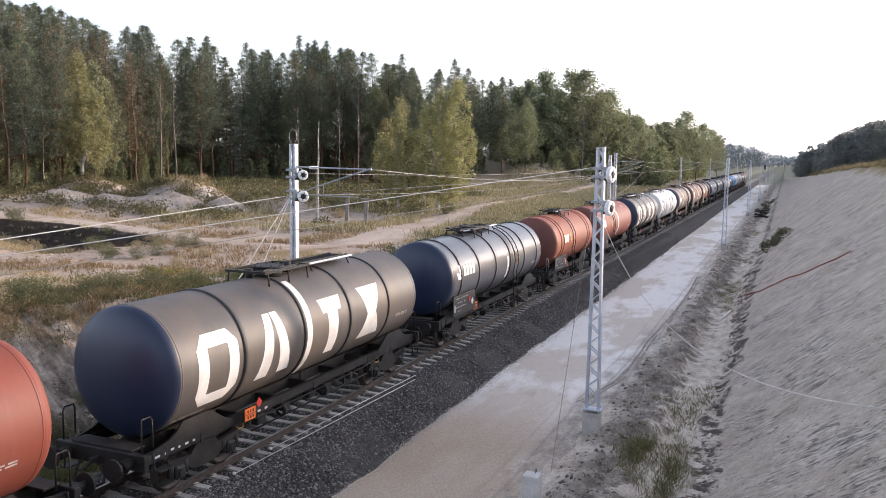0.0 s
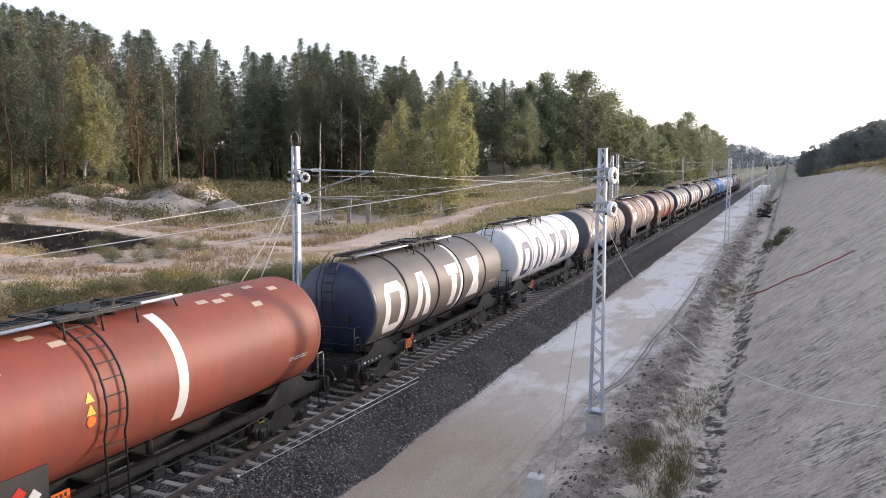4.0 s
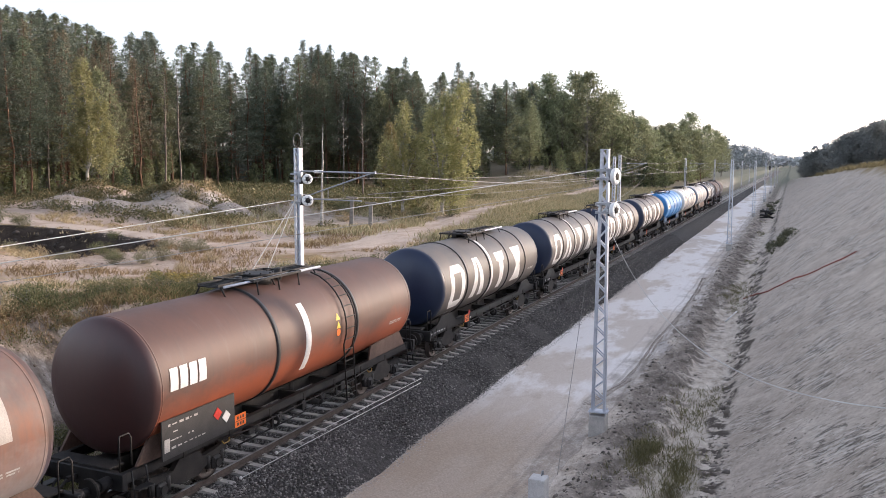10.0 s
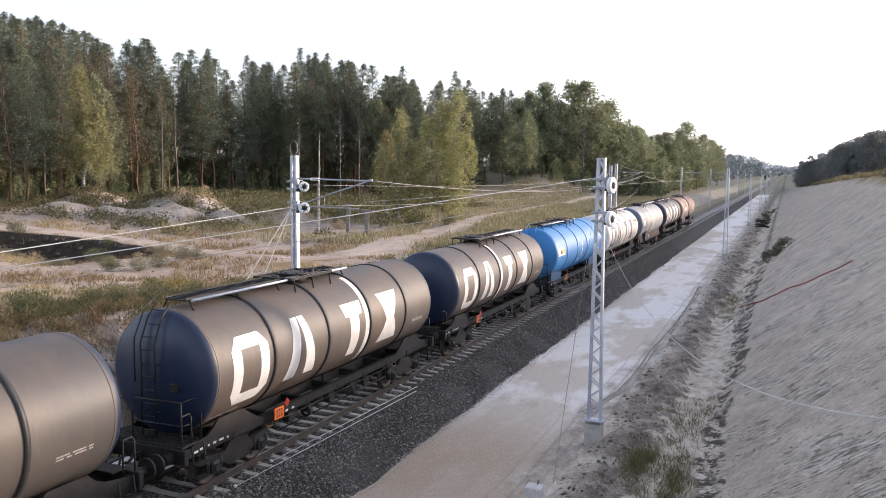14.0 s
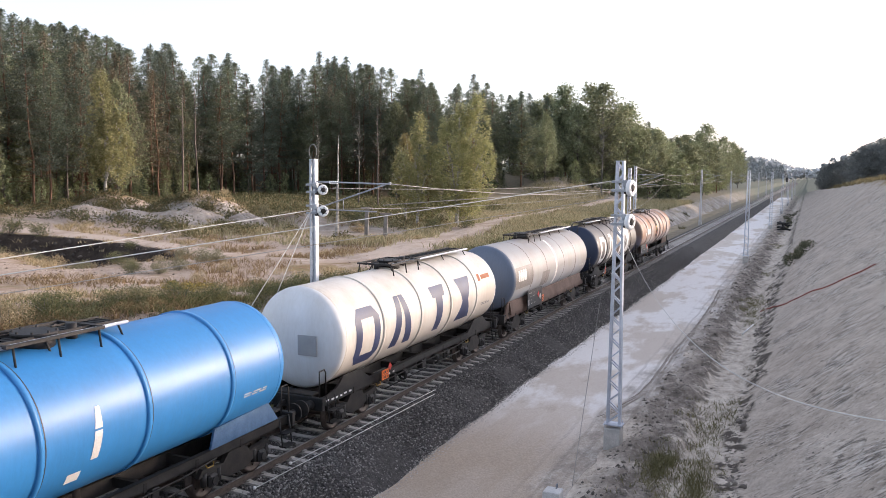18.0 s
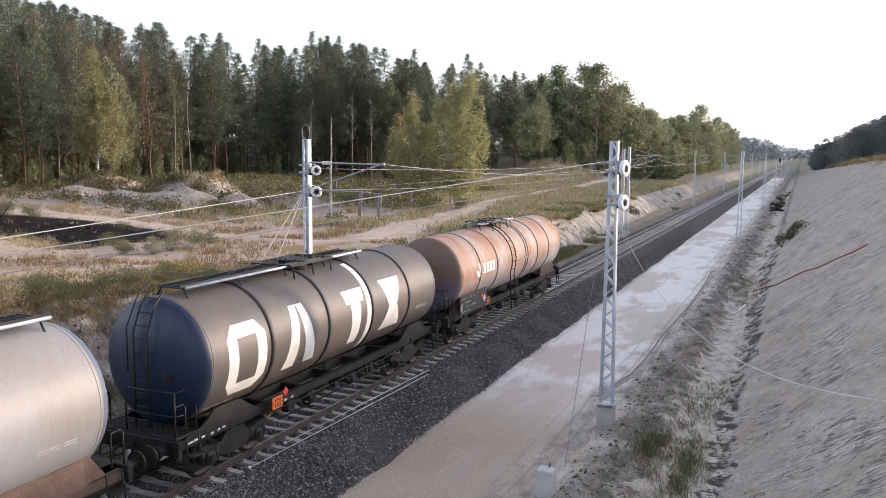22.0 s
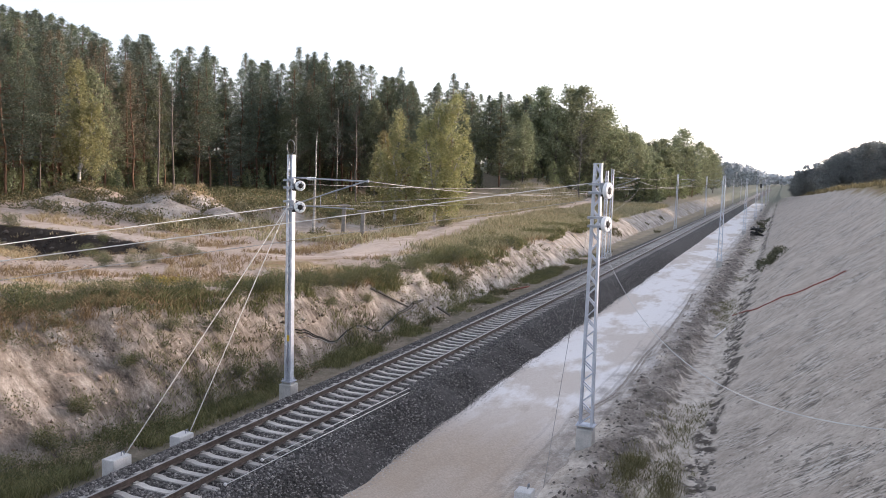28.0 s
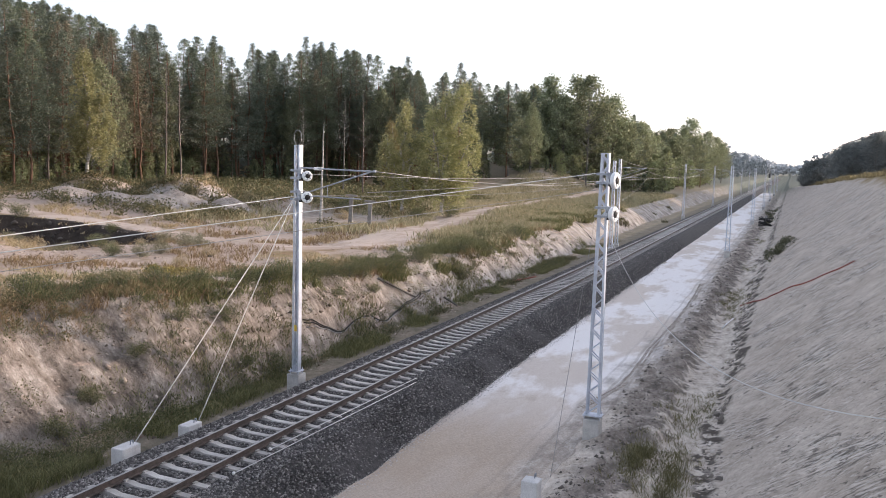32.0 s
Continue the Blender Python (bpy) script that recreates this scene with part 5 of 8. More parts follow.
    rod(ob, (-1.1, 0.6, 0.7), (1.18, 0.6, 0.7), 0.085, 10)
    part("outlet_pipe", ob, STEEL_DARK, w)
    if walk_span:
        top_walkway(w, walk_span[0], walk_span[1], WALK_GREY if "closing" in label else STEEL_BLACK)
    hatch(w, hatch_y)
    if marks == "big":
        big_marks(w, -h, mark_mat, "tall plain painted shape on the tank side")
    elif marks:
        small_marks(w, -h + marks[0], marks[1], marks[2], marks[3], mark_mat or WHITE, "owner's mark as slanting plain bars", marks[4])
    if stripe:
        y, a, b, k = stripe
        decal("stripe", [(radians(a) * RT, y - k, y + k, radians(b) * RT, y - k, y + k)], WHITE, w, "white painted stripe round the tank side", 16)
    for u, v, du, dv, m in patches:
        decal("paint_patch", [(v, -h + u, -h + u + du, v + dv, -h + u, -h + u + du)], m, w, "overpainted patch", max(6, int(dv / 0.05)), 0.005)
    if ladder == "head":
        head_ladder(w, L, paint if paint.name == "bright_blue_paint" else STEEL_BLACK)
    elif ladder:
        side_ladder(w, ladder)
        warning_signs(w, ladder + (0.48 if L > 12.2 else -0.55))
    if "closing" in label:
        gb = bmesh.new()
        rod(gb, (RT + 0.1, ladder + 0.15, ZC - 0.05), (RT + 0.1, 0.95, ZC - 0.05), 0.022, 8)
        for y in (ladder + 0.3, 0.85):
            rod(gb, (RT - 0.03, y, ZC - 0.05), (RT + 0.1, y, ZC - 0.05), 0.018, 6)
        part("grab_bar", gb, BAND_RUSTY, w)
        lb = bmesh.new()
        box(lb, 0.0, -h - 0.42, ZC - 0.1, 0.26, 0.09, 0.2)
        part("head_box", lb, STEEL_BROWN, w, "small brown steel box on the tank head")
    if board:
        info_board(w, -h + board[0], -h + board[1], board[2], board[3], seed=seed)
        orange_plate(w, -h + board[1] + 0.3)
    else:
        orange_plate(w, -h + 2.75, 1.16)
        text_bars(w, -h + 0.25, 1.1, -1.2, 2, MARK_GREY, 0.04, seed)
        bb = bmesh.new()
        for i in range(6):
            box(bb, 1.095, -h - 0.3 + i * 0.24 + 0.08 * rnd.random(), 1.04 + 0.03 * rnd.random(), 0.006, 0.06 + 0.1 * rnd.random(), 0.05)
        for i in range(3):
            box(bb, 1.095, -h + 3.1 + i * 0.3, 1.02, 0.006, 0.12, 0.06)
        part("inscription", bb, WHITE, w)
        db = bmesh.new()
        diamond(db, 1.2, -h + 3.25, 1.3, 0.13)
        part("hazard_diamond", db, RED, w, "red hazard diamond")
    text_bars(w, h - 1.5, 0.85, -0.45, 2, MARK_GREY if mark_mat is not NAVY else GREY_MARK, 0.036, seed + 5)
    return w


A_BANDS = (-3.68, -1.05, 1.42, 3.92)
DARK_LABEL = "dark grey tank wagon with tall white painted shapes"


def type_a(label, paint, mark_mat, stripe, ladder="", rail=False, seed=0, walk_span=(-1.3, 3.2), band_mat=None, **more):
    return tank_wagon(label, 12.1, paint, A_BANDS, band_mat, "big", mark_mat, stripe, ladder, rail, walk_span=walk_span, hatch_y=-0.6, seed=seed, **more)


TRAIN = []


def rolls(w, first, last):
    """Notes where the wagon stands on the line at the start: its tank from first to last along y."""
    TRAIN.append((w, (first + last) / 2, [(ob, ob.location.copy()) for ob in w.children if ob.name.startswith("wheelset")]))


rolls(tank_wagon("faded red-orange tank wagon ahead of the dark one", 9.4, P_REDORANGE, (), None, None, None, None, seed=20, walk_span=(-2, 2)), 0.7, 10.1)
plain = type_a(DARK_LABEL, P_DARK, WHITE, (-0.82, -55, 66, 0.13), seed=1, heads=P_SKYSHADE)
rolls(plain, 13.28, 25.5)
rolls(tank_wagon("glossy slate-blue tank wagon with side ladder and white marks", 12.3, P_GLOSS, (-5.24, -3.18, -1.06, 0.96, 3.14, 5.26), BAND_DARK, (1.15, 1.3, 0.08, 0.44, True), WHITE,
                 (0.62, -29, 12, 0.1), 1.65, False, (0.35, 2.7, 1.25, 2.05), walk_span=(-2.6, 1.6), hatch_y=-0.8, seed=2, heads=P_SKYSHADE), 28.82, 41.17)
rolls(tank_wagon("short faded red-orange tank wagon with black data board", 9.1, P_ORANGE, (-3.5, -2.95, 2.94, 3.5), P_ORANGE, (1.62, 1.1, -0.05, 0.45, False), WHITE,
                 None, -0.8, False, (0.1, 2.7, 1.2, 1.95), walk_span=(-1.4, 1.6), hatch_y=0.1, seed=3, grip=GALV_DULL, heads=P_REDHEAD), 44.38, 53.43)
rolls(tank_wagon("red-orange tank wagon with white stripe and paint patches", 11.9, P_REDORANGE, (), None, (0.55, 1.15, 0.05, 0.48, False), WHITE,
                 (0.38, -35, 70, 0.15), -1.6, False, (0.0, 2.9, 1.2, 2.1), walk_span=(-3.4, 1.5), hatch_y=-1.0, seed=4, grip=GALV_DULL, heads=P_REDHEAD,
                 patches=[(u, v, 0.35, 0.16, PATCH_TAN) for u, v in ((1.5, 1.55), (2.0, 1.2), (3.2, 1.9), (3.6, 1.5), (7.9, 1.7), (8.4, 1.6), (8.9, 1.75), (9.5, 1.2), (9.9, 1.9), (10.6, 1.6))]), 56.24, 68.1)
rolls(type_a("dark grey tank wagon with end ladder and white painted shapes", P_DARK, WHITE, (1.2, -50, 70, 0.12), "head", True, 5, (-5.6, 2.4), heads=P_SKYSHADE), 71.35, 83.45)
rolls(type_a("white tank wagon with navy shapes, end ladder and railing", P_WHITE, NAVY, None, "head", True, 6, (-5.6, 1.0), band_mat=P_WHITE), 85.99, 98.15)
rolls(tank_wagon("rust-streaked grey tank wagon with white band and side ladder", 12.3, P_TAUPE, (-3.6, -1.07, 1.57, 3.83), BAND_RUSTY, (0.85, 1.15, -0.08, 0.42, True), WHITE,
                 (-1.65, -40, 75, 0.16), 2.1, False, None, STEEL_BROWN, walk_span=(-1.6, 2.6), hatch_y=-0.2, seed=7, heads=P_SLATE, patches=[(0.3, -0.95, 3.2, 0.35, PATCH_DARK), (5.9, -0.75, 0.8, 0.5, PATCH_DARK)]), 101.03, 113.37)
rolls(tank_wagon("rust-brown tank wagon with pale patches and end railing", 11.9, P_RUST, (-3.55, -1.2, 1.4, 3.8), P_RUST, (0.75, 1.15, -0.05, 0.5, False), WHITE,
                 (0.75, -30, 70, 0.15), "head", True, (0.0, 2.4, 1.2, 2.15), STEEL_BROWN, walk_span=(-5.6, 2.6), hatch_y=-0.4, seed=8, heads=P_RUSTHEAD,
                 patches=[(0.3, -0.25, 2.2, 0.75, PATCH_ASH), (0.6, 0.85, 0.9, 0.5, PATCH_ASH), (0.7, 1.55, 1.6, 0.35, PATCH_GREY), (5.0, 1.1, 0.4, 0.25, PATCH_GREY), (7.0, 1.4, 0.6, 0.22, PATCH_ASH), (7.6, -0.3, 0.9, 0.3, PATCH_GREY), (8.9, 1.5, 0.4, 0.2, PATCH_ASH), (9.9, 0.1, 1.2, 1.1, PATCH_ASH), (9.8, 1.3, 0.5, 0.2, PATCH_ASH)]), 116.65, 128.57)
rolls(tank_wagon("red-brown tank wagon with white stripe and black board", 12.05, P_MAROON, (-1.75, 2.3), BAND_DARK, (0.36, 1.2, -0.05, 0.48, False), WHITE,
                 (-0.35, -35, 40, 0.13), 1.75, False, (0.2, 2.6, 1.2, 2.05), STEEL_BROWN, walk_span=(-2.6, 1.8), hatch_y=-0.5, seed=9, heads=P_SHADEDRED), 131.11, 143.17)
for a, b in ((146.12, 158.1), (160.9, 172.97)):
    WHEELS.clear()
    rolls(copy_thing(plain, pose(0, (a + b) / 2, 0)), a, b)
rolls(type_a("sooty dark tank wagon with end ladder and white shapes", P_BROWNGREY, WHITE, (1.2, -50, 70, 0.12), "head", True, 12, (-5.6, 1.6), heads=P_SKYSHADE), 175.74, 187.94)
rolls(type_a("sooty dark grey tank wagon with tall white shapes", P_BROWNGREY, WHITE, (-0.82, -55, 66, 0.13), "", False, 13, (-1.3, 5.2), heads=P_SKYSHADE), 190.64, 202.62)
blue = tank_wagon("bright blue tank wagon with white and yellow sign", 11.75, P_BLUE, (-3.7, -1.15, 1.35, 3.9), P_BLUE, None, None, None, "head", True, None, PALE_BLUE, walk_span=(-5.4, 1.8), hatch_y=0.0, seed=14)
decal("sign_panel", [(-0.1, -5.75, -4.2, 0.4, -5.75, -4.2)], WHITE, blue, "white sign panel with coloured bars", 4)
decal("sign_mark", [(0.02, -5.3, -4.9, 0.24, -5.25, -4.85)], BOARD, blue, "dark plain bar on the sign", 3, 0.01)
decal("sign_mark", [(0.04, -4.8, -4.3, 0.26, -4.8, -4.3), (0.31, -5.65, -4.25, 0.35, -5.65, -4.25)], YELLOW, blue, "yellow plain bar on the sign", 3, 0.01)
decal("stripe", [(-0.55, -0.05, 0.12, 0.0, 0.0, 0.18), (0.04, 0.0, 0.18, 0.45, 0.06, 0.16)], WHITE, blue, "short white stripe", 6)
decal("paint_patch", [(-0.95, -0.5, -0.2, -0.72, -0.5, -0.2)], WHITE, blue, "small white notice", 2)
rolls(blue, 205.56, 217.31)
cream = type_a("dirty cream tank wagon with navy painted shapes", P_CREAM, NAVY, None, "", False, 15, (-1.3, 5.2), band_mat=P_CREAM, heads=P_WHITE)
decal("owner_mark", [(0.5, 4.25, 4.5, 0.78, 4.25, 4.5), (0.54, 4.6, 5.5, 0.72, 4.6, 5.5)], surface("brown_marking", (0.3, 0.11, 0.05), (0.36, 0.14, 0.07), 3), cream, "small brown plain bars", 3)
bm = bmesh.new()
box(bm, 0.5, -6.05 - 0.385, 2.6, 0.62, 0.03, 0.58)
part("head_notice", bm, PATCH_GREY, cream, "grey square notice on the tank end")
rolls(cream, 220.17, 232.27)
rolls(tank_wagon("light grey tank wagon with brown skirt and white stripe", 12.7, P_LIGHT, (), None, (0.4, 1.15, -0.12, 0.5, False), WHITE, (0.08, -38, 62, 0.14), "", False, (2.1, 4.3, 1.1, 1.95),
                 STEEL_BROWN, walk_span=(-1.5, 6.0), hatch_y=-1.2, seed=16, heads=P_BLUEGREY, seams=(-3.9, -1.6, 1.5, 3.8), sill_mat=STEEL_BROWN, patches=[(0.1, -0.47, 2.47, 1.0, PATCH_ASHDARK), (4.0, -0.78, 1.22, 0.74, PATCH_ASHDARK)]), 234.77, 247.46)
rolls(type_a("dark grey tank wagon with ladder, board and white shapes", P_DARK, WHITE, (1.2, -50, 70, 0.13), "head", True, 17, (-5.6, 2.4), heads=P_SKYSHADE), 250.39, 262.37)
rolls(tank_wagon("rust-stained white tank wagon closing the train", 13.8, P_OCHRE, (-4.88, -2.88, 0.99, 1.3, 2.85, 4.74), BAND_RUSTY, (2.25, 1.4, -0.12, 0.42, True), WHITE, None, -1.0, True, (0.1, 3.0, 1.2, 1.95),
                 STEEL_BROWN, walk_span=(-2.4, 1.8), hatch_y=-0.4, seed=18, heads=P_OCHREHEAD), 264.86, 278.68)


def motions():
    """The train runs towards the eye and past it, slowing from 45 to 25 km/h; the wheels turn with it."""
    run = ((0, 0), (1.4, 17.79), (2.4, 30.0), (3.5, 43.18), (5.5, 66.79), (7.4, 88.98), (8.5, 101.5), (9.8, 116.33), (11.1, 130.55), (12.6, 146.59), (14.1, 162.29),
           (16.5, 186.36), (18.6, 206.5), (20.5, 223.57), (22.0, 236.46), (24.0, 253.38), (25.5, 265.38), (27.5, 280.6), (30, 298.6), (32, 312))
    rt, rs = [r[0] for r in run], [r[1] for r in run]
    for w, mid, wheels in TRAIN:
        walk(w, [(t, pose(0, mid - s, 0)) for t, s in run])
        # the wheels roll while the wagon is near enough for it to be made out
        near = [k / 30 for k in range(0, 961) if -4 < mid - np.interp(k / 30, rt, rs) < 52]
        near = near[:1] + near[1:-1] + near[-1:]
        times = sorted(set([0.0] + near + [32.0]))
        for ob, at in wheels:
            rows, turn, last = [], 0.0, None
            for t in times:
                s = np.interp(t, rt, rs)
                if last is not None and t in near and last[0] in near:
                    turn += (s - last[1]) / 0.46
                last = (t, s)
                rows.append((t, Matrix.Translation(at) @ Matrix.Rotation(turn, 4, "X")))
            walk(ob, rows)


# ---- trees ----
BARK_PINE = surface("pine_bark", (0.10, 0.06, 0.04), (0.20, 0.11, 0.065), 1.2, 0.95, 0, 14, 0.6, 0.03, (1, 1, 0.3), vary=0.25)
BARK_GREY = surface("grey_bark", (0.10, 0.09, 0.08), (0.20, 0.185, 0.165), 1.5, 0.95, 0, 14, 0.6, 0.03, (1, 1, 0.3), vary=0.2)
BARK_BIRCH = surface("birch_bark", (0.16, 0.14, 0.125), (0.52, 0.50, 0.46), 2.2, 0.9, 0, 14, 0.4, 0.02, (0.3, 0.3, 1.6))


BARK_DEAD = surface("dead_pine_bark", (0.10, 0.08, 0.068), (0.21, 0.172, 0.148), 1.2, 0.95, 0, 14, 0.6, 0.03, (1, 1, 0.3))


def leaf_material(name, dark, mid, light, back=0.25):
    m = island_material(name, ((0.0, dark), (0.55, mid), (1.0, light)), 0.7, back=back)
    nt = m.node_tree
    n, l = nt.nodes, nt.links
    bs = n["Principled BSDF"]
    src = bs.inputs["Base Color"].links[0].from_socket
    h = n.new("ShaderNodeHueSaturation")
    r = n.new("ShaderNodeObjectInfo").outputs["Random"]
    for a, b, k in ((0.485, 0.53, "Hue"), (0.75, 1.25, "Value")):
        mr = n.new("ShaderNodeMapRange")
        mr.inputs[3].default_value, mr.inputs[4].default_value = a, b
        l.new(r, mr.inputs[0])
        l.new(mr.outputs[0], h.inputs[k])
    l.new(src, h.inputs["Color"])
    l.new(h.outputs[0], bs.inputs["Base Color"])
    return m


NEEDLE = leaf_material("pine_needles", (0.09, 0.11, 0.07), (0.155, 0.175, 0.107), (0.228, 0.246, 0.152), 0.36)
# Darker, bluer copy of the pine needles; dimmer light is put into its colour.
NEEDLE_DARK = leaf_material("shade_toned_needles", (0.075, 0.095, 0.07), (0.13, 0.152, 0.108), (0.21, 0.228, 0.16), 0.3)
NEEDLE_BROWN = leaf_material("browned_needles", (0.12, 0.108, 0.072), (0.195, 0.165, 0.108), (0.285, 0.24, 0.155))
SPRUCE = leaf_material("spruce_needles", (0.045, 0.066, 0.038), (0.08, 0.105, 0.055), (0.13, 0.15, 0.078))
LEAF = leaf_material("broad_leaves", (0.13, 0.148, 0.085), (0.235, 0.252, 0.142), (0.365, 0.37, 0.212), 0.4)
LEAF_BIRCH = leaf_material("yellowing_birch_leaves", (0.22, 0.218, 0.095), (0.35, 0.34, 0.155), (0.52, 0.485, 0.25), 0.5)
LEAF_RUSTY = leaf_material("rusty_birch_leaves", (0.17, 0.135, 0.06), (0.26, 0.205, 0.09), (0.36, 0.30, 0.14), 0.4)
# Greyed, lifted leaf colour that holds the haze over the backlit trees.
LEAF_HAZED = leaf_material("haze_greyed_leaves", (0.11, 0.123, 0.12), (0.175, 0.19, 0.182), (0.25, 0.262, 0.245), 0.42)
LEAF_YOUNG = leaf_material("fresh_green_leaves", (0.15, 0.172, 0.09), (0.255, 0.275, 0.14), (0.37, 0.375, 0.205), 0.42)


def leaf_cloud(rng, centres, radii, count, size, flat=0.6, droop=0.0, aspect=2.0):
    """Small leaf quads scattered over the shells of clumps; returns vertices and faces."""
    c = np.repeat(np.asarray(centres, float), count, 0)
    r = np.repeat(np.asarray(radii, float), count, 0)
    n = len(c)
    d = rng.normal(size=(n, 3))
    d /= np.linalg.norm(d, axis=1)[:, None]
    k = rng.uniform(0.35, 1.08, n)[:, None]
    p = c + d * r * k
    u = d + rng.normal(size=(n, 3)) * 0.7
    u[:, 2] = u[:, 2] * flat - droop
    u /= np.linalg.norm(u, axis=1)[:, None] + 1e-9
    v = np.cross(u, rng.normal(size=(n, 3)))
    v /= np.linalg.norm(v, axis=1)[:, None] + 1e-9
    s = size * rng.uniform(0.6, 1.3, n)[:, None]
    a, b = u * s, v * s / aspect
    q = np.stack([p - a * 0.5, p - b * 0.5, p + a * 0.6, p + b * 0.5], 1).reshape(-1, 3)
    f = np.arange(n * 4).reshape(-1, 4)
    return q, f


def limb(bm, p, q, r0, r1, rng, bends=3, wob=0.06, seg=5):
    p, q = Vector(p), Vector(q)
    pts = [p]
    for i in range(1, bends + 1):
        k = i / bends
        e = (q - p).length * wob * (1 if i < bends else 0)
        pts.append(p.lerp(q, k) + Vector((rng.normal() * e, rng.normal() * e, rng.normal() * e * 0.5)))
    rings = []
    for i, c in enumerate(pts):
        d = (pts[min(i + 1, bends)] - pts[max(i - 1, 0)]).normalized()
        a = d.cross(Vector((0, 0, 1)) if abs(d.z) < 0.9 else Vector((1, 0, 0))).normalized()
        b = d.cross(a)
        r = r0 + (r1 - r0) * i / bends
        rings.append([bm.verts.new(c + (a * math.cos(2 * math.pi * k / seg) + b * math.sin(2 * math.pi * k / seg)) * r) for k in range(seg)])
    for u, v in zip(rings, rings[1:]):
        for k in range(seg):
            bm.faces.new((u[k], u[(k + 1) % seg], v[(k + 1) % seg], v[k])).smooth = True
    return pts


def pine_meshes(seed, h, crown, wide, per, size, conic=0.8, stubs=8, mat=None, gap=0.62):
    """A tall forest pine: dead boughs on the lower trunk, then whorls of flat fans of needles narrowing to a pointed top."""
    rng = np.random.RandomState(seed)
    bm = bmesh.new()
    tip = (rng.normal() * 0.35, rng.normal() * 0.35, h)
    limb(bm, (0, 0, -0.6), tip, 0.17, 0.03, rng, 6, 0.006, 7)
    cs, rs, ws = [], [], []
    z0 = h * (1 - crown)
    for i in range(stubs):
        z = rng.uniform(0.14 * h, z0 + 3)
        a = rng.uniform(0, 6.28)
        e = rng.uniform(0.9, 2.6)
        limb(bm, (tip[0] * z / h, tip[1] * z / h, z), (math.cos(a) * e, math.sin(a) * e, z + rng.uniform(-0.7, 0.35)), 0.035, 0.014, rng, 3, 0.07, 3)
    side, n = rng.uniform(0, 6.28), int((h - z0) * 6.2 / gap)
    swell = rng.uniform(0.72, 1.15, 9)
    for i in range(n):
        k = ((i + rng.rand()) / n) ** 0.88
        z = z0 + (h - z0) * k
        a = i * 2.4 + rng.uniform(-0.7, 0.7)
        ext = wide * min(1.0, ((1 - k) / 0.8) ** (0.55 + 0.6 * conic)) * swell[int(k * 8.99)] * rng.uniform(0.45, 1.1) * (0.5 + 0.5 * min(1, k * 5 + 0.15)) * (1 + 0.2 * math.cos(a - side)) + 0.15
        base = Vector((tip[0] * z / h, tip[1] * z / h, z))
        end = base + Vector((math.cos(a) * ext, math.sin(a) * ext, ext * (rng.uniform(-0.2, 0.25) + 0.45 * k)))
        if i % 3 == 0:
            limb(bm, base, end, 0.04, 0.012, rng, 2, 0.05, 3)
        m = max(1, int(ext / 0.85))
        for f in range(m):
            q = base.lerp(end, (f + 0.95) / m)
            g = (0.36 + 0.1 * ext) * rng.uniform(0.7, 1.25)
            cs.append((q.x, q.y, q.z))
            rs.append((g, g, g * rng.uniform(0.5, 0.85)))
            ws.append(1.05 - 0.25 * k)
    for d in (0.0, 0.5, 1.0):
        cs.append((tip[0], tip[1], h - d))
        rs.append((0.16 + 0.16 * d, 0.16 + 0.16 * d, 0.42))
        ws.append(0.7)
    q, f = leaf_cloud(rng, cs, rs, per, size * np.repeat(np.array(ws), per)[:, None], 0.55, 0.0, 2.6)
    return mesh_of(bm, "trunk", BARK_PINE), raw_mesh("crown", q, f, mat or NEEDLE)


def spruce_meshes(seed, h, wide, count, size, mat=None, low=0.06):
    rng = np.random.RandomState(seed)
    bm = bmesh.new()
    limb(bm, (0, 0, -0.5), (0, 0, h), 0.14, 0.02, rng, 4, 0.003, 6)
    cs, rs = [], []
    n = int(h * 3.4)
    for i in range(n):
        k = i / n
        z = h * (low + (1 - low) * k)
        ext = wide * (1 - k) ** 0.85 * rng.uniform(0.65, 1.1) + 0.12
        a = i * 2.4 + rng.uniform(-0.4, 0.4)
        limb(bm, (0, 0, z), (math.cos(a) * ext, math.sin(a) * ext, z - ext * 0.18), 0.03, 0.01, rng, 1, 0, 3)
        for f in (0.5, 0.95):
            cs.append((math.cos(a) * ext * f, math.sin(a) * ext * f, z - ext * 0.15 * f))
            rs.append((0.18 + ext * 0.22, 0.18 + ext * 0.22, 0.24))
    q, f = leaf_cloud(rng, cs, rs, max(3, count // len(cs)), size, 0.5, 0.35, 2.4)
    return mesh_of(bm, "trunk", BARK_GREY), raw_mesh("crown", q, f, mat or SPRUCE)


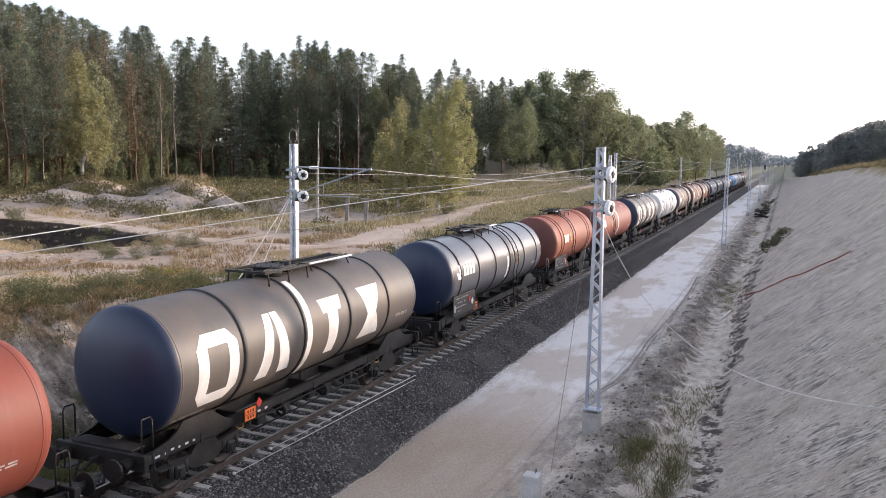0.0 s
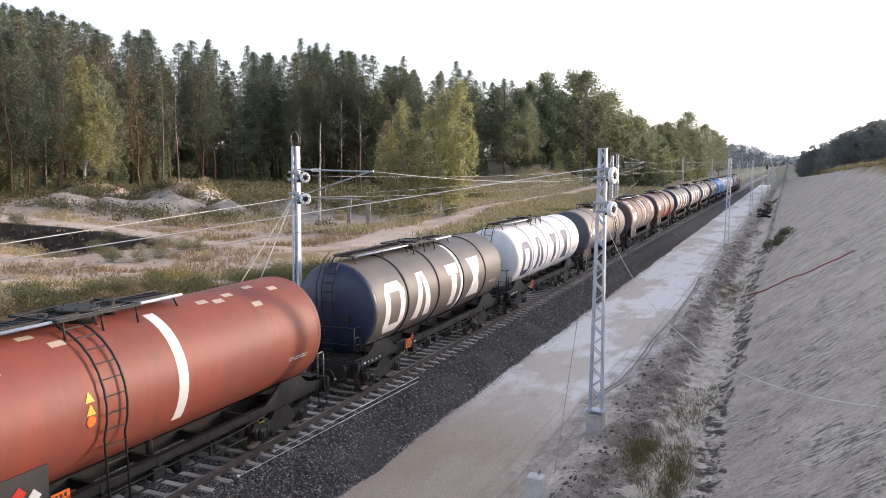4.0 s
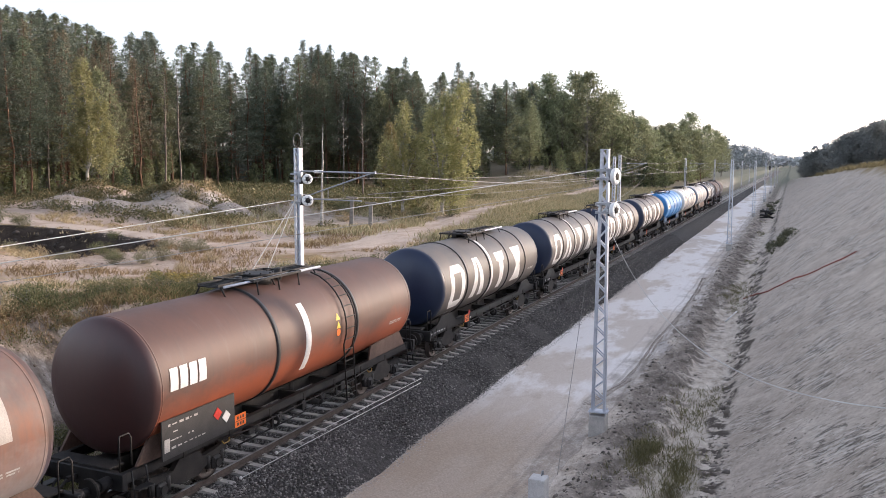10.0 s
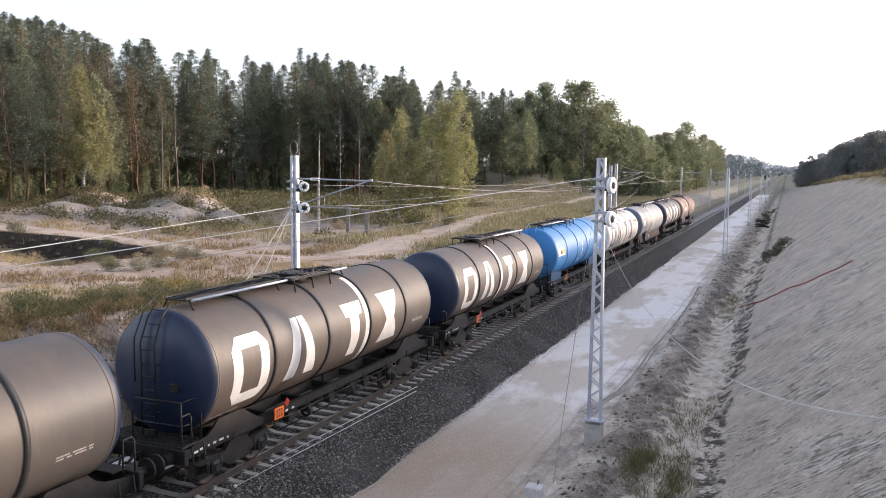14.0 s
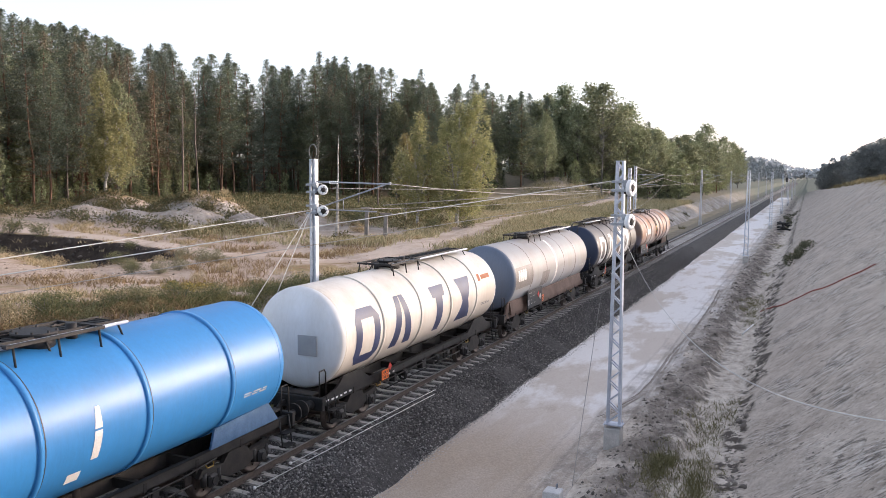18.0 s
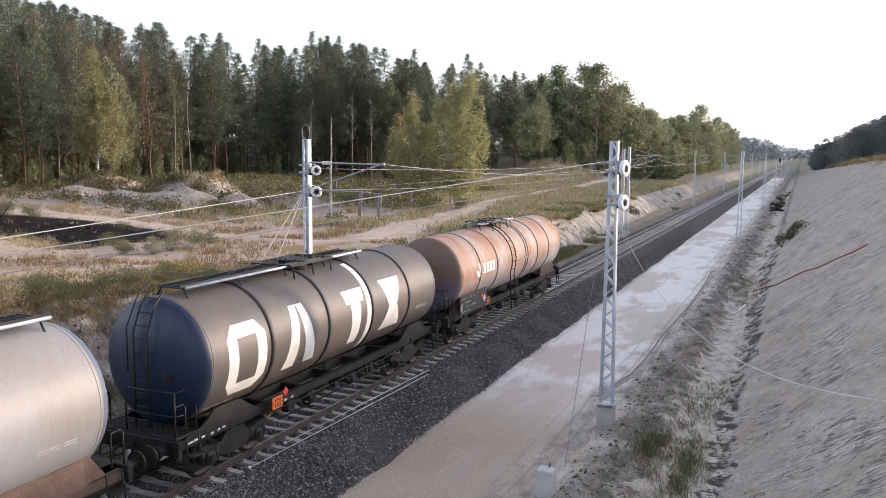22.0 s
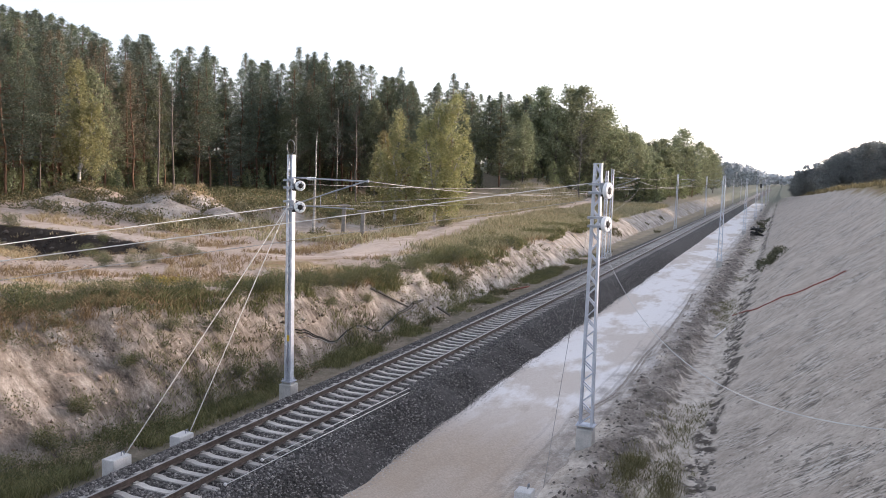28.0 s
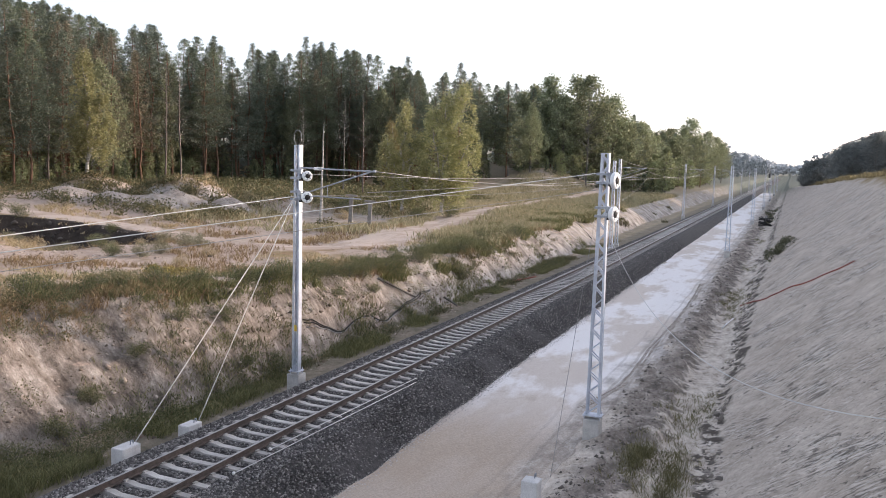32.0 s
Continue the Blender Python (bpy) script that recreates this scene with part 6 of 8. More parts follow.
def broad_meshes(seed, h, wide, base, clumps, count, size, mat, bark, droop=0.0, round_=0.9, lean=0.0):
    """A broadleaf: forked limbs, each ending in clumps of leaves, with gaps between them."""
    rng = np.random.RandomState(seed)
    bm = bmesh.new()
    fork = h * base
    limb(bm, (0, 0, -0.5), (lean, 0, h * 0.8), 0.02 * h * 0.6, 0.03, rng, 5, 0.012, 7)
    cs, rs = [], []
    for i in range(clumps):
        k = (i + rng.rand()) / clumps
        z = fork + (h - fork) * k
        prof = math.sin(math.pi * min(1, 0.12 + 0.88 * k) ** round_) ** 0.7
        ext = wide * prof * rng.uniform(0.45, 1.08)
        a = i * 2.4 + rng.uniform(-0.6, 0.6)
        end = (math.cos(a) * ext + lean * z / h, math.sin(a) * ext, z)
        limb(bm, (lean * z / h, 0, max(fork * 0.7, z - ext * 0.9)), end, 0.05, 0.012, rng, 3, 0.07, 4)
        s = wide * rng.uniform(0.2, 0.36)
        cs.append(end)
        rs.append((s, s, s * (0.75 + 1.0 * (droop > 0.3))))
        if rng.rand() < 0.6:
            cs.append((end[0] * 0.5, end[1] * 0.5, z + rng.uniform(-0.4, 0.5)))
            rs.append((s * 0.9, s * 0.9, s * 0.8))
    q, f = leaf_cloud(rng, cs, rs, max(3, count // len(cs)), size, 0.9, droop, 1.8)
    return mesh_of(bm, "trunk", bark), raw_mesh("crown", q, f, mat)


KINDS = {}


def tree(kind, x, y, h, name="tree", label="", turn=None, wide=1.0, rnd=random.Random(4), group="trees of the wood"):
    """One tree of a built kind, scaled to its height, on the ground at x, y."""
    trunk, crown, h0, nm, lab = KINDS[kind]
    t = thing(nm, label or lab, "tree", group=group)
    s = h / h0
    t.matrix_world = Matrix.LocRotScale((x, y, height(x, y) - 0.05), Euler((0, 0, rnd.uniform(0, 6.28) if turn is None else turn)), (s * wide, s * wide, s))
    part("trunk", trunk, None, t)
    if crown:
        part("crown", crown, None, t)
    return t


for i in range(6):
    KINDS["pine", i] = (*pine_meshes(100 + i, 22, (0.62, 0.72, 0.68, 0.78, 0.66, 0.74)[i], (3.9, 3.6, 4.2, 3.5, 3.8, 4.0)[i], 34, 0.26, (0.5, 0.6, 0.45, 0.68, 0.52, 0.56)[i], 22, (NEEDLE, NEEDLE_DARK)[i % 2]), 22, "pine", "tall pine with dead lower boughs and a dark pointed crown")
for i in range(3):
    KINDS["brown", i] = (*pine_meshes(120 + i, 21, 0.72, 2.6, 24, 0.26, 0.75, 34, NEEDLE_BROWN, 0.8), 21, "pine", "pine with browned needles and dead lower boughs")
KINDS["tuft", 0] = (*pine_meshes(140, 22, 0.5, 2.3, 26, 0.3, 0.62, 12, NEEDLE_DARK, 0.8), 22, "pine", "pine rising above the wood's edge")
for i in range(2):
    KINDS["spruce", i] = (*spruce_meshes(150 + i, 14, 2.6, 3600, 0.36), 14, "spruce", "dark green spruce with boughs to the ground")
for i in range(3):
    KINDS["broad", i] = (*broad_meshes(160 + i, 18, 4.6, 0.16, 70, 6500, 0.42, LEAF, BARK_GREY), 18, "broadleaf_tree", "dense green broadleaf tree at the wood's edge")
for i in range(2):
    KINDS["dusky", i] = (*broad_meshes(165 + i, 10, 4.0, 0.1, 64, 5200, 0.36, LEAF_HAZED, BARK_GREY), 10, "broadleaf_tree", "dark broadleaf tree against the bright sky")
KINDS["young", 0] = (*broad_meshes(170, 9, 2.4, 0.08, 30, 1500, 0.42, LEAF_YOUNG, BARK_GREY), 9, "young_tree", "young light green tree by the line")
KINDS["young", 1] = (*broad_meshes(171, 9, 2.0, 0.06, 28, 1400, 0.42, LEAF_YOUNG, BARK_GREY), 9, "young_tree", "young light green tree by the line")
def birch_meshes(seed, h, lobes, size, mat=None):
    """A birch: a white stem forking into leaders, each with tiers of hanging twigs; lobes are (x, y, base, top, radius)."""
    rng = np.random.RandomState(seed)
    bm = bmesh.new()
    limb(bm, (0, 0, -0.5), (0.1, 0, h * 0.45), 0.16, 0.1, rng, 4, 0.012, 7)
    cs, rs = [], []
    for x, y, lo, hi, r in lobes:
        limb(bm, (0.1 * lo / h, 0, h * 0.12), (x, y, hi), 0.09, 0.015, rng, 6, 0.02, 5)
        n = int((hi - lo) * (3.4 + 1.6 * r))
        for i in range(n):
            k = (i + rng.rand()) / n
            z = lo + (hi - lo) * k
            e = r * (1 - k ** 1.8) ** 0.7 * min(1, 0.45 + 2.2 * k) * rng.uniform(0.25, 1.1)
            a = i * 2.4 + rng.uniform(-0.7, 0.7)
            mx, my = x * (0.3 + 0.7 * k), y * (0.3 + 0.7 * k)
            end = (mx + math.cos(a) * e, my + math.sin(a) * e, z)
            if i % 2:
                limb(bm, (mx, my, max(lo * 0.6, z - 0.7 * e)), end, 0.035, 0.01, rng, 3, 0.06, 3)
            g = rng.uniform(0.28, 0.62)
            cs.append(end)
            rs.append((g, g, g * 1.1))
            cs.append((end[0] + rng.normal() * 0.15, end[1] + rng.normal() * 0.15, z - g * 1.1))
            rs.append((g * 0.6, g * 0.6, g * 1.1))
    q, f = leaf_cloud(rng, cs, rs, 44, size, 0.9, 0.7, 1.7)
    return mesh_of(bm, "trunk", BARK_BIRCH), raw_mesh("crown", q, f, mat or LEAF_BIRCH)


KINDS["birch", 0] = (*birch_meshes(180, 15, [(0.3, 0, 3.2, 9.8, 2.5), (-0.2, 0.3, 8.0, 15.0, 1.35), (1.5, 0.2, 4.5, 10.2, 1.5), (0.8, -0.6, 2.2, 6.2, 2.7), (-1.4, 0.3, 3.5, 7.2, 1.4)], 0.2), 15, "birch", "yellowing birch with hanging twigs")
KINDS["birch", 1] = (*birch_meshes(181, 14.2, [(0.2, 0, 2.4, 13.0, 2.3), (1.6, 0.2, 3.0, 14.2, 1.9), (-1.0, -0.4, 2.0, 11.4, 2.2), (2.4, -0.2, 2.2, 9.4, 1.8), (1.0, 0.8, 1.4, 6.0, 2.6)], 0.17), 14.2, "birch", "broad yellow-green birch with hanging twigs")
KINDS["birch", 2] = (*birch_meshes(182, 11.8, [(0, 0, 1.6, 9.6, 2.3), (0.2, 0.2, 8.6, 11.8, 0.75), (-1.4, 0.3, 2.0, 8.0, 1.6), (1.5, 0, 1.4, 8.4, 1.8)], 0.17), 11.8, "birch", "yellow-green birch with a thin leader")
KINDS["birch", 3] = (*birch_meshes(183, 10, [(0, 0, 2.5, 10, 1.5), (0.7, 0, 3.5, 8.0, 1.3)], 0.18, LEAF_RUSTY), 10, "birch", "slim birch with rusty thinning leaves")


def bare_tree(seed, h, twigs, bark, spread):
    rng = np.random.RandomState(seed)
    bm = bmesh.new()
    limb(bm, (0, 0, -0.4), (0.15, 0, h), 0.13, 0.02, rng, 6, 0.004, 6)
    for i in range(twigs):
        z = rng.uniform(0.35, 0.97) * h
        a, e = rng.uniform(0, 6.28), spread * rng.uniform(0.4, 1) * (1.15 - z / h)
        pts = limb(bm, (0.15 * z / h, 0, z), (math.cos(a) * e, math.sin(a) * e, z + e * rng.uniform(0.4, 1.0)), 0.035, 0.008, rng, 3, 0.06, 3)
        for p in pts[1:]:
            b = a + rng.uniform(-1, 1)
            limb(bm, p, (p.x + math.cos(b) * e * 0.4, p.y + math.sin(b) * e * 0.4, p.z + e * 0.35), 0.015, 0.005, rng, 1, 0, 3)
    return mesh_of(bm, "trunk", bark)


KINDS["bare", 0] = (bare_tree(190, 14, 34, BARK_GREY, 3.4), None, 14, "bare_tree", "leafless grey tree at the wood's edge")
KINDS["bare", 1] = (bare_tree(191, 15, 26, BARK_DEAD, 2.4), None, 15, "bare_tree", "dead pale trunk with short twigs")
KINDS["snag", 0] = (bare_tree(192, 7.4, 4, BARK_BIRCH, 0.6), None, 7.4, "snag", "dead birch trunk with its top broken off")


# the wood: rows behind its edge, taller on the near side
EDGE = np.array([(-66, 40), (-70, 58), (-71, 70), (-74, 86), (-77, 101), (-76, 113), (-73, 121), (-67, 127), (-60, 132), (-52, 132), (-47, 140)], float)
ed = np.r_[0, np.cumsum(np.hypot(*np.diff(EDGE, axis=0).T))]
wood = random.Random(11)


def wood_height(x, y):
    """How tall the wood stands at a place, so that its roof falls away gently towards the line."""
    a = math.degrees(math.atan2(EYE.x - x, y - EYE.y))
    roof = np.interp(a, [14.8, 16.7, 19, 21.8, 23.8, 25.8, 27.3, 29.7, 33, 35.4, 37.2, 39, 40.5, 42.4, 45, 47.9, 50, 52, 64], [0.089, 0.093, 0.099, 0.096, 0.103, 0.110, 0.115, 0.1225, 0.125, 0.118, 0.126, 0.131, 0.127, 0.139, 0.137, 0.147, 0.158, 0.16, 0.16])
    return EYE.z + roof * math.hypot(x - EYE.x, y - EYE.y) - height(x, y)


for row, (back, gap) in enumerate(((0, 2.6), (4.5, 2.7), (10, 3.0), (17, 3.2), (26, 3.0), (33, 3.0), (41, 3.0))):
    s = wood.uniform(0, 2)
    while s < ed[-1]:
        x, y = np.interp(s, ed, EDGE[:, 0]), np.interp(s, ed, EDGE[:, 1])
        i = min(np.searchsorted(ed, s, "right"), len(ed) - 1)
        dx, dy = EDGE[i] - EDGE[i - 1]
        k = math.hypot(dx, dy)
        bx, by = x - dy / k * back + wood.uniform(-1.6, 1.6), y + dx / k * back + wood.uniform(-1.6, 1.6)
        h = wood_height(bx, by) * wood.uniform(*((0.7, 0.97), (0.82, 1.0), (0.94, 1.03), (0.96, 1.05), (0.97, 1.06), (0.98, 1.06), (0.99, 1.06))[row])
        brown = (36 < s < 58 or 92 < s < 104) and row < 2 and wood.random() < 0.5
        leafy = row < 3 and wood.random() < 0.17
        if brown:
            tree(("brown", wood.randrange(3)), bx, by, h, wide=1.15, rnd=wood)
        elif leafy:
            tree(("broad", wood.randrange(3)), bx, by, h * 0.8, wide=0.72, rnd=wood)
        elif row > 2 and wood.random() < 0.12:
            tree(("spruce", wood.randrange(2)), bx, by, h * 0.72, wide=1.1, rnd=wood, label="dark spruce standing among the pines", group="trees of the wood")
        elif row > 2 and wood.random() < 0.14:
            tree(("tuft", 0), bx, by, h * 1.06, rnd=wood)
        else:
            tree(("pine", wood.randrange(6)), bx, by, h, wide=wood.uniform(1.05, 1.4), rnd=wood)
        s += gap * wood.uniform(0.7, 1.3)
# undergrowth along the edge
for i in range(190):
    s = wood.uniform(0, ed[-1])
    x, y = np.interp(s, ed, EDGE[:, 0]) + wood.uniform(-1, 2), np.interp(s, ed, EDGE[:, 1]) + wood.uniform(-2, 1)
    if i > 50:
        x, y = x - wood.uniform(2, 20), y + wood.uniform(1, 12)
    tree(("spruce", wood.randrange(2)) if wood.random() < 0.55 else ("young", wood.randrange(2)), x, y, (wood.uniform(2.2, 5.0) if s > 25 else wood.uniform(3, 6)) * (1.0 if i < 51 else 1.6), rnd=wood, group="undergrowth of the wood")
# single trees before the wood
tree(("birch", 0), -65, 73.5, 15.0, turn=0.72, wide=1.3, group="birches", label="yellowing birch standing before the dark pines")
tree(("birch", 1), -23.6, 85.8, 15.2, turn=0.4, wide=1.3, group="birches")
tree(("birch", 2), -28.0, 84.2, 12.9, turn=0.5, wide=1.2, group="birches", label="yellow-green birch with a thin leader beside the broad one")
tree(("birch", 3), -31.4, 88.0, 10.8, turn=1.2, wide=1.2, group="birches", label="slim rusty-leaved birch at the edge of the clump")
tree(("birch", 2), -25.0, 92.0, 10.5, turn=3.2, wide=1.1, group="birches")
tree(("bare", 0), -52, 112, 15, turn=0.3)
tree(("bare", 0), -57, 108, 13, turn=1.3)
tree(("bare", 1), -49, 113, 16.5, turn=2.3)
tree(("bare", 1), -72, 74, 15, turn=1.3)
tree(("bare", 1), -66, 88, 17, turn=0.3)
tree(("bare", 1), -67, 92, 18, turn=4.3)
tree(("snag", 0), -27.9, 66.5, 9.9, turn=0.5, wide=1.1, group="birches", label="dead birch trunk with its top broken off")
tree(("tuft", 0), -46.2, 146, wood_height(-46.2, 146) * 1.16, turn=0.5)
# the big green clump and the woods along the left side of the line
for x, y, h, k in ((-45, 205, 24, 0), (-40, 212, 26, 1), (-35, 205, 26, 2), (-30, 212, 23, 1), (-40, 200, 19, 2), (-27, 216, 17, 0), (-52, 214, 22, 2), (-34, 222, 23, 0), (-45, 190, 14, 1), (-24, 225, 13, 2)):
    tree(("broad", k), x, y, h, wide=1.05, rnd=wood, group="green clump beside the line")
tree(("bare", 0), -30.5, 186, 18, turn=1.5, group="birches", label="tall grey thinning tree before the green clump")
tree(("broad", 1), -43.5, 184, 15.5, wide=0.62, turn=0.7, label="slender light green tree before the dark wood")
for i in range(30):
    x, y = -40 - 2.0 * i + wood.uniform(-4, 4), wood.uniform(200, 222) if i < 14 else wood.uniform(160, 200)
    tree(("pine", wood.randrange(6)) if i % 3 else ("broad", wood.randrange(3)), x, y, wood.uniform(20, 23) * (1 if i % 3 else 0.85), wide=1.3, rnd=wood)
for i in range(34):
    y = 196 + i * 5.5
    tree(("young", i % 2), -13.5 - 0.03 * (y - 196) - wood.uniform(0, 7), y + wood.uniform(-2, 2), wood.uniform(7, 11), wide=1.25, rnd=wood, group="young trees along the line")
    if i % 2:
        tree(("broad", i % 3) if wood.random() < 0.65 else ("pine", i % 5), -25 - 0.03 * (y - 196) - wood.uniform(0, 9), y + 14 + wood.uniform(-4, 4), wood.uniform(16, 20), wide=1.25, rnd=wood, group="young trees along the line", label="green tree of the wood beside the line")
for i in range(24):
    x, y = -62 + 2.0 * i + wood.uniform(-3, 3), 236 + i * 2.2 + wood.uniform(-6, 6)
    tree(("pine", i % 5) if i % 2 else ("broad", i % 3), x, y, wood.uniform(20, 24) if i < 12 else wood.uniform(15, 19), wide=1.3, rnd=wood)
for i in range(16):
    x, y = -43 - 2.4 * i + wood.uniform(-2, 2), 176 + 0.6 * i + wood.uniform(-6, 6)
    tree(("pine", i % 5) if i % 4 else ("broad", i % 3), x - 4, y, wood.uniform(20, 24.5) if i % 4 else 16, wide=1.25, rnd=wood)
for i in range(26):
    tree(("spruce", i % 2) if i % 3 else ("young", i % 2), wood.uniform(-78, -42), wood.uniform(168, 215), wood.uniform(4, 8), wide=1.2, rnd=wood, group="undergrowth of the wood")
for i in range(46):
    k = i / 45
    tree(("young", i % 2) if i % 3 else ("spruce", i % 2), -47 + 31 * k + wood.uniform(-1.5, 1.5), 186 + 14 * k + wood.uniform(-4, 4), wood.uniform(2.5, 6), wide=1.35, rnd=wood, group="undergrowth of the wood", label="low leafy young tree before the green clump")
for x, y, h, k in ((-27.5, 305, 19, ("pine", 1)), (-24, 330, 25, ("broad", 1)), (-27, 336, 22, ("broad", 0)), (-21.5, 372, 22, ("broad", 2)), (-19.5, 392, 20.5, ("broad", 1)), (-36, 290, 21, ("broad", 2)), (-41, 280, 22, ("broad", 0)), (-33, 300, 19, ("pine", 3)), (-18, 410, 18.5, ("broad", 0)), (-30, 318, 21, ("broad", 2)), (-45, 262, 21, ("pine", 4)), (-38, 268, 20, ("pine", 0))):
    tree(k, x, y, h, wide=1.15, rnd=wood, group="young trees along the line", label="tall tree standing out of the wood beside the line")
# right side of the cutting
def far_roof(x, y):
    """How tall the trees beyond the sand slope stand, lower towards the line."""
    a = math.degrees(math.atan2(x - EYE.x, y - EYE.y))
    return EYE.z + np.interp(a, [0.3, 0.45, 0.65, 1.4, 2.3, 2.9, 4.2, 5.2, 9], [-0.012, 0.0, 0.007, 0.013, 0.017, 0.031, 0.041, 0.043, 0.047]) * math.hypot(x - EYE.x, y - EYE.y) - height(x, y)


for x, y, k, wd in ((27.5, 172, 0, 1.0), (31, 178, 1, 1.1), (24.5, 180, 1, 1.0), (36, 176, 1, 1.2), (21, 215, 1, 1.2), (25, 225, 0, 1.2), (20, 250, 1, 1.3), (24, 262, 1, 1.3), (19, 290, 0, 1.2), (30, 240, 0, 1.3), (18.5, 320, 1, 1.2), (41, 190, 0, 1.2)):
    tree(("dusky", k), x, y, max(3.0, far_roof(x, y) * wood.uniform(0.9, 1.02)), wide=wd, rnd=wood, group="trees beyond the sand slope", label="dark broadleaf tree against the bright sky")
for i in range(44):
    k = i / 43
    x, y = (22.0 + 17 * k + wood.uniform(-1, 1), wood.uniform(176, 206)) if i % 2 else (17.5 + 19 * k + wood.uniform(-1, 1), wood.uniform(232, 300))
    h = far_roof(x, y) * wood.choice((0.62, 0.75, 0.86, 0.95, 1.0))
    if h > 2.5:
        tree(("dusky", i % 2), x, y, h, wide=1.25, rnd=wood, group="trees beyond the sand slope", label="dark tree beyond the crest of the sand slope")
for i in range(26):
    x, y = 17.5 + 0.6 * i + wood.uniform(-1, 1), wood.uniform(205, 330)
    tree(("dusky", i % 2), x, y, max(2.0, min(wood.uniform(3.5, 6.5), far_roof(x, y))), wide=1.4, rnd=wood, group="trees beyond the sand slope", label="dark bushy young tree at the end of the slope")

# far woods closing the view, one mesh; haze is put into their leaf colour
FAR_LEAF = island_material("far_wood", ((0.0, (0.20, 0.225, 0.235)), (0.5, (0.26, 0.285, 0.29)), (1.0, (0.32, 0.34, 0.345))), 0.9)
rng = np.random.RandomState(8)
cs, rs = [], []
for i in range(640):
    side = -1 if rng.rand() < 0.5 else 1
    y = rng.uniform(340, 1250)
    x = -8 - rng.uniform(12, 130) if side < 0 else 14 + 0.012 * y + rng.uniform(0, 120)
    hh = rng.uniform(11, 20)
    z = height(x, y)
    for k in (0.3, 0.6, 0.9):
        cs.append((x + rng.normal() * 2, y + rng.normal() * 2, z + hh * k))
        rs.append((4.2 - 2 * k, 4.2 - 2 * k, hh * 0.22))
q, f = leaf_cloud(rng, cs, rs, 46, 2.0, 0.9, 0, 1.5)
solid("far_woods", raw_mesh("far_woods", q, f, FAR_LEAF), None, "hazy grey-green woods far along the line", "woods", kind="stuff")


# ridge at the end of the view, its haze mixed into the base colour
cs, rs = [], []
for i in range(420):
    x = rng.uniform(-420, 10) if i % 3 else rng.uniform(10, 260)
    y = 1350 + rng.uniform(-60, 60)
    top = np.interp(x, [-420, -250, -120, -60, -25, 15, 45, 120, 260], [42, 44, 40, 36, 26, 13, 24, 34, 40])
    cs.append((x, y, top * rng.uniform(0.3, 0.85)))
    rs.append((11, 6, top * 0.22))
q, f = leaf_cloud(rng, cs, rs, 60, 5.0, 0.9, 0, 1.4)
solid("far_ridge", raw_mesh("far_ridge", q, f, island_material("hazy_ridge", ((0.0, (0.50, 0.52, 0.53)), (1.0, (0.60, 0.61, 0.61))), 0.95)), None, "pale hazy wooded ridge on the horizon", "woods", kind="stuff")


# ---- grass, weeds, bushes, clods and litter ----
STRAW = island_material("dry_grass_blades", ((0.0, (0.26, 0.20, 0.105)), (0.5, (0.44, 0.34, 0.195)), (1.0, (0.58, 0.49, 0.32))), 0.85, back=0.3)
GREEN = island_material("green_grass_blades", ((0.0, (0.085, 0.092, 0.036)), (0.5, (0.16, 0.165, 0.065)), (1.0, (0.32, 0.29, 0.14))), 0.8, back=0.3)
RUSSET = island_material("russet_weeds", ((0.0, (0.17, 0.115, 0.06)), (0.5, (0.28, 0.19, 0.10)), (1.0, (0.40, 0.30, 0.17))), 0.85, back=0.25)
WEED = island_material("weed_leaves", ((0.0, (0.065, 0.078, 0.034)), (0.5, (0.135, 0.142, 0.062)), (1.0, (0.26, 0.24, 0.12))), 0.8, back=0.3)
YELLOW_FLOWER = island_material("yellow_flowers", ((0.0, (0.22, 0.17, 0.05)), (1.0, (0.42, 0.32, 0.08))), 0.8)
CLOD = island_material("earth_clods", ((0.0, (0.085, 0.072, 0.06)), (0.5, (0.19, 0.163, 0.138)), (0.9, (0.36, 0.315, 0.27)), (1.0, (0.54, 0.48, 0.42))))


DULL_CONCRETE = surface("dull_concrete", (0.17, 0.155, 0.14), (0.26, 0.24, 0.215), 3, 0.9, 0, 40, 0.4)


def brow_at(y):
    """The top edge of the cut bank across the track."""
    return np.interp(y, [-60, 14, 20, 26, 36, 50, 70, 90, 200, 400], [-9, -9.4, -8.8, -7.9, -7.4, -7.2, -8.6, -9.6, -11, -11])


def blades(rng, pts, per, high, wide, spread=0.14, lean=0.35):
    """Tufts of thin bent blades at the points."""
    n = len(pts) * per
    c = np.repeat(pts, per, 0) + np.c_[rng.normal(size=(n, 2)) * spread, np.zeros(n)]
    h = np.repeat(np.broadcast_to(high, len(pts)), per) * rng.uniform(0.45, 1.1, n)
    a = rng.rand(n) * 6.283
    w = (np.repeat(np.broadcast_to(wide, len(pts)), per) * rng.uniform(0.6, 1.3, n))[:, None] * np.c_[np.cos(a), np.sin(a), 0 * a]
    t = np.c_[rng.normal(size=(n, 2)) * lean, np.ones(n)] * h[:, None]
    mid = c + t * 0.55
    tip = c + t + np.c_[t[:, :2] * 0.5, -0.1 * h]
    v = np.stack([c - w, c + w, mid + w * 0.7, tip, mid - w * 0.7], 1).reshape(-1, 3)
    i = np.arange(n)[:, None] * 5
    f = np.concatenate([np.c_[i, i + 1, i + 2], np.c_[i, i + 2, i + 4], np.c_[i + 4, i + 2, i + 3]])
    return v, f


def on_ground(x, y):
    return np.stack([x, y, ground(x, y) - 0.02], 1)


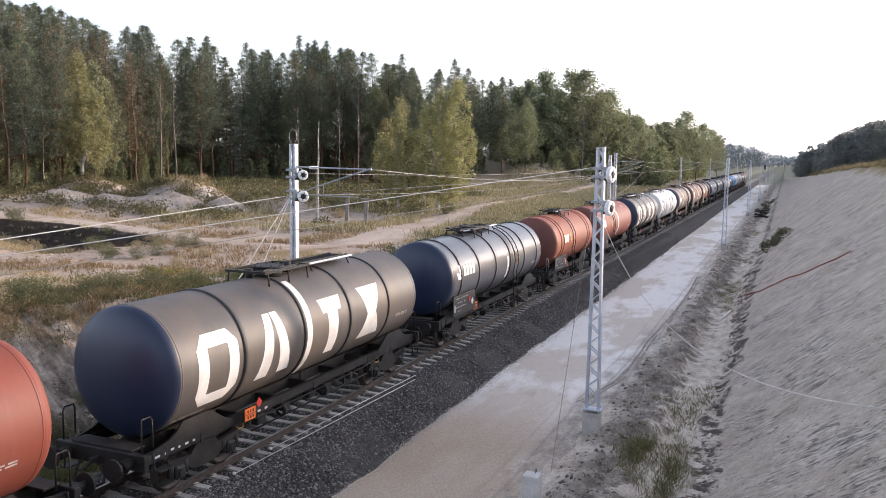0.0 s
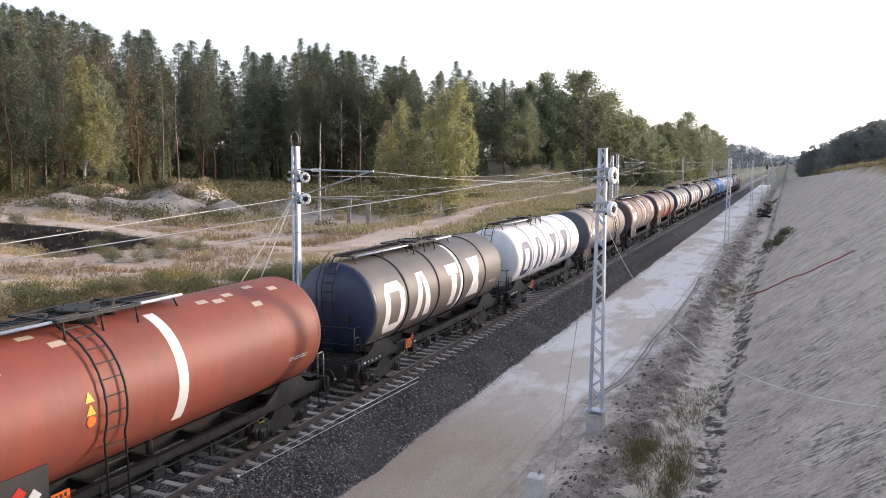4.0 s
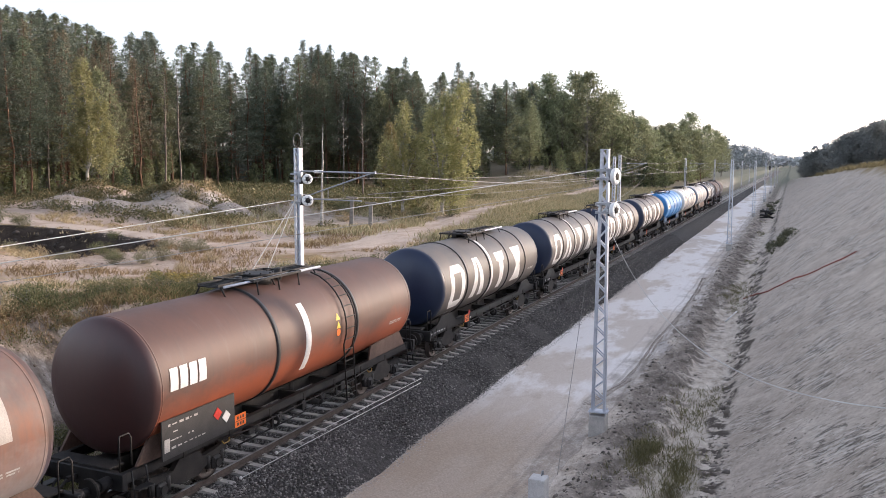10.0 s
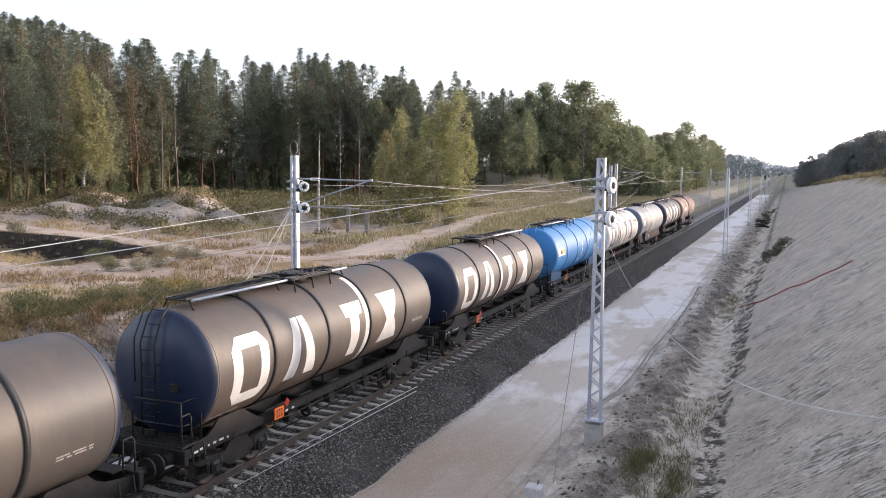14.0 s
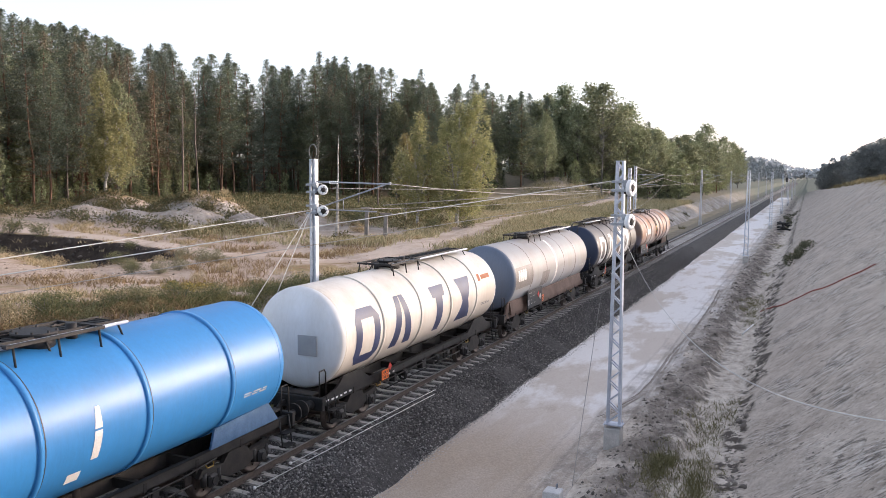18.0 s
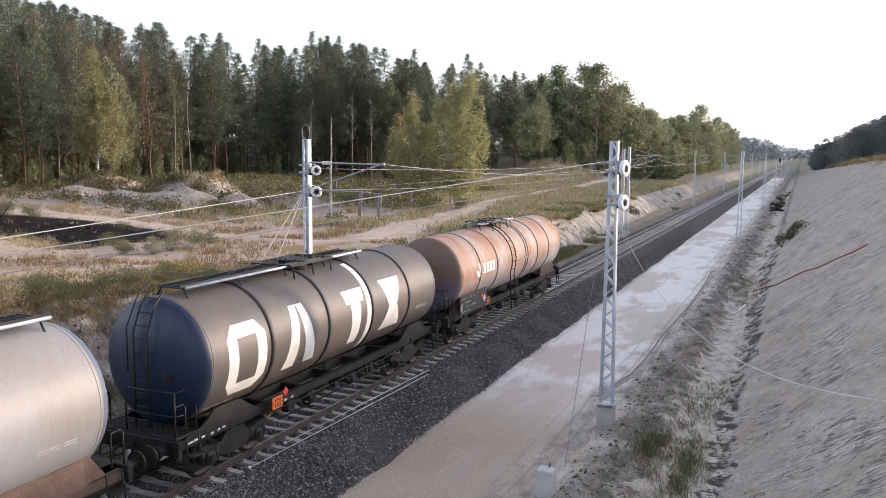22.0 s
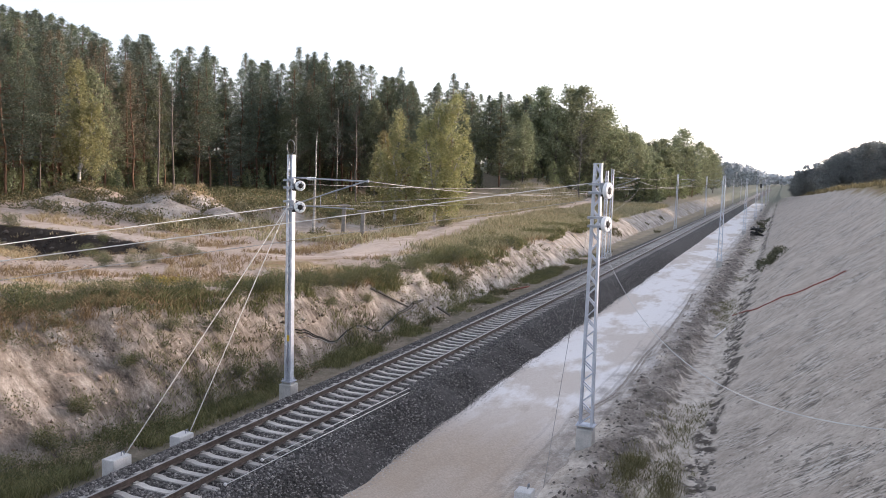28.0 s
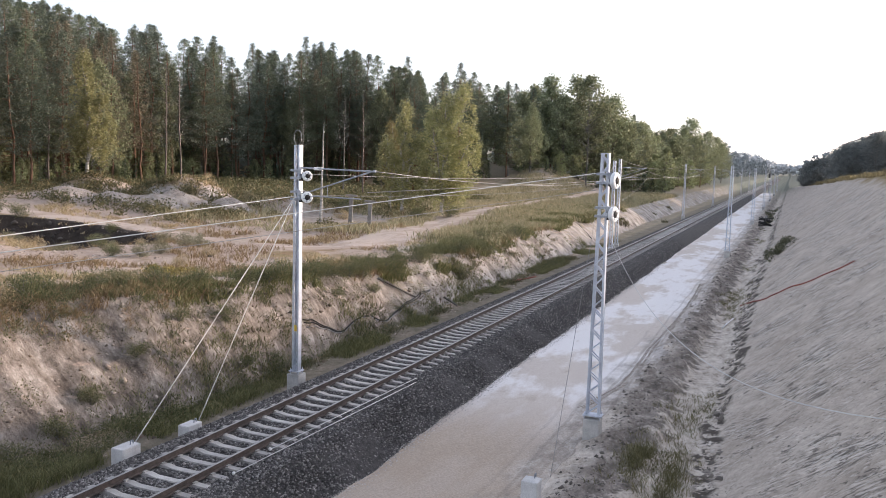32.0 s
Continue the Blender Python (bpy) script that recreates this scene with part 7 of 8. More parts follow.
def track_clear(x, y):
    """Off the dirt track and out of the bare pit."""
    pit = pit_at(x, y)
    return (pit < 0.6) & (bare_at(x, y) + 0.25 * wave(x, y, 1.5) < 0.5) & (np.min(np.hypot(x[:, None] - cx[None, ::4], y[:, None] - cy[None, ::4]), 1) > np.interp(x, [-40, -20], [1.6, 2.3]))


def stuff(name, me, label, category):
    return solid(name, me, None, label, category, kind="stuff")


rng = np.random.RandomState(21)
# dry meadow on the plateau
n = 15000
y = 12 + 130 * rng.rand(n) ** 1.35
x = brow_at(y) - 0.2 - (2 + 0.75 * y) * rng.rand(n)
ok = track_clear(x, y) & ((wave(x, y, 7) + 0.5 * wave(x, y, 2)) > 0.16)
x, y = x[ok], y[ok]
d = np.hypot(x - 13, y)
v, f = blades(rng, on_ground(x, y), 9, np.clip(0.16 + 0.0035 * d, 0, 0.55) * (1 + 0.5 * wave(x, y, 4)), 0.008 + 0.00035 * d, 0.18, 0.4)
stuff("dry_grass", raw_mesh("dry_grass", v, f, STRAW), "dry straw-coloured grass on the sandy meadow", "grass")
# green grass along the brow and in drifts
n = 9000
y = 11 + 110 * rng.rand(n) ** 1.3
x = brow_at(y) + 0.7 - np.abs(rng.normal(size=n)) * np.interp(y, [11, 24, 34, 120], [1.9, 2.4, 1.5, 3.0])
ok = track_clear(x, y) & (wave(x, y, 3.2) > np.interp(y, [22, 32], [-0.45, -0.05]))
x, y = x[ok], y[ok]
d = np.hypot(x - 13, y)
v, f = blades(rng, on_ground(x, y), 10, (0.30 + 0.003 * d) * (1 + 0.5 * wave(x, y, 2.5)), 0.009 + 0.00035 * d, 0.16, 0.4)
stuff("green_grass", raw_mesh("green_grass", v, f, GREEN), "green grass and weeds along the brow of the cut bank", "grass")
# taller green meadow by the far bend
n = 9500
y = rng.uniform(58, 190, n)
x = brow_at(y) - 0.3 - 34 * rng.rand(n) ** 1.6
ok = track_clear(x, y)
x, y = x[ok], y[ok]
v, f = blades(rng, on_ground(x, y), 9, 0.7 + 0.3 * wave(x, y, 6), 0.045, 0.5, 0.3)
stuff("meadow_grass", raw_mesh("meadow_grass", v, f, island_material("meadow_blades", ((0.0, (0.19, 0.175, 0.09)), (0.5, (0.35, 0.31, 0.18)), (1.0, (0.52, 0.455, 0.29))), 0.85, back=0.3)), "tall yellow-green meadow grass beside the line", "grass")
# dark clods and withered tufts in the pit
n = 2600
x, y = rng.uniform(-56, -27, n), rng.uniform(40, 52, n)
ok = (pit_at(x, y) > 0.5) | (pit_at(x, y - 0.7) > 0.3)
x, y = x[ok], y[ok]
stuff("peat_clods", stone_mesh("peat_clods", on_ground(x, y), np.clip(rng.gamma(1.8, 0.06, len(x)), 0.04, 0.4), island_material("dark_pit_lumps", ((0.0, (0.03, 0.024, 0.02)), (0.7, (0.075, 0.06, 0.05)), (1.0, (0.17, 0.14, 0.115)))), rng), "dark clods in the pit", "clods")
n = 260
x, y = rng.uniform(-47, -27, n), rng.uniform(38, 46.5, n)
v, f = blades(rng, on_ground(x, y), 10, 0.35 + 0.3 * rng.rand(n), 0.025, 0.22, 0.5)
stuff("pit_tufts", raw_mesh("pit_tufts", v, f, STRAW), "withered tufts on the dark soil of the pit", "grass")
# foot of the bank
n = 9000
y = 10 + 75 * rng.rand(n) ** 1.2
x = -3.5 - np.abs(rng.normal(size=n)) * 1.1 - 0.01 * y
ok = wave(x, y, 2.6) + np.where(y < 26, 0.2, -0.25) > -0.1
x, y = x[ok], y[ok]
v, f = blades(rng, on_ground(x, y), 9, 0.34 * (1 + 0.6 * wave(x, y, 1.8)), 0.012, 0.14, 0.4)
stuff("ditch_grass", raw_mesh("ditch_grass", v, f, GREEN), "green grass in the ditch at the foot of the bank", "grass")
# scrub over the lower and farther part of the bank's face
n = 6500
y = 12 + 150 * rng.rand(n) ** 1.2
x = brow_at(y) + 0.2 + (-4.6 - brow_at(y)) * rng.rand(n)
ok = wave(x, y, 2.8) + np.interp(y, [12, 17, 20, 26, 29, 42, 60, 75, 150], [0.3, -0.35, -0.5, 0.1, 0.0, -0.3, -0.3, -0.75, -0.7]) > 0.08
x, y = x[ok], y[ok]
d = np.hypot(x - 13, y)
v, f = blades(rng, on_ground(x, y), 9, 0.22 + 0.003 * d, 0.006 + 0.0003 * d, 0.18, 0.6)
stuff("bank_scrub", raw_mesh("bank_scrub", v, f, island_material("scrub_blades", ((0.0, (0.075, 0.07, 0.04)), (0.5, (0.14, 0.13, 0.065)), (1.0, (0.26, 0.22, 0.13))), 0.85, back=0.2)), "grey-green scrub on the face of the cut bank", "scrub")
# russet weeds in patches
n = 5200
y = 13 + 75 * rng.rand(n) ** 1.3
x = brow_at(y) + 0.4 - (1.5 + 0.5 * y) * rng.rand(n) ** 1.4
ok = track_clear(x, y) & (wave(x + 40, y, 5) > 0.12)
x, y = x[ok], y[ok]
d = np.hypot(x - 13, y)
v, f = blades(rng, on_ground(x, y), 9, 0.28 + 0.003 * d, 0.008 + 0.0003 * d, 0.2, 0.5)
stuff("russet_weeds", raw_mesh("russet_weeds", v, f, RUSSET), "russet withered weeds on the meadow", "weeds")
# leafy weeds on brow, face and foot
cs, rs = [], []
for i in range(1250):
    y = 11 + 62 * rng.rand() ** 1.6
    k = rng.rand()
    b = brow_at(y)
    if 0.5 <= k < 0.62 and (29 < y < 60 or 16.5 < y < 21):
        k = 0.3
    x = b + rng.normal() * 0.7 - 0.4 if k < 0.5 else (rng.uniform(b + 0.6, -5.2) if k < 0.62 else -4.4 - abs(rng.normal()) * 0.9)
    s = rng.uniform(0.16, 0.42) * (1.15 if k > 0.6 else 1.25)
    cs.append((x, y, height(x, y) + s * 0.45))
    rs.append((s, s, s * 0.8))
v, f = leaf_cloud(rng, cs, rs, 140, 0.07, 1.2, -0.5, 3.2)
stuff("leafy_weeds", raw_mesh("leafy_weeds", v, f, WEED), "dark leafy weeds on the brow and foot of the bank", "weeds")
# weeds before the wood and around the heaps
cs, rs = [], []
for i in range(520):
    k = rng.rand()
    x, y = (-74 + 48 * k, rng.uniform(70, 96) - 10 * abs(k - 0.5)) if i % 3 else (rng.uniform(-70, -36), rng.uniform(56, 74))
    if bare_at(x, y) + 0.2 * rng.rand() > 0.45:
        continue
    s = rng.uniform(0.5, 1.2)
    cs.append((x, y, height(x, y) + s * 0.35))
    rs.append((s * 1.3, s * 1.3, s * 0.7))
v, f = leaf_cloud(rng, cs, rs, 110, 0.26, 0.9, -0.3, 2.2)
stuff("tall_weeds", raw_mesh("tall_weeds", v, f, island_material("tall_weed_leaves", ((0.0, (0.08, 0.08, 0.04)), (0.5, (0.14, 0.13, 0.06)), (1.0, (0.25, 0.2, 0.10))), 0.85, back=0.25)), "tall olive and brown weeds before the wood", "weeds")
cs, rs = [], []
for i in range(900):
    x, y = rng.uniform(-78, -34), rng.uniform(86, 134)
    s = rng.uniform(0.5, 1.3)
    cs.append((x, y, height(x, y) + s * 0.3))
    rs.append((s * 1.5, s * 1.3, s * 0.7))
v, f = leaf_cloud(rng, cs, rs, 70, 0.34, 0.9, -0.3, 2.0)
stuff("edge_weeds", raw_mesh("edge_weeds", v, f, island_material("edge_weed_leaves", ((0.0, (0.085, 0.09, 0.042)), (0.5, (0.155, 0.15, 0.07)), (1.0, (0.27, 0.23, 0.12))), 0.85, back=0.25)), "olive weeds and low scrub along the wood's edge", "weeds")
# russet and yellow clumps on the near brow
cs, rs = [], []
for i in range(90):
    y = rng.uniform(13.5, 24)
    x = brow_at(y) + rng.normal() * 0.7
    s = rng.uniform(0.18, 0.4)
    cs.append((x, y, height(x, y) + s * 0.4))
    rs.append((s, s, s))
v, f = leaf_cloud(rng, cs, rs, 90, 0.10, 1.0, -0.7, 4.0)
stuff("withered_weeds", raw_mesh("withered_weeds", v, f, RUSSET), "withered russet weeds hanging over the bank", "weeds")
cs = [(-12.6 + rng.normal() * 0.8, 28.6 + rng.normal() * 0.35, 0) for i in range(16)]
cs = [(a, b, height(a, b) + 0.2) for a, b, _ in cs]
v, f = leaf_cloud(rng, cs, [(0.3, 0.3, 0.2)] * len(cs), 70, 0.1, 0.6, -0.2, 1.6)
stuff("yellow_flowers", raw_mesh("yellow_flowers", v, f, YELLOW_FLOWER), "patch of yellow flowering weeds", "flowers")
# tufts on the slope's crest, gully and spoil strip
n = 2600
y = 40 + 190 * rng.rand(n)
x = np.interp(y, [0, 95, 155, 240], [22.5, 22, 19.8, 17.2]) + np.abs(rng.normal(size=n)) * 2.5
v, f = blades(rng, on_ground(x, y), 8, 0.6 + 0.4 * rng.rand(n), 0.04, 0.3, 0.35)
stuff("crest_grass", raw_mesh("crest_grass", v, f, island_material("crest_blades", ((0.0, (0.12, 0.10, 0.05)), (0.5, (0.20, 0.165, 0.085)), (1.0, (0.34, 0.28, 0.15))), 0.85, back=0.3)), "yellow dry grass on the crest of the sand slope", "grass")
n = 1500
y = 17 + 110 * rng.rand(n) ** 1.3
x = np.interp(y, [17, 24, 40, 70, 130], [10.4, 10.5, 10.3, 10.0, 9.8]) + rng.normal(size=n) * 0.55
ok = (wave(x, y, 2.4) > 0.35) | ((y < 26) & ((np.abs(x - 9.7) < 0.4) | (np.abs(x - 10.7) < 0.3)) & (wave(x, y, 1.2) > -0.4))
x, y = x[ok], y[ok]
gx_, gy_ = np.r_[9.6 + 0.2 * rng.normal(size=170), 10.6 + 0.16 * rng.normal(size=110)], np.r_[23.4 + 0.9 * rng.normal(size=170), 22.2 + 1.2 * rng.normal(size=110)]
x, y = np.r_[x, gx_], np.r_[y, gy_]
v, f = blades(rng, on_ground(x, y), 12, 0.18 + 0.16 * rng.rand(len(x)), 0.008, 0.12, 0.5)
stuff("gully_grass", raw_mesh("gully_grass", v, f, island_material("gully_blades", ((0.0, (0.09, 0.085, 0.035)), (0.5, (0.17, 0.155, 0.065)), (1.0, (0.26, 0.23, 0.12))), 0.85, back=0.2)), "thin olive grass on the spoil strip", "grass")
cs, rs = [], []
for x, y, k in ((12.6, 76, 12), (12.2, 80, 12), (13.2, 84, 8), (9.9, 146, 10), (10.3, 158, 12), (9.6, 170, 12), (10.5, 185, 10)):
    for i in range(k):
        a, b = x + rng.normal() * 0.5, y + rng.normal() * 1.6
        s = rng.uniform(0.3, 0.6)
        cs.append((a, b, height(a, b) + s * 0.5))
        rs.append((s, s, s))
v, f = leaf_cloud(rng, cs, rs, 60, 0.2, 0.9, -0.2, 2.4)
stuff("slope_weeds", raw_mesh("slope_weeds", v, f, island_material("slope_weed_leaves", ((0.0, (0.05, 0.055, 0.032)), (0.6, (0.10, 0.105, 0.06)), (1.0, (0.2, 0.18, 0.11))), 0.85, back=0.2)), "dark green weeds on the lower slope and ditch", "weeds")
# dark lumps along the slope's foot and tufts in the gully
n = 1500
y = 18 + 70 * rng.rand(n) ** 1.3
x = np.interp(y, [18, 25, 34, 42, 75], [11.55, 11.6, 11.4, 11.2, 10.8]) + rng.normal(size=n) * 0.13 + 0.25 * wave(0 * y, y, 1.6)
ok = wave(x, y, 1.5) > -0.1
x, y = x[ok], y[ok]
stuff("gully_clods", stone_mesh("gully_clods", on_ground(x, y), np.clip(rng.gamma(2.2, 0.03, len(x)), 0.02, 0.2), CLOD, rng), "dark clods along the foot of the slope", "clods")
# clods on the spoil strip and slope, gravel spilled at the road's edge, lumps on the cut bank
n = 20000
y = 15 + 75 * rng.rand(n) ** 1.4
x = 8.05 + 1.55 * rng.rand(n) + 0.16 * rng.normal(size=n)
stuff("spoil_clods", stone_mesh("spoil_clods", on_ground(x, y), np.clip(rng.gamma(1.6, 0.016, n), 0.01, 0.12), CLOD, rng), "clods of earth and stones on the spoil strip", "clods")
n = 24000
m = rng.randint(0, 900, n)
y0, x0, k0 = 12 + 75 * rng.rand(900) ** 1.3, 11.6 + 9.5 * rng.rand(900) ** 1.1, rng.gamma(1.5, 0.5, 900)
k = rng.normal(size=n) * k0[m] * 0.55
x, y = x0[m] + k + rng.normal(size=n) * 0.05, y0[m] - 0.2 * k + rng.normal(size=n) * 0.05
stuff("slope_clods", stone_mesh("slope_clods", on_ground(x, y), np.clip(rng.gamma(2.0, 0.009, n), 0.008, 0.05), island_material("slope_lumps", ((0.0, (0.09, 0.078, 0.066)), (0.6, (0.19, 0.167, 0.144)), (1.0, (0.42, 0.375, 0.33)))), rng), "small sand clods on the raked slope", "clods")
n = 5000
y = 12 + 60 * rng.rand(n) ** 1.3
x = brow_at(y) + 0.4 + (-4.3 - brow_at(y)) * rng.rand(n)
stuff("bank_rubble", stone_mesh("bank_rubble", on_ground(x, y), np.clip(rng.gamma(1.8, 0.025, n), 0.012, 0.2), island_material("bank_lumps", ((0.0, (0.07, 0.055, 0.042)), (0.5, (0.24, 0.18, 0.135)), (1.0, (0.5, 0.43, 0.36)))), rng), "crumbled soil and roots on the cut bank", "rubble")
n = 5200
y = 14 + 60 * rng.rand(n) ** 1.4
x = 3.0 + np.abs(rng.normal(size=n)) * 0.22
stuff("road_edge_gravel", stone_mesh("road_edge_gravel", on_ground(x, y) + np.array([0, 0, 0.05]), rng.uniform(0.01, 0.032, n), island_material("dusty_gravel", ((0.0, (0.30, 0.27, 0.24)), (1.0, (0.62, 0.58, 0.53)))), rng), "pale gravel spilled along the road's edge", "gravel")
n = 9000
y = 18 + 50 * rng.rand(n) ** 1.2
x = brow_at(y) - 1.5 - (3 + 0.55 * y) * rng.rand(n)
ok = wave(x, y, 5) + 0.4 * wave(x, y, 1.1) > -0.15
x, y = x[ok], y[ok]
stuff("meadow_rubble", stone_mesh("meadow_rubble", on_ground(x, y) + np.array([0, 0, 0.03]), np.clip(rng.gamma(1.6, 0.024, len(x)), 0.015, 0.16), island_material("meadow_lumps", ((0.0, (0.16, 0.12, 0.09)), (0.5, (0.36, 0.285, 0.225)), (1.0, (0.58, 0.49, 0.41)))), rng), "sandy lumps and stones strewn over the meadow", "stones")
n = 2600
a = rng.rand(n) * 6.283
k = rng.randint(0, 5, n)
hx, hy = np.array([-55, -51, -45.5, -47, -42])[k], np.array([63, 62, 62.5, 69, 71])[k]
x, y = hx + rng.normal(size=n) * 1.7, hy + rng.normal(size=n) * 1.7
stuff("heap_stones", stone_mesh("heap_stones", on_ground(x, y), rng.uniform(0.03, 0.12, n), island_material("heap_stone", ((0.0, (0.26, 0.225, 0.2)), (1.0, (0.56, 0.5, 0.45)))), rng), "pale stones on the spoil heaps", "stones")

# single bushes
BUSH = []
for s in range(3):
    r2 = np.random.RandomState(60 + s)
    bm = bmesh.new()
    cc, rr = [], []
    for i in range(15):
        a, e = r2.rand() * 6.28, r2.uniform(0.1, 0.55)
        end = (math.cos(a) * e, math.sin(a) * e, r2.uniform(0.12, 0.8))
        limb(bm, (0, 0, -0.1), end, 0.018, 0.006, r2, 2, 0.06, 4)
        cc.append(end)
        rr.append((0.3, 0.3, 0.26))
    v, f = leaf_cloud(r2, cc, rr, 150, 0.075, 1.1, -0.7, 3.6)
    BUSH.append((mesh_of(bm, "branchwork", BARK_GREY), raw_mesh("foliage", v, f, (WEED, island_material("olive_leaves", ((0.0, (0.13, 0.125, 0.075)), (1.0, (0.31, 0.285, 0.17))), 0.8, back=0.2), STRAW)[s])))
bush_rng = random.Random(6)
for x, y, s, k in ((-32.0, 43.6, 1.5, 1), (-30.2, 43.2, 1.6, 1), (-28.0, 43.6, 1.4, 2), (-26.4, 44.0, 1.3, 1), (-34.2, 42.6, 1.4, 1), (-37.0, 42.2, 1.5, 2), (-39.8, 42.0, 1.4, 1), (-29.4, 41.6, 1.1, 2), (-33.0, 40.8, 1.2, 1), (-42.5, 41.6, 1.3, 0), (-47.5, 46.8, 2.0, 0), (-45.5, 48.0, 1.6, 0), (-36.0, 48.6, 1.0, 0), (-8.9, 13.6, 1.2, 2), (-8.4, 14.6, 1.1, 0), (-9.0, 15.6, 1.2, 2), (-8.0, 13.2, 0.9, 0), (-7.4, 14.2, 0.8, 0), (-7.9, 28.2, 1.2, 0), (-7.6, 29.4, 1.0, 0), (-7.7, 31.2, 1.3, 0), (-7.3, 32.6, 1.1, 0), (-7.6, 34.4, 1.3, 0), (-7.2, 35.8, 1.1, 0), (-7.5, 38.6, 1.3, 0), (-7.0, 40.2, 1.4, 0), (-7.4, 41.8, 1.2, 0), (-6.4, 33.2, 0.7, 0), (-6.2, 36.6, 0.7, 0), (-8.6, 25.8, 1.1, 0), (-8.9, 24.0, 1.2, 0), (-9.6, 21.4, 1.2, 0), (-9.9, 19.2, 1.3, 0), (-10.2, 17.8, 1.1, 2), (-7.0, 23.0, 0.8, 0), (-6.6, 25.2, 0.8, 0), (-19.7, 34.5, 1.1, 1), (-19.9, 36.3, 1.2, 1), (-22.4, 41.3, 1.3, 1), (-21.0, 40.8, 1.2, 1), (-20.6, 33.4, 1.0, 0), (-41.3, 44.0, 1.5, 1), (-15.9, 33.3, 0.8, 2), (-25.5, 37.2, 1.2, 0), (-23.2, 36.0, 1.0, 1), (-17.5, 37.6, 0.9, 2),
                   (-6.2, 48.5, 1.5, 0), (-7.4, 51.5, 1.7, 0), (-7.0, 55, 1.6, 0), (-7.8, 46, 1.4, 0), (-8.8, 60, 1.5, 0), (-8.2, 66, 1.4, 0), (-7.1, 44, 1.2, 0), (-5.0, 26.5, 1.1, 0), (-5.2, 24.6, 0.8, 0), (-7.6, 30, 1.2, 0), (-7.8, 33, 1.1, 0), (-7.2, 37, 1.2, 0),
                   (-9.8, 17.5, 1.2, 2), (-10.4, 20, 1.2, 0), (-9.2, 22.5, 1.1, 0), (-6.3, 18.3, 0.8, 0), (-5.6, 15.0, 0.9, 0), (-5.8, 16.6, 1.0, 0), (-6.6, 20.5, 0.7, 0), (-52, 79, 2.2, 2), (-48, 82, 2.0, 1), (-44, 84, 2.0, 0), (-36, 84, 2.2, 0), (-33, 80, 1.8, 1), (-57, 80, 2.2, 0), (-30, 74, 1.5, 2), (-24, 80, 2.0, 0), (-21, 82, 1.8, 0)):
    t = thing("bush", ("dark green weedy bush on sandy ground", "olive bush with dry twigs on the meadow", "straw-coloured dry bush on the meadow")[k], "bush", Matrix.LocRotScale((x, y, height(x, y)), Euler((0, 0, bush_rng.uniform(0, 6))), (s, s, s * 0.75)), "bushes")
    part("branchwork", BUSH[k][0], None, t)
    part("foliage", BUSH[k][1], None, t)


# litter and small works
def laid(points, r, lift=0.02):
    bm = bmesh.new()
    pts = []
    for (x0, y0), (x1, y1) in zip(points, points[1:]):
        for i in range(5):
            x, y = x0 + (x1 - x0) * i / 5, y0 + (y1 - y0) * i / 5
            pts.append((x, y, height(x, y) + lift))
    pipe(bm, pts, r, 6)
    return bm


RED_HOSE = surface("red_hose", (0.20, 0.045, 0.03), (0.33, 0.10, 0.07), 2, 0.7)
solid("red_hose", laid([(10.74, 53.9), (11.8, 51.6), (13.0, 50.1), (14.1, 49.0), (14.9, 48.3), (15.7, 47.0), (16.6, 46.0)], 0.042, 0.025), RED_HOSE, "faded red hose lying on the sand slope", "hose")
solid("red_pipe", laid([(-5.5, 54.6), (-4.6, 57), (-3.95, 59)], 0.05, 0.05), RED_HOSE, "red plastic pipe lying in the ditch", "pipe")
bm = bmesh.new()
rod(bm, (10.22, 46.5, height(10.22, 46.5) + 0.05), (10.6, 49.4, height(10.6, 49.4) + 0.12), 0.045, 8)
solid("marker_stake", bm, WHITE, "white and red marker stake lying on sand", "stake")
for dx in (0, 0.12, 0.2):
    solid("ditch_cable", laid([(-5.75 - dx, 29.6), (-5.6, 30.7 + dx), (-5.35, 32.2), (-5.3, 36.4), (-5.4 - dx, 40.6), (-5.8, 43.3)], 0.028, 0.04 + dx * 0.3), STEEL_BLACK if dx else GALV_DULL, "black cable lying along the ditch", "cable")
bm = bmesh.new()
rod(bm, (-5.35, 43.9, height(-5.35, 43.9) + 0.1), (-4.5, 43.9, height(-4.5, 43.9) + 0.08), 0.06, 7)
solid("log", bm, BARK_GREY, "dark log end lying in the ditch", "log")
for x0, y0, x1, y1 in ((-7.6, 58.5, -5.9, 56.2), (-8.2, 63.5, -6.2, 61.0), (-8.6, 71.5, -6.6, 69.5), (-9.0, 92, -6.8, 89), (-9.2, 98, -7.0, 94.5), (-6.8, 38.2, -5.6, 40.4)):
    bm = bmesh.new()
    rod(bm, (x0, y0, height(x0, y0) + 0.07), (x1, y1, height(x1, y1) + 0.05), 0.06, 7, 0.045)
    solid("fallen_pole", bm, BARK_GREY, "dark fallen pole lying on the cut bank", "pole", "fallen poles")
for x0, y0, x1, y1 in ((1.13, 17.16, 1.50, 25.4), (1.32, 15.4, 1.72, 24.9)):
    bm = bmesh.new()
    rod(bm, (x0, y0, -0.13), (x1, y1, -0.13), 0.011, 6)
    t = solid("white_rod", bm, WHITE, "white rod with a round end lying on the sleeper ends", "rod")
    bm = bmesh.new()
    bmesh.ops.create_icosphere(bm, subdivisions=2, radius=0.045, matrix=Matrix.Translation((x0, y0, -0.12)))
    part("knob", bm, WHITE, t)
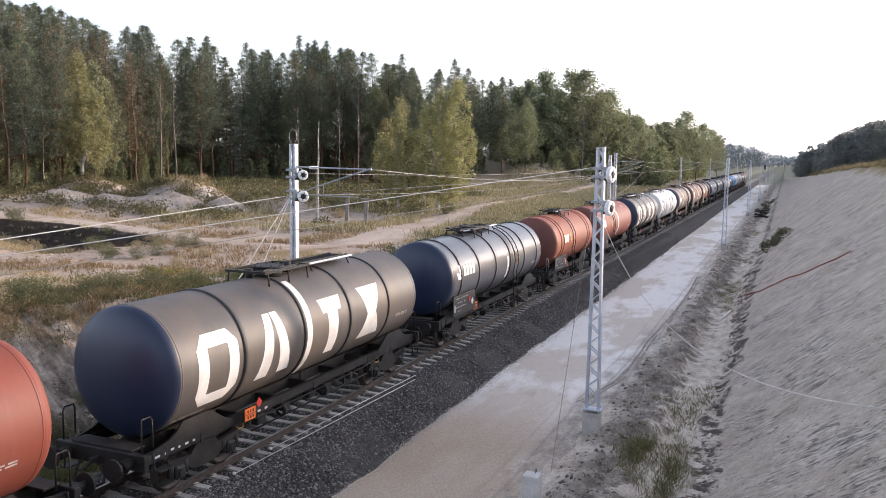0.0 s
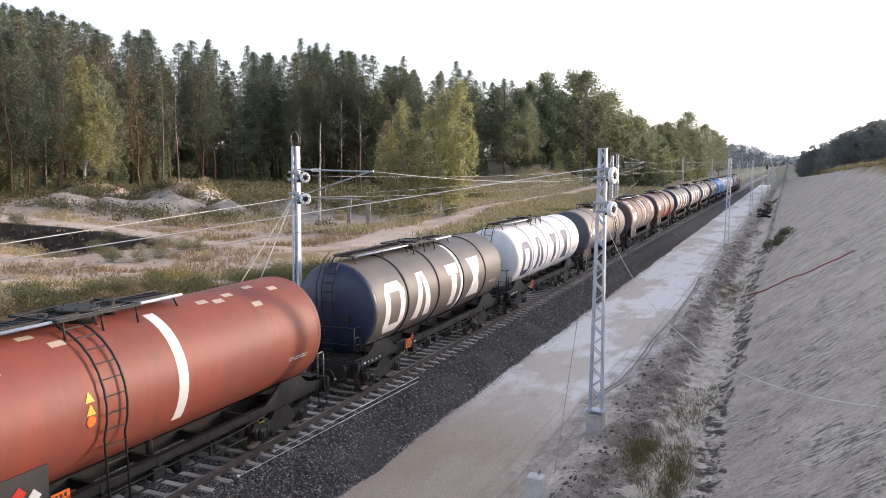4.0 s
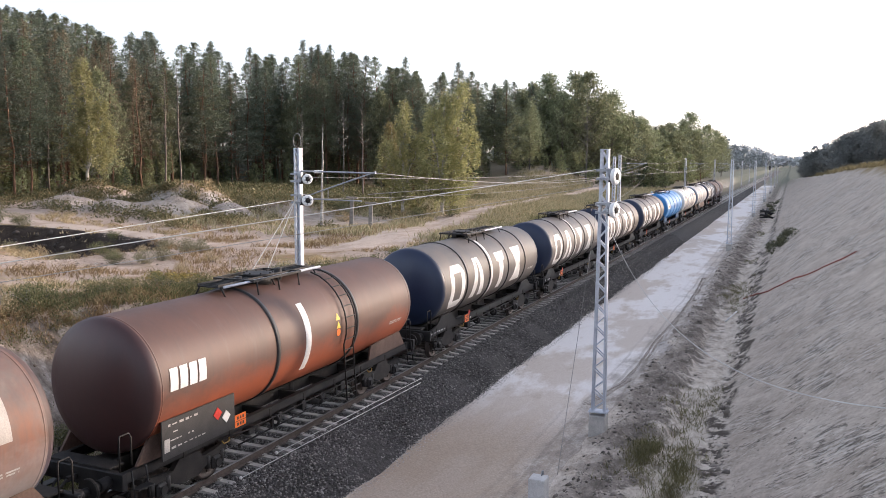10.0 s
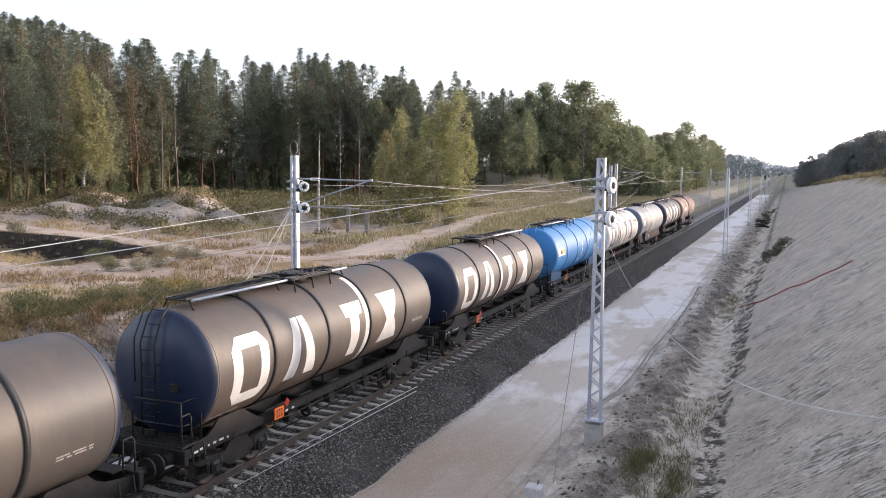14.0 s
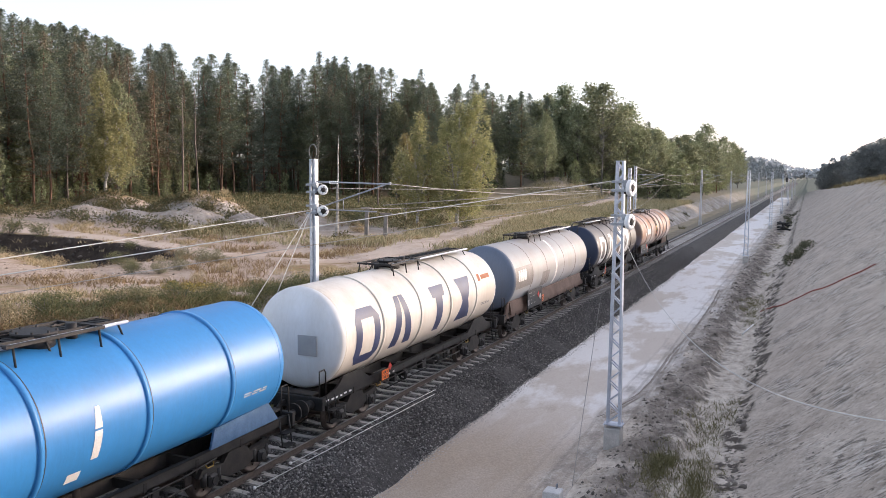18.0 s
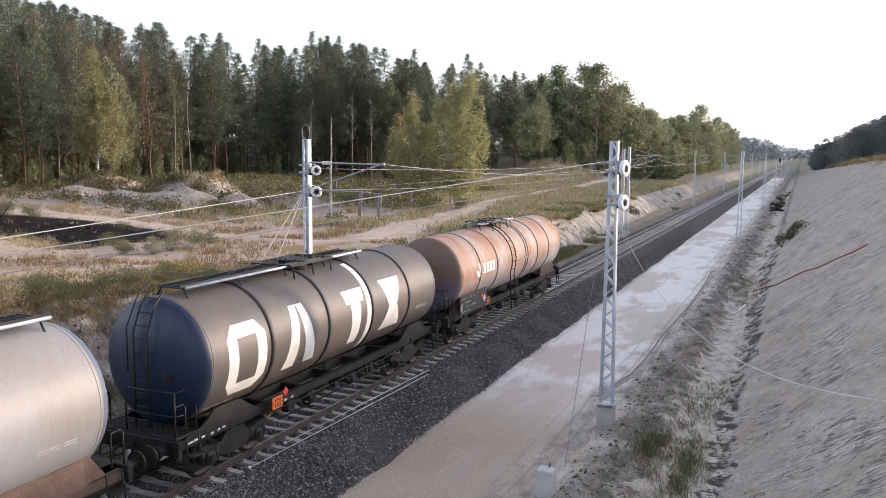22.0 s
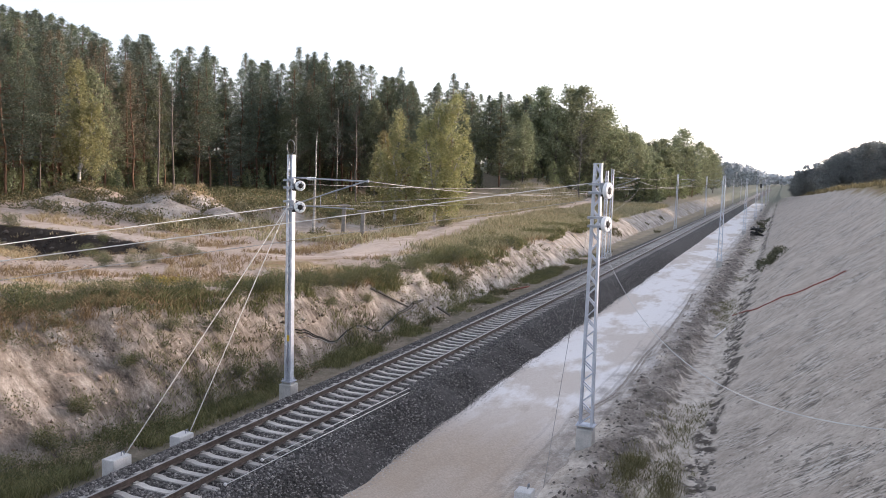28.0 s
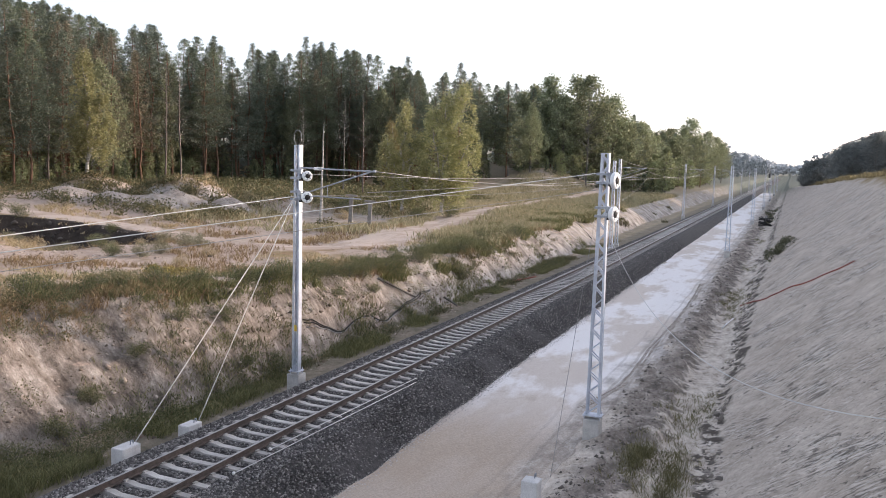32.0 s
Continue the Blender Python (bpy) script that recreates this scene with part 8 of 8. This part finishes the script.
for x, y, h in ((-26.1, 69.0, 3.0), (-22.6, 66.4, 2.5)):
    bm = bmesh.new()
    box(bm, 0, 0, h / 2 - 0.2, 0.36, 0.3, h)
    box(bm, 0, 0, h - 0.15, 1.1, 0.36, 0.2)
    bevelled(bm, 0.03)
    solid("concrete_stub", bm, DULL_CONCRETE, "weathered grey concrete stub among weeds", "concrete post", m=pose(x, y, height(x, y), 0, 2, 20))
# heap of dark scrap pipes on the spoil strip
scrap = thing("scrap_heap", "heap of dark scrap pipes beside the haul road", "scrap", pose(9.9, 134, height(9.9, 134)))
sr = random.Random(2)
for i in range(12):
    bm = bmesh.new()
    a = sr.uniform(0, 3.14)
    rod(bm, (-1.0 * math.cos(a), -1.6 * math.sin(a), 0.15 + 0.09 * i), (1.0 * math.cos(a), 1.6 * math.sin(a), 0.3 + 0.12 * i + sr.uniform(-0.2, 0.3)), 0.1, 8)
    part("scrap_pipe", bm, STEEL_BLACK, scrap)
# signal far along the line
sig = thing("signal", "distant black railway signal on a grey post", "signal", pose(5.4, 330, -1.0))
bm = bmesh.new()
rod(bm, (0, 0, 0), (0, 0, 7.5), 0.09, 8)
part("post", bm, GALV_GREY, sig)
bm = bmesh.new()
box(bm, 0, -0.1, 6.7, 0.7, 0.25, 1.6)
bevelled(bm, 0.05)
part("signal_head", bm, BOARD, sig)


# rails and sleepers (the pieces of the trackbed come last in the file)
def rail_mesh():
    bm = bmesh.new()
    pts = [(-0.075, -0.172), (0.075, -0.172), (0.075, -0.160), (0.012, -0.14), (0.010, -0.05), (0.036, -0.038), (0.036, -0.006), (0.028, 0.0), (-0.028, 0.0), (-0.036, -0.006), (-0.036, -0.038), (-0.010, -0.05), (-0.012, -0.14), (-0.075, -0.160)]
    prism(bm, pts, "y", -330, 900)
    me = mesh_of(bm, "rail", (RAIL_SIDE, RAIL_TOP))
    for p in me.polygons:
        if p.normal.z > 0.5 and p.center.z > -0.02:
            p.material_index = 1
    return me


RAIL = rail_mesh()
for x in (-0.753, 0.753):
    tagged(new("rail", RAIL), "rusty steel rail with bright worn head", "rail", kind="structure").location = (x, 0, 0)


def sleeper_mesh():
    bm = bmesh.new()
    xs = (-1.3, -1.2, -0.5, -0.3, 0.3, 0.5, 1.2, 1.3)
    top = (-0.235, -0.19, -0.172, -0.215, -0.215, -0.172, -0.19, -0.235)
    rows = [[bm.verts.new((x, s * (0.125 if lo else 0.09), -0.34 if lo else t + 0.008)) for s, lo in ((-1, 1), (-1, 0), (1, 0), (1, 1))] for x, t in zip(xs, top)]
    for a, b in zip(rows, rows[1:]):
        for i in range(3):
            bm.faces.new((a[i], a[i + 1], b[i + 1], b[i]))
    bm.faces.new(rows[0])
    bm.faces.new(rows[-1][::-1])
    for x in (-0.753, 0.753):
        for s in (-0.1, 0.1):
            box(bm, x + s, 0, -0.155, 0.07, 0.12, 0.035)
    return mesh_of(bm, "sleeper", SLEEPER)


SLEEPER = surface("sleeper_concrete", (0.33, 0.308, 0.28), (0.50, 0.472, 0.435), 2.2, 0.9, 0, 45, 0.3, vary=0.16)
SM = sleeper_mesh()
for i in range(-12, 288):
    ob = new("sleeper", SM)
    ob.parent = ballast
    ob.location = (random.uniform(-0.015, 0.015), 13.4 + 0.6 * i + random.uniform(-0.012, 0.012), random.uniform(-0.004, 0.004))
    ob.rotation_euler = (0, 0, radians(random.uniform(-0.5, 0.5)))
bm = bmesh.new()
for i in list(range(-80, -12)) + list(range(288, 900)):
    box(bm, 0, 13.4 + 0.6 * i, -0.26, 2.6, 0.24, 0.16)
far = new("far_sleepers", mesh_of(bm, "far_sleepers", SLEEPER))
far.parent = ballast
tagged(far, kind="stuff")


motions()
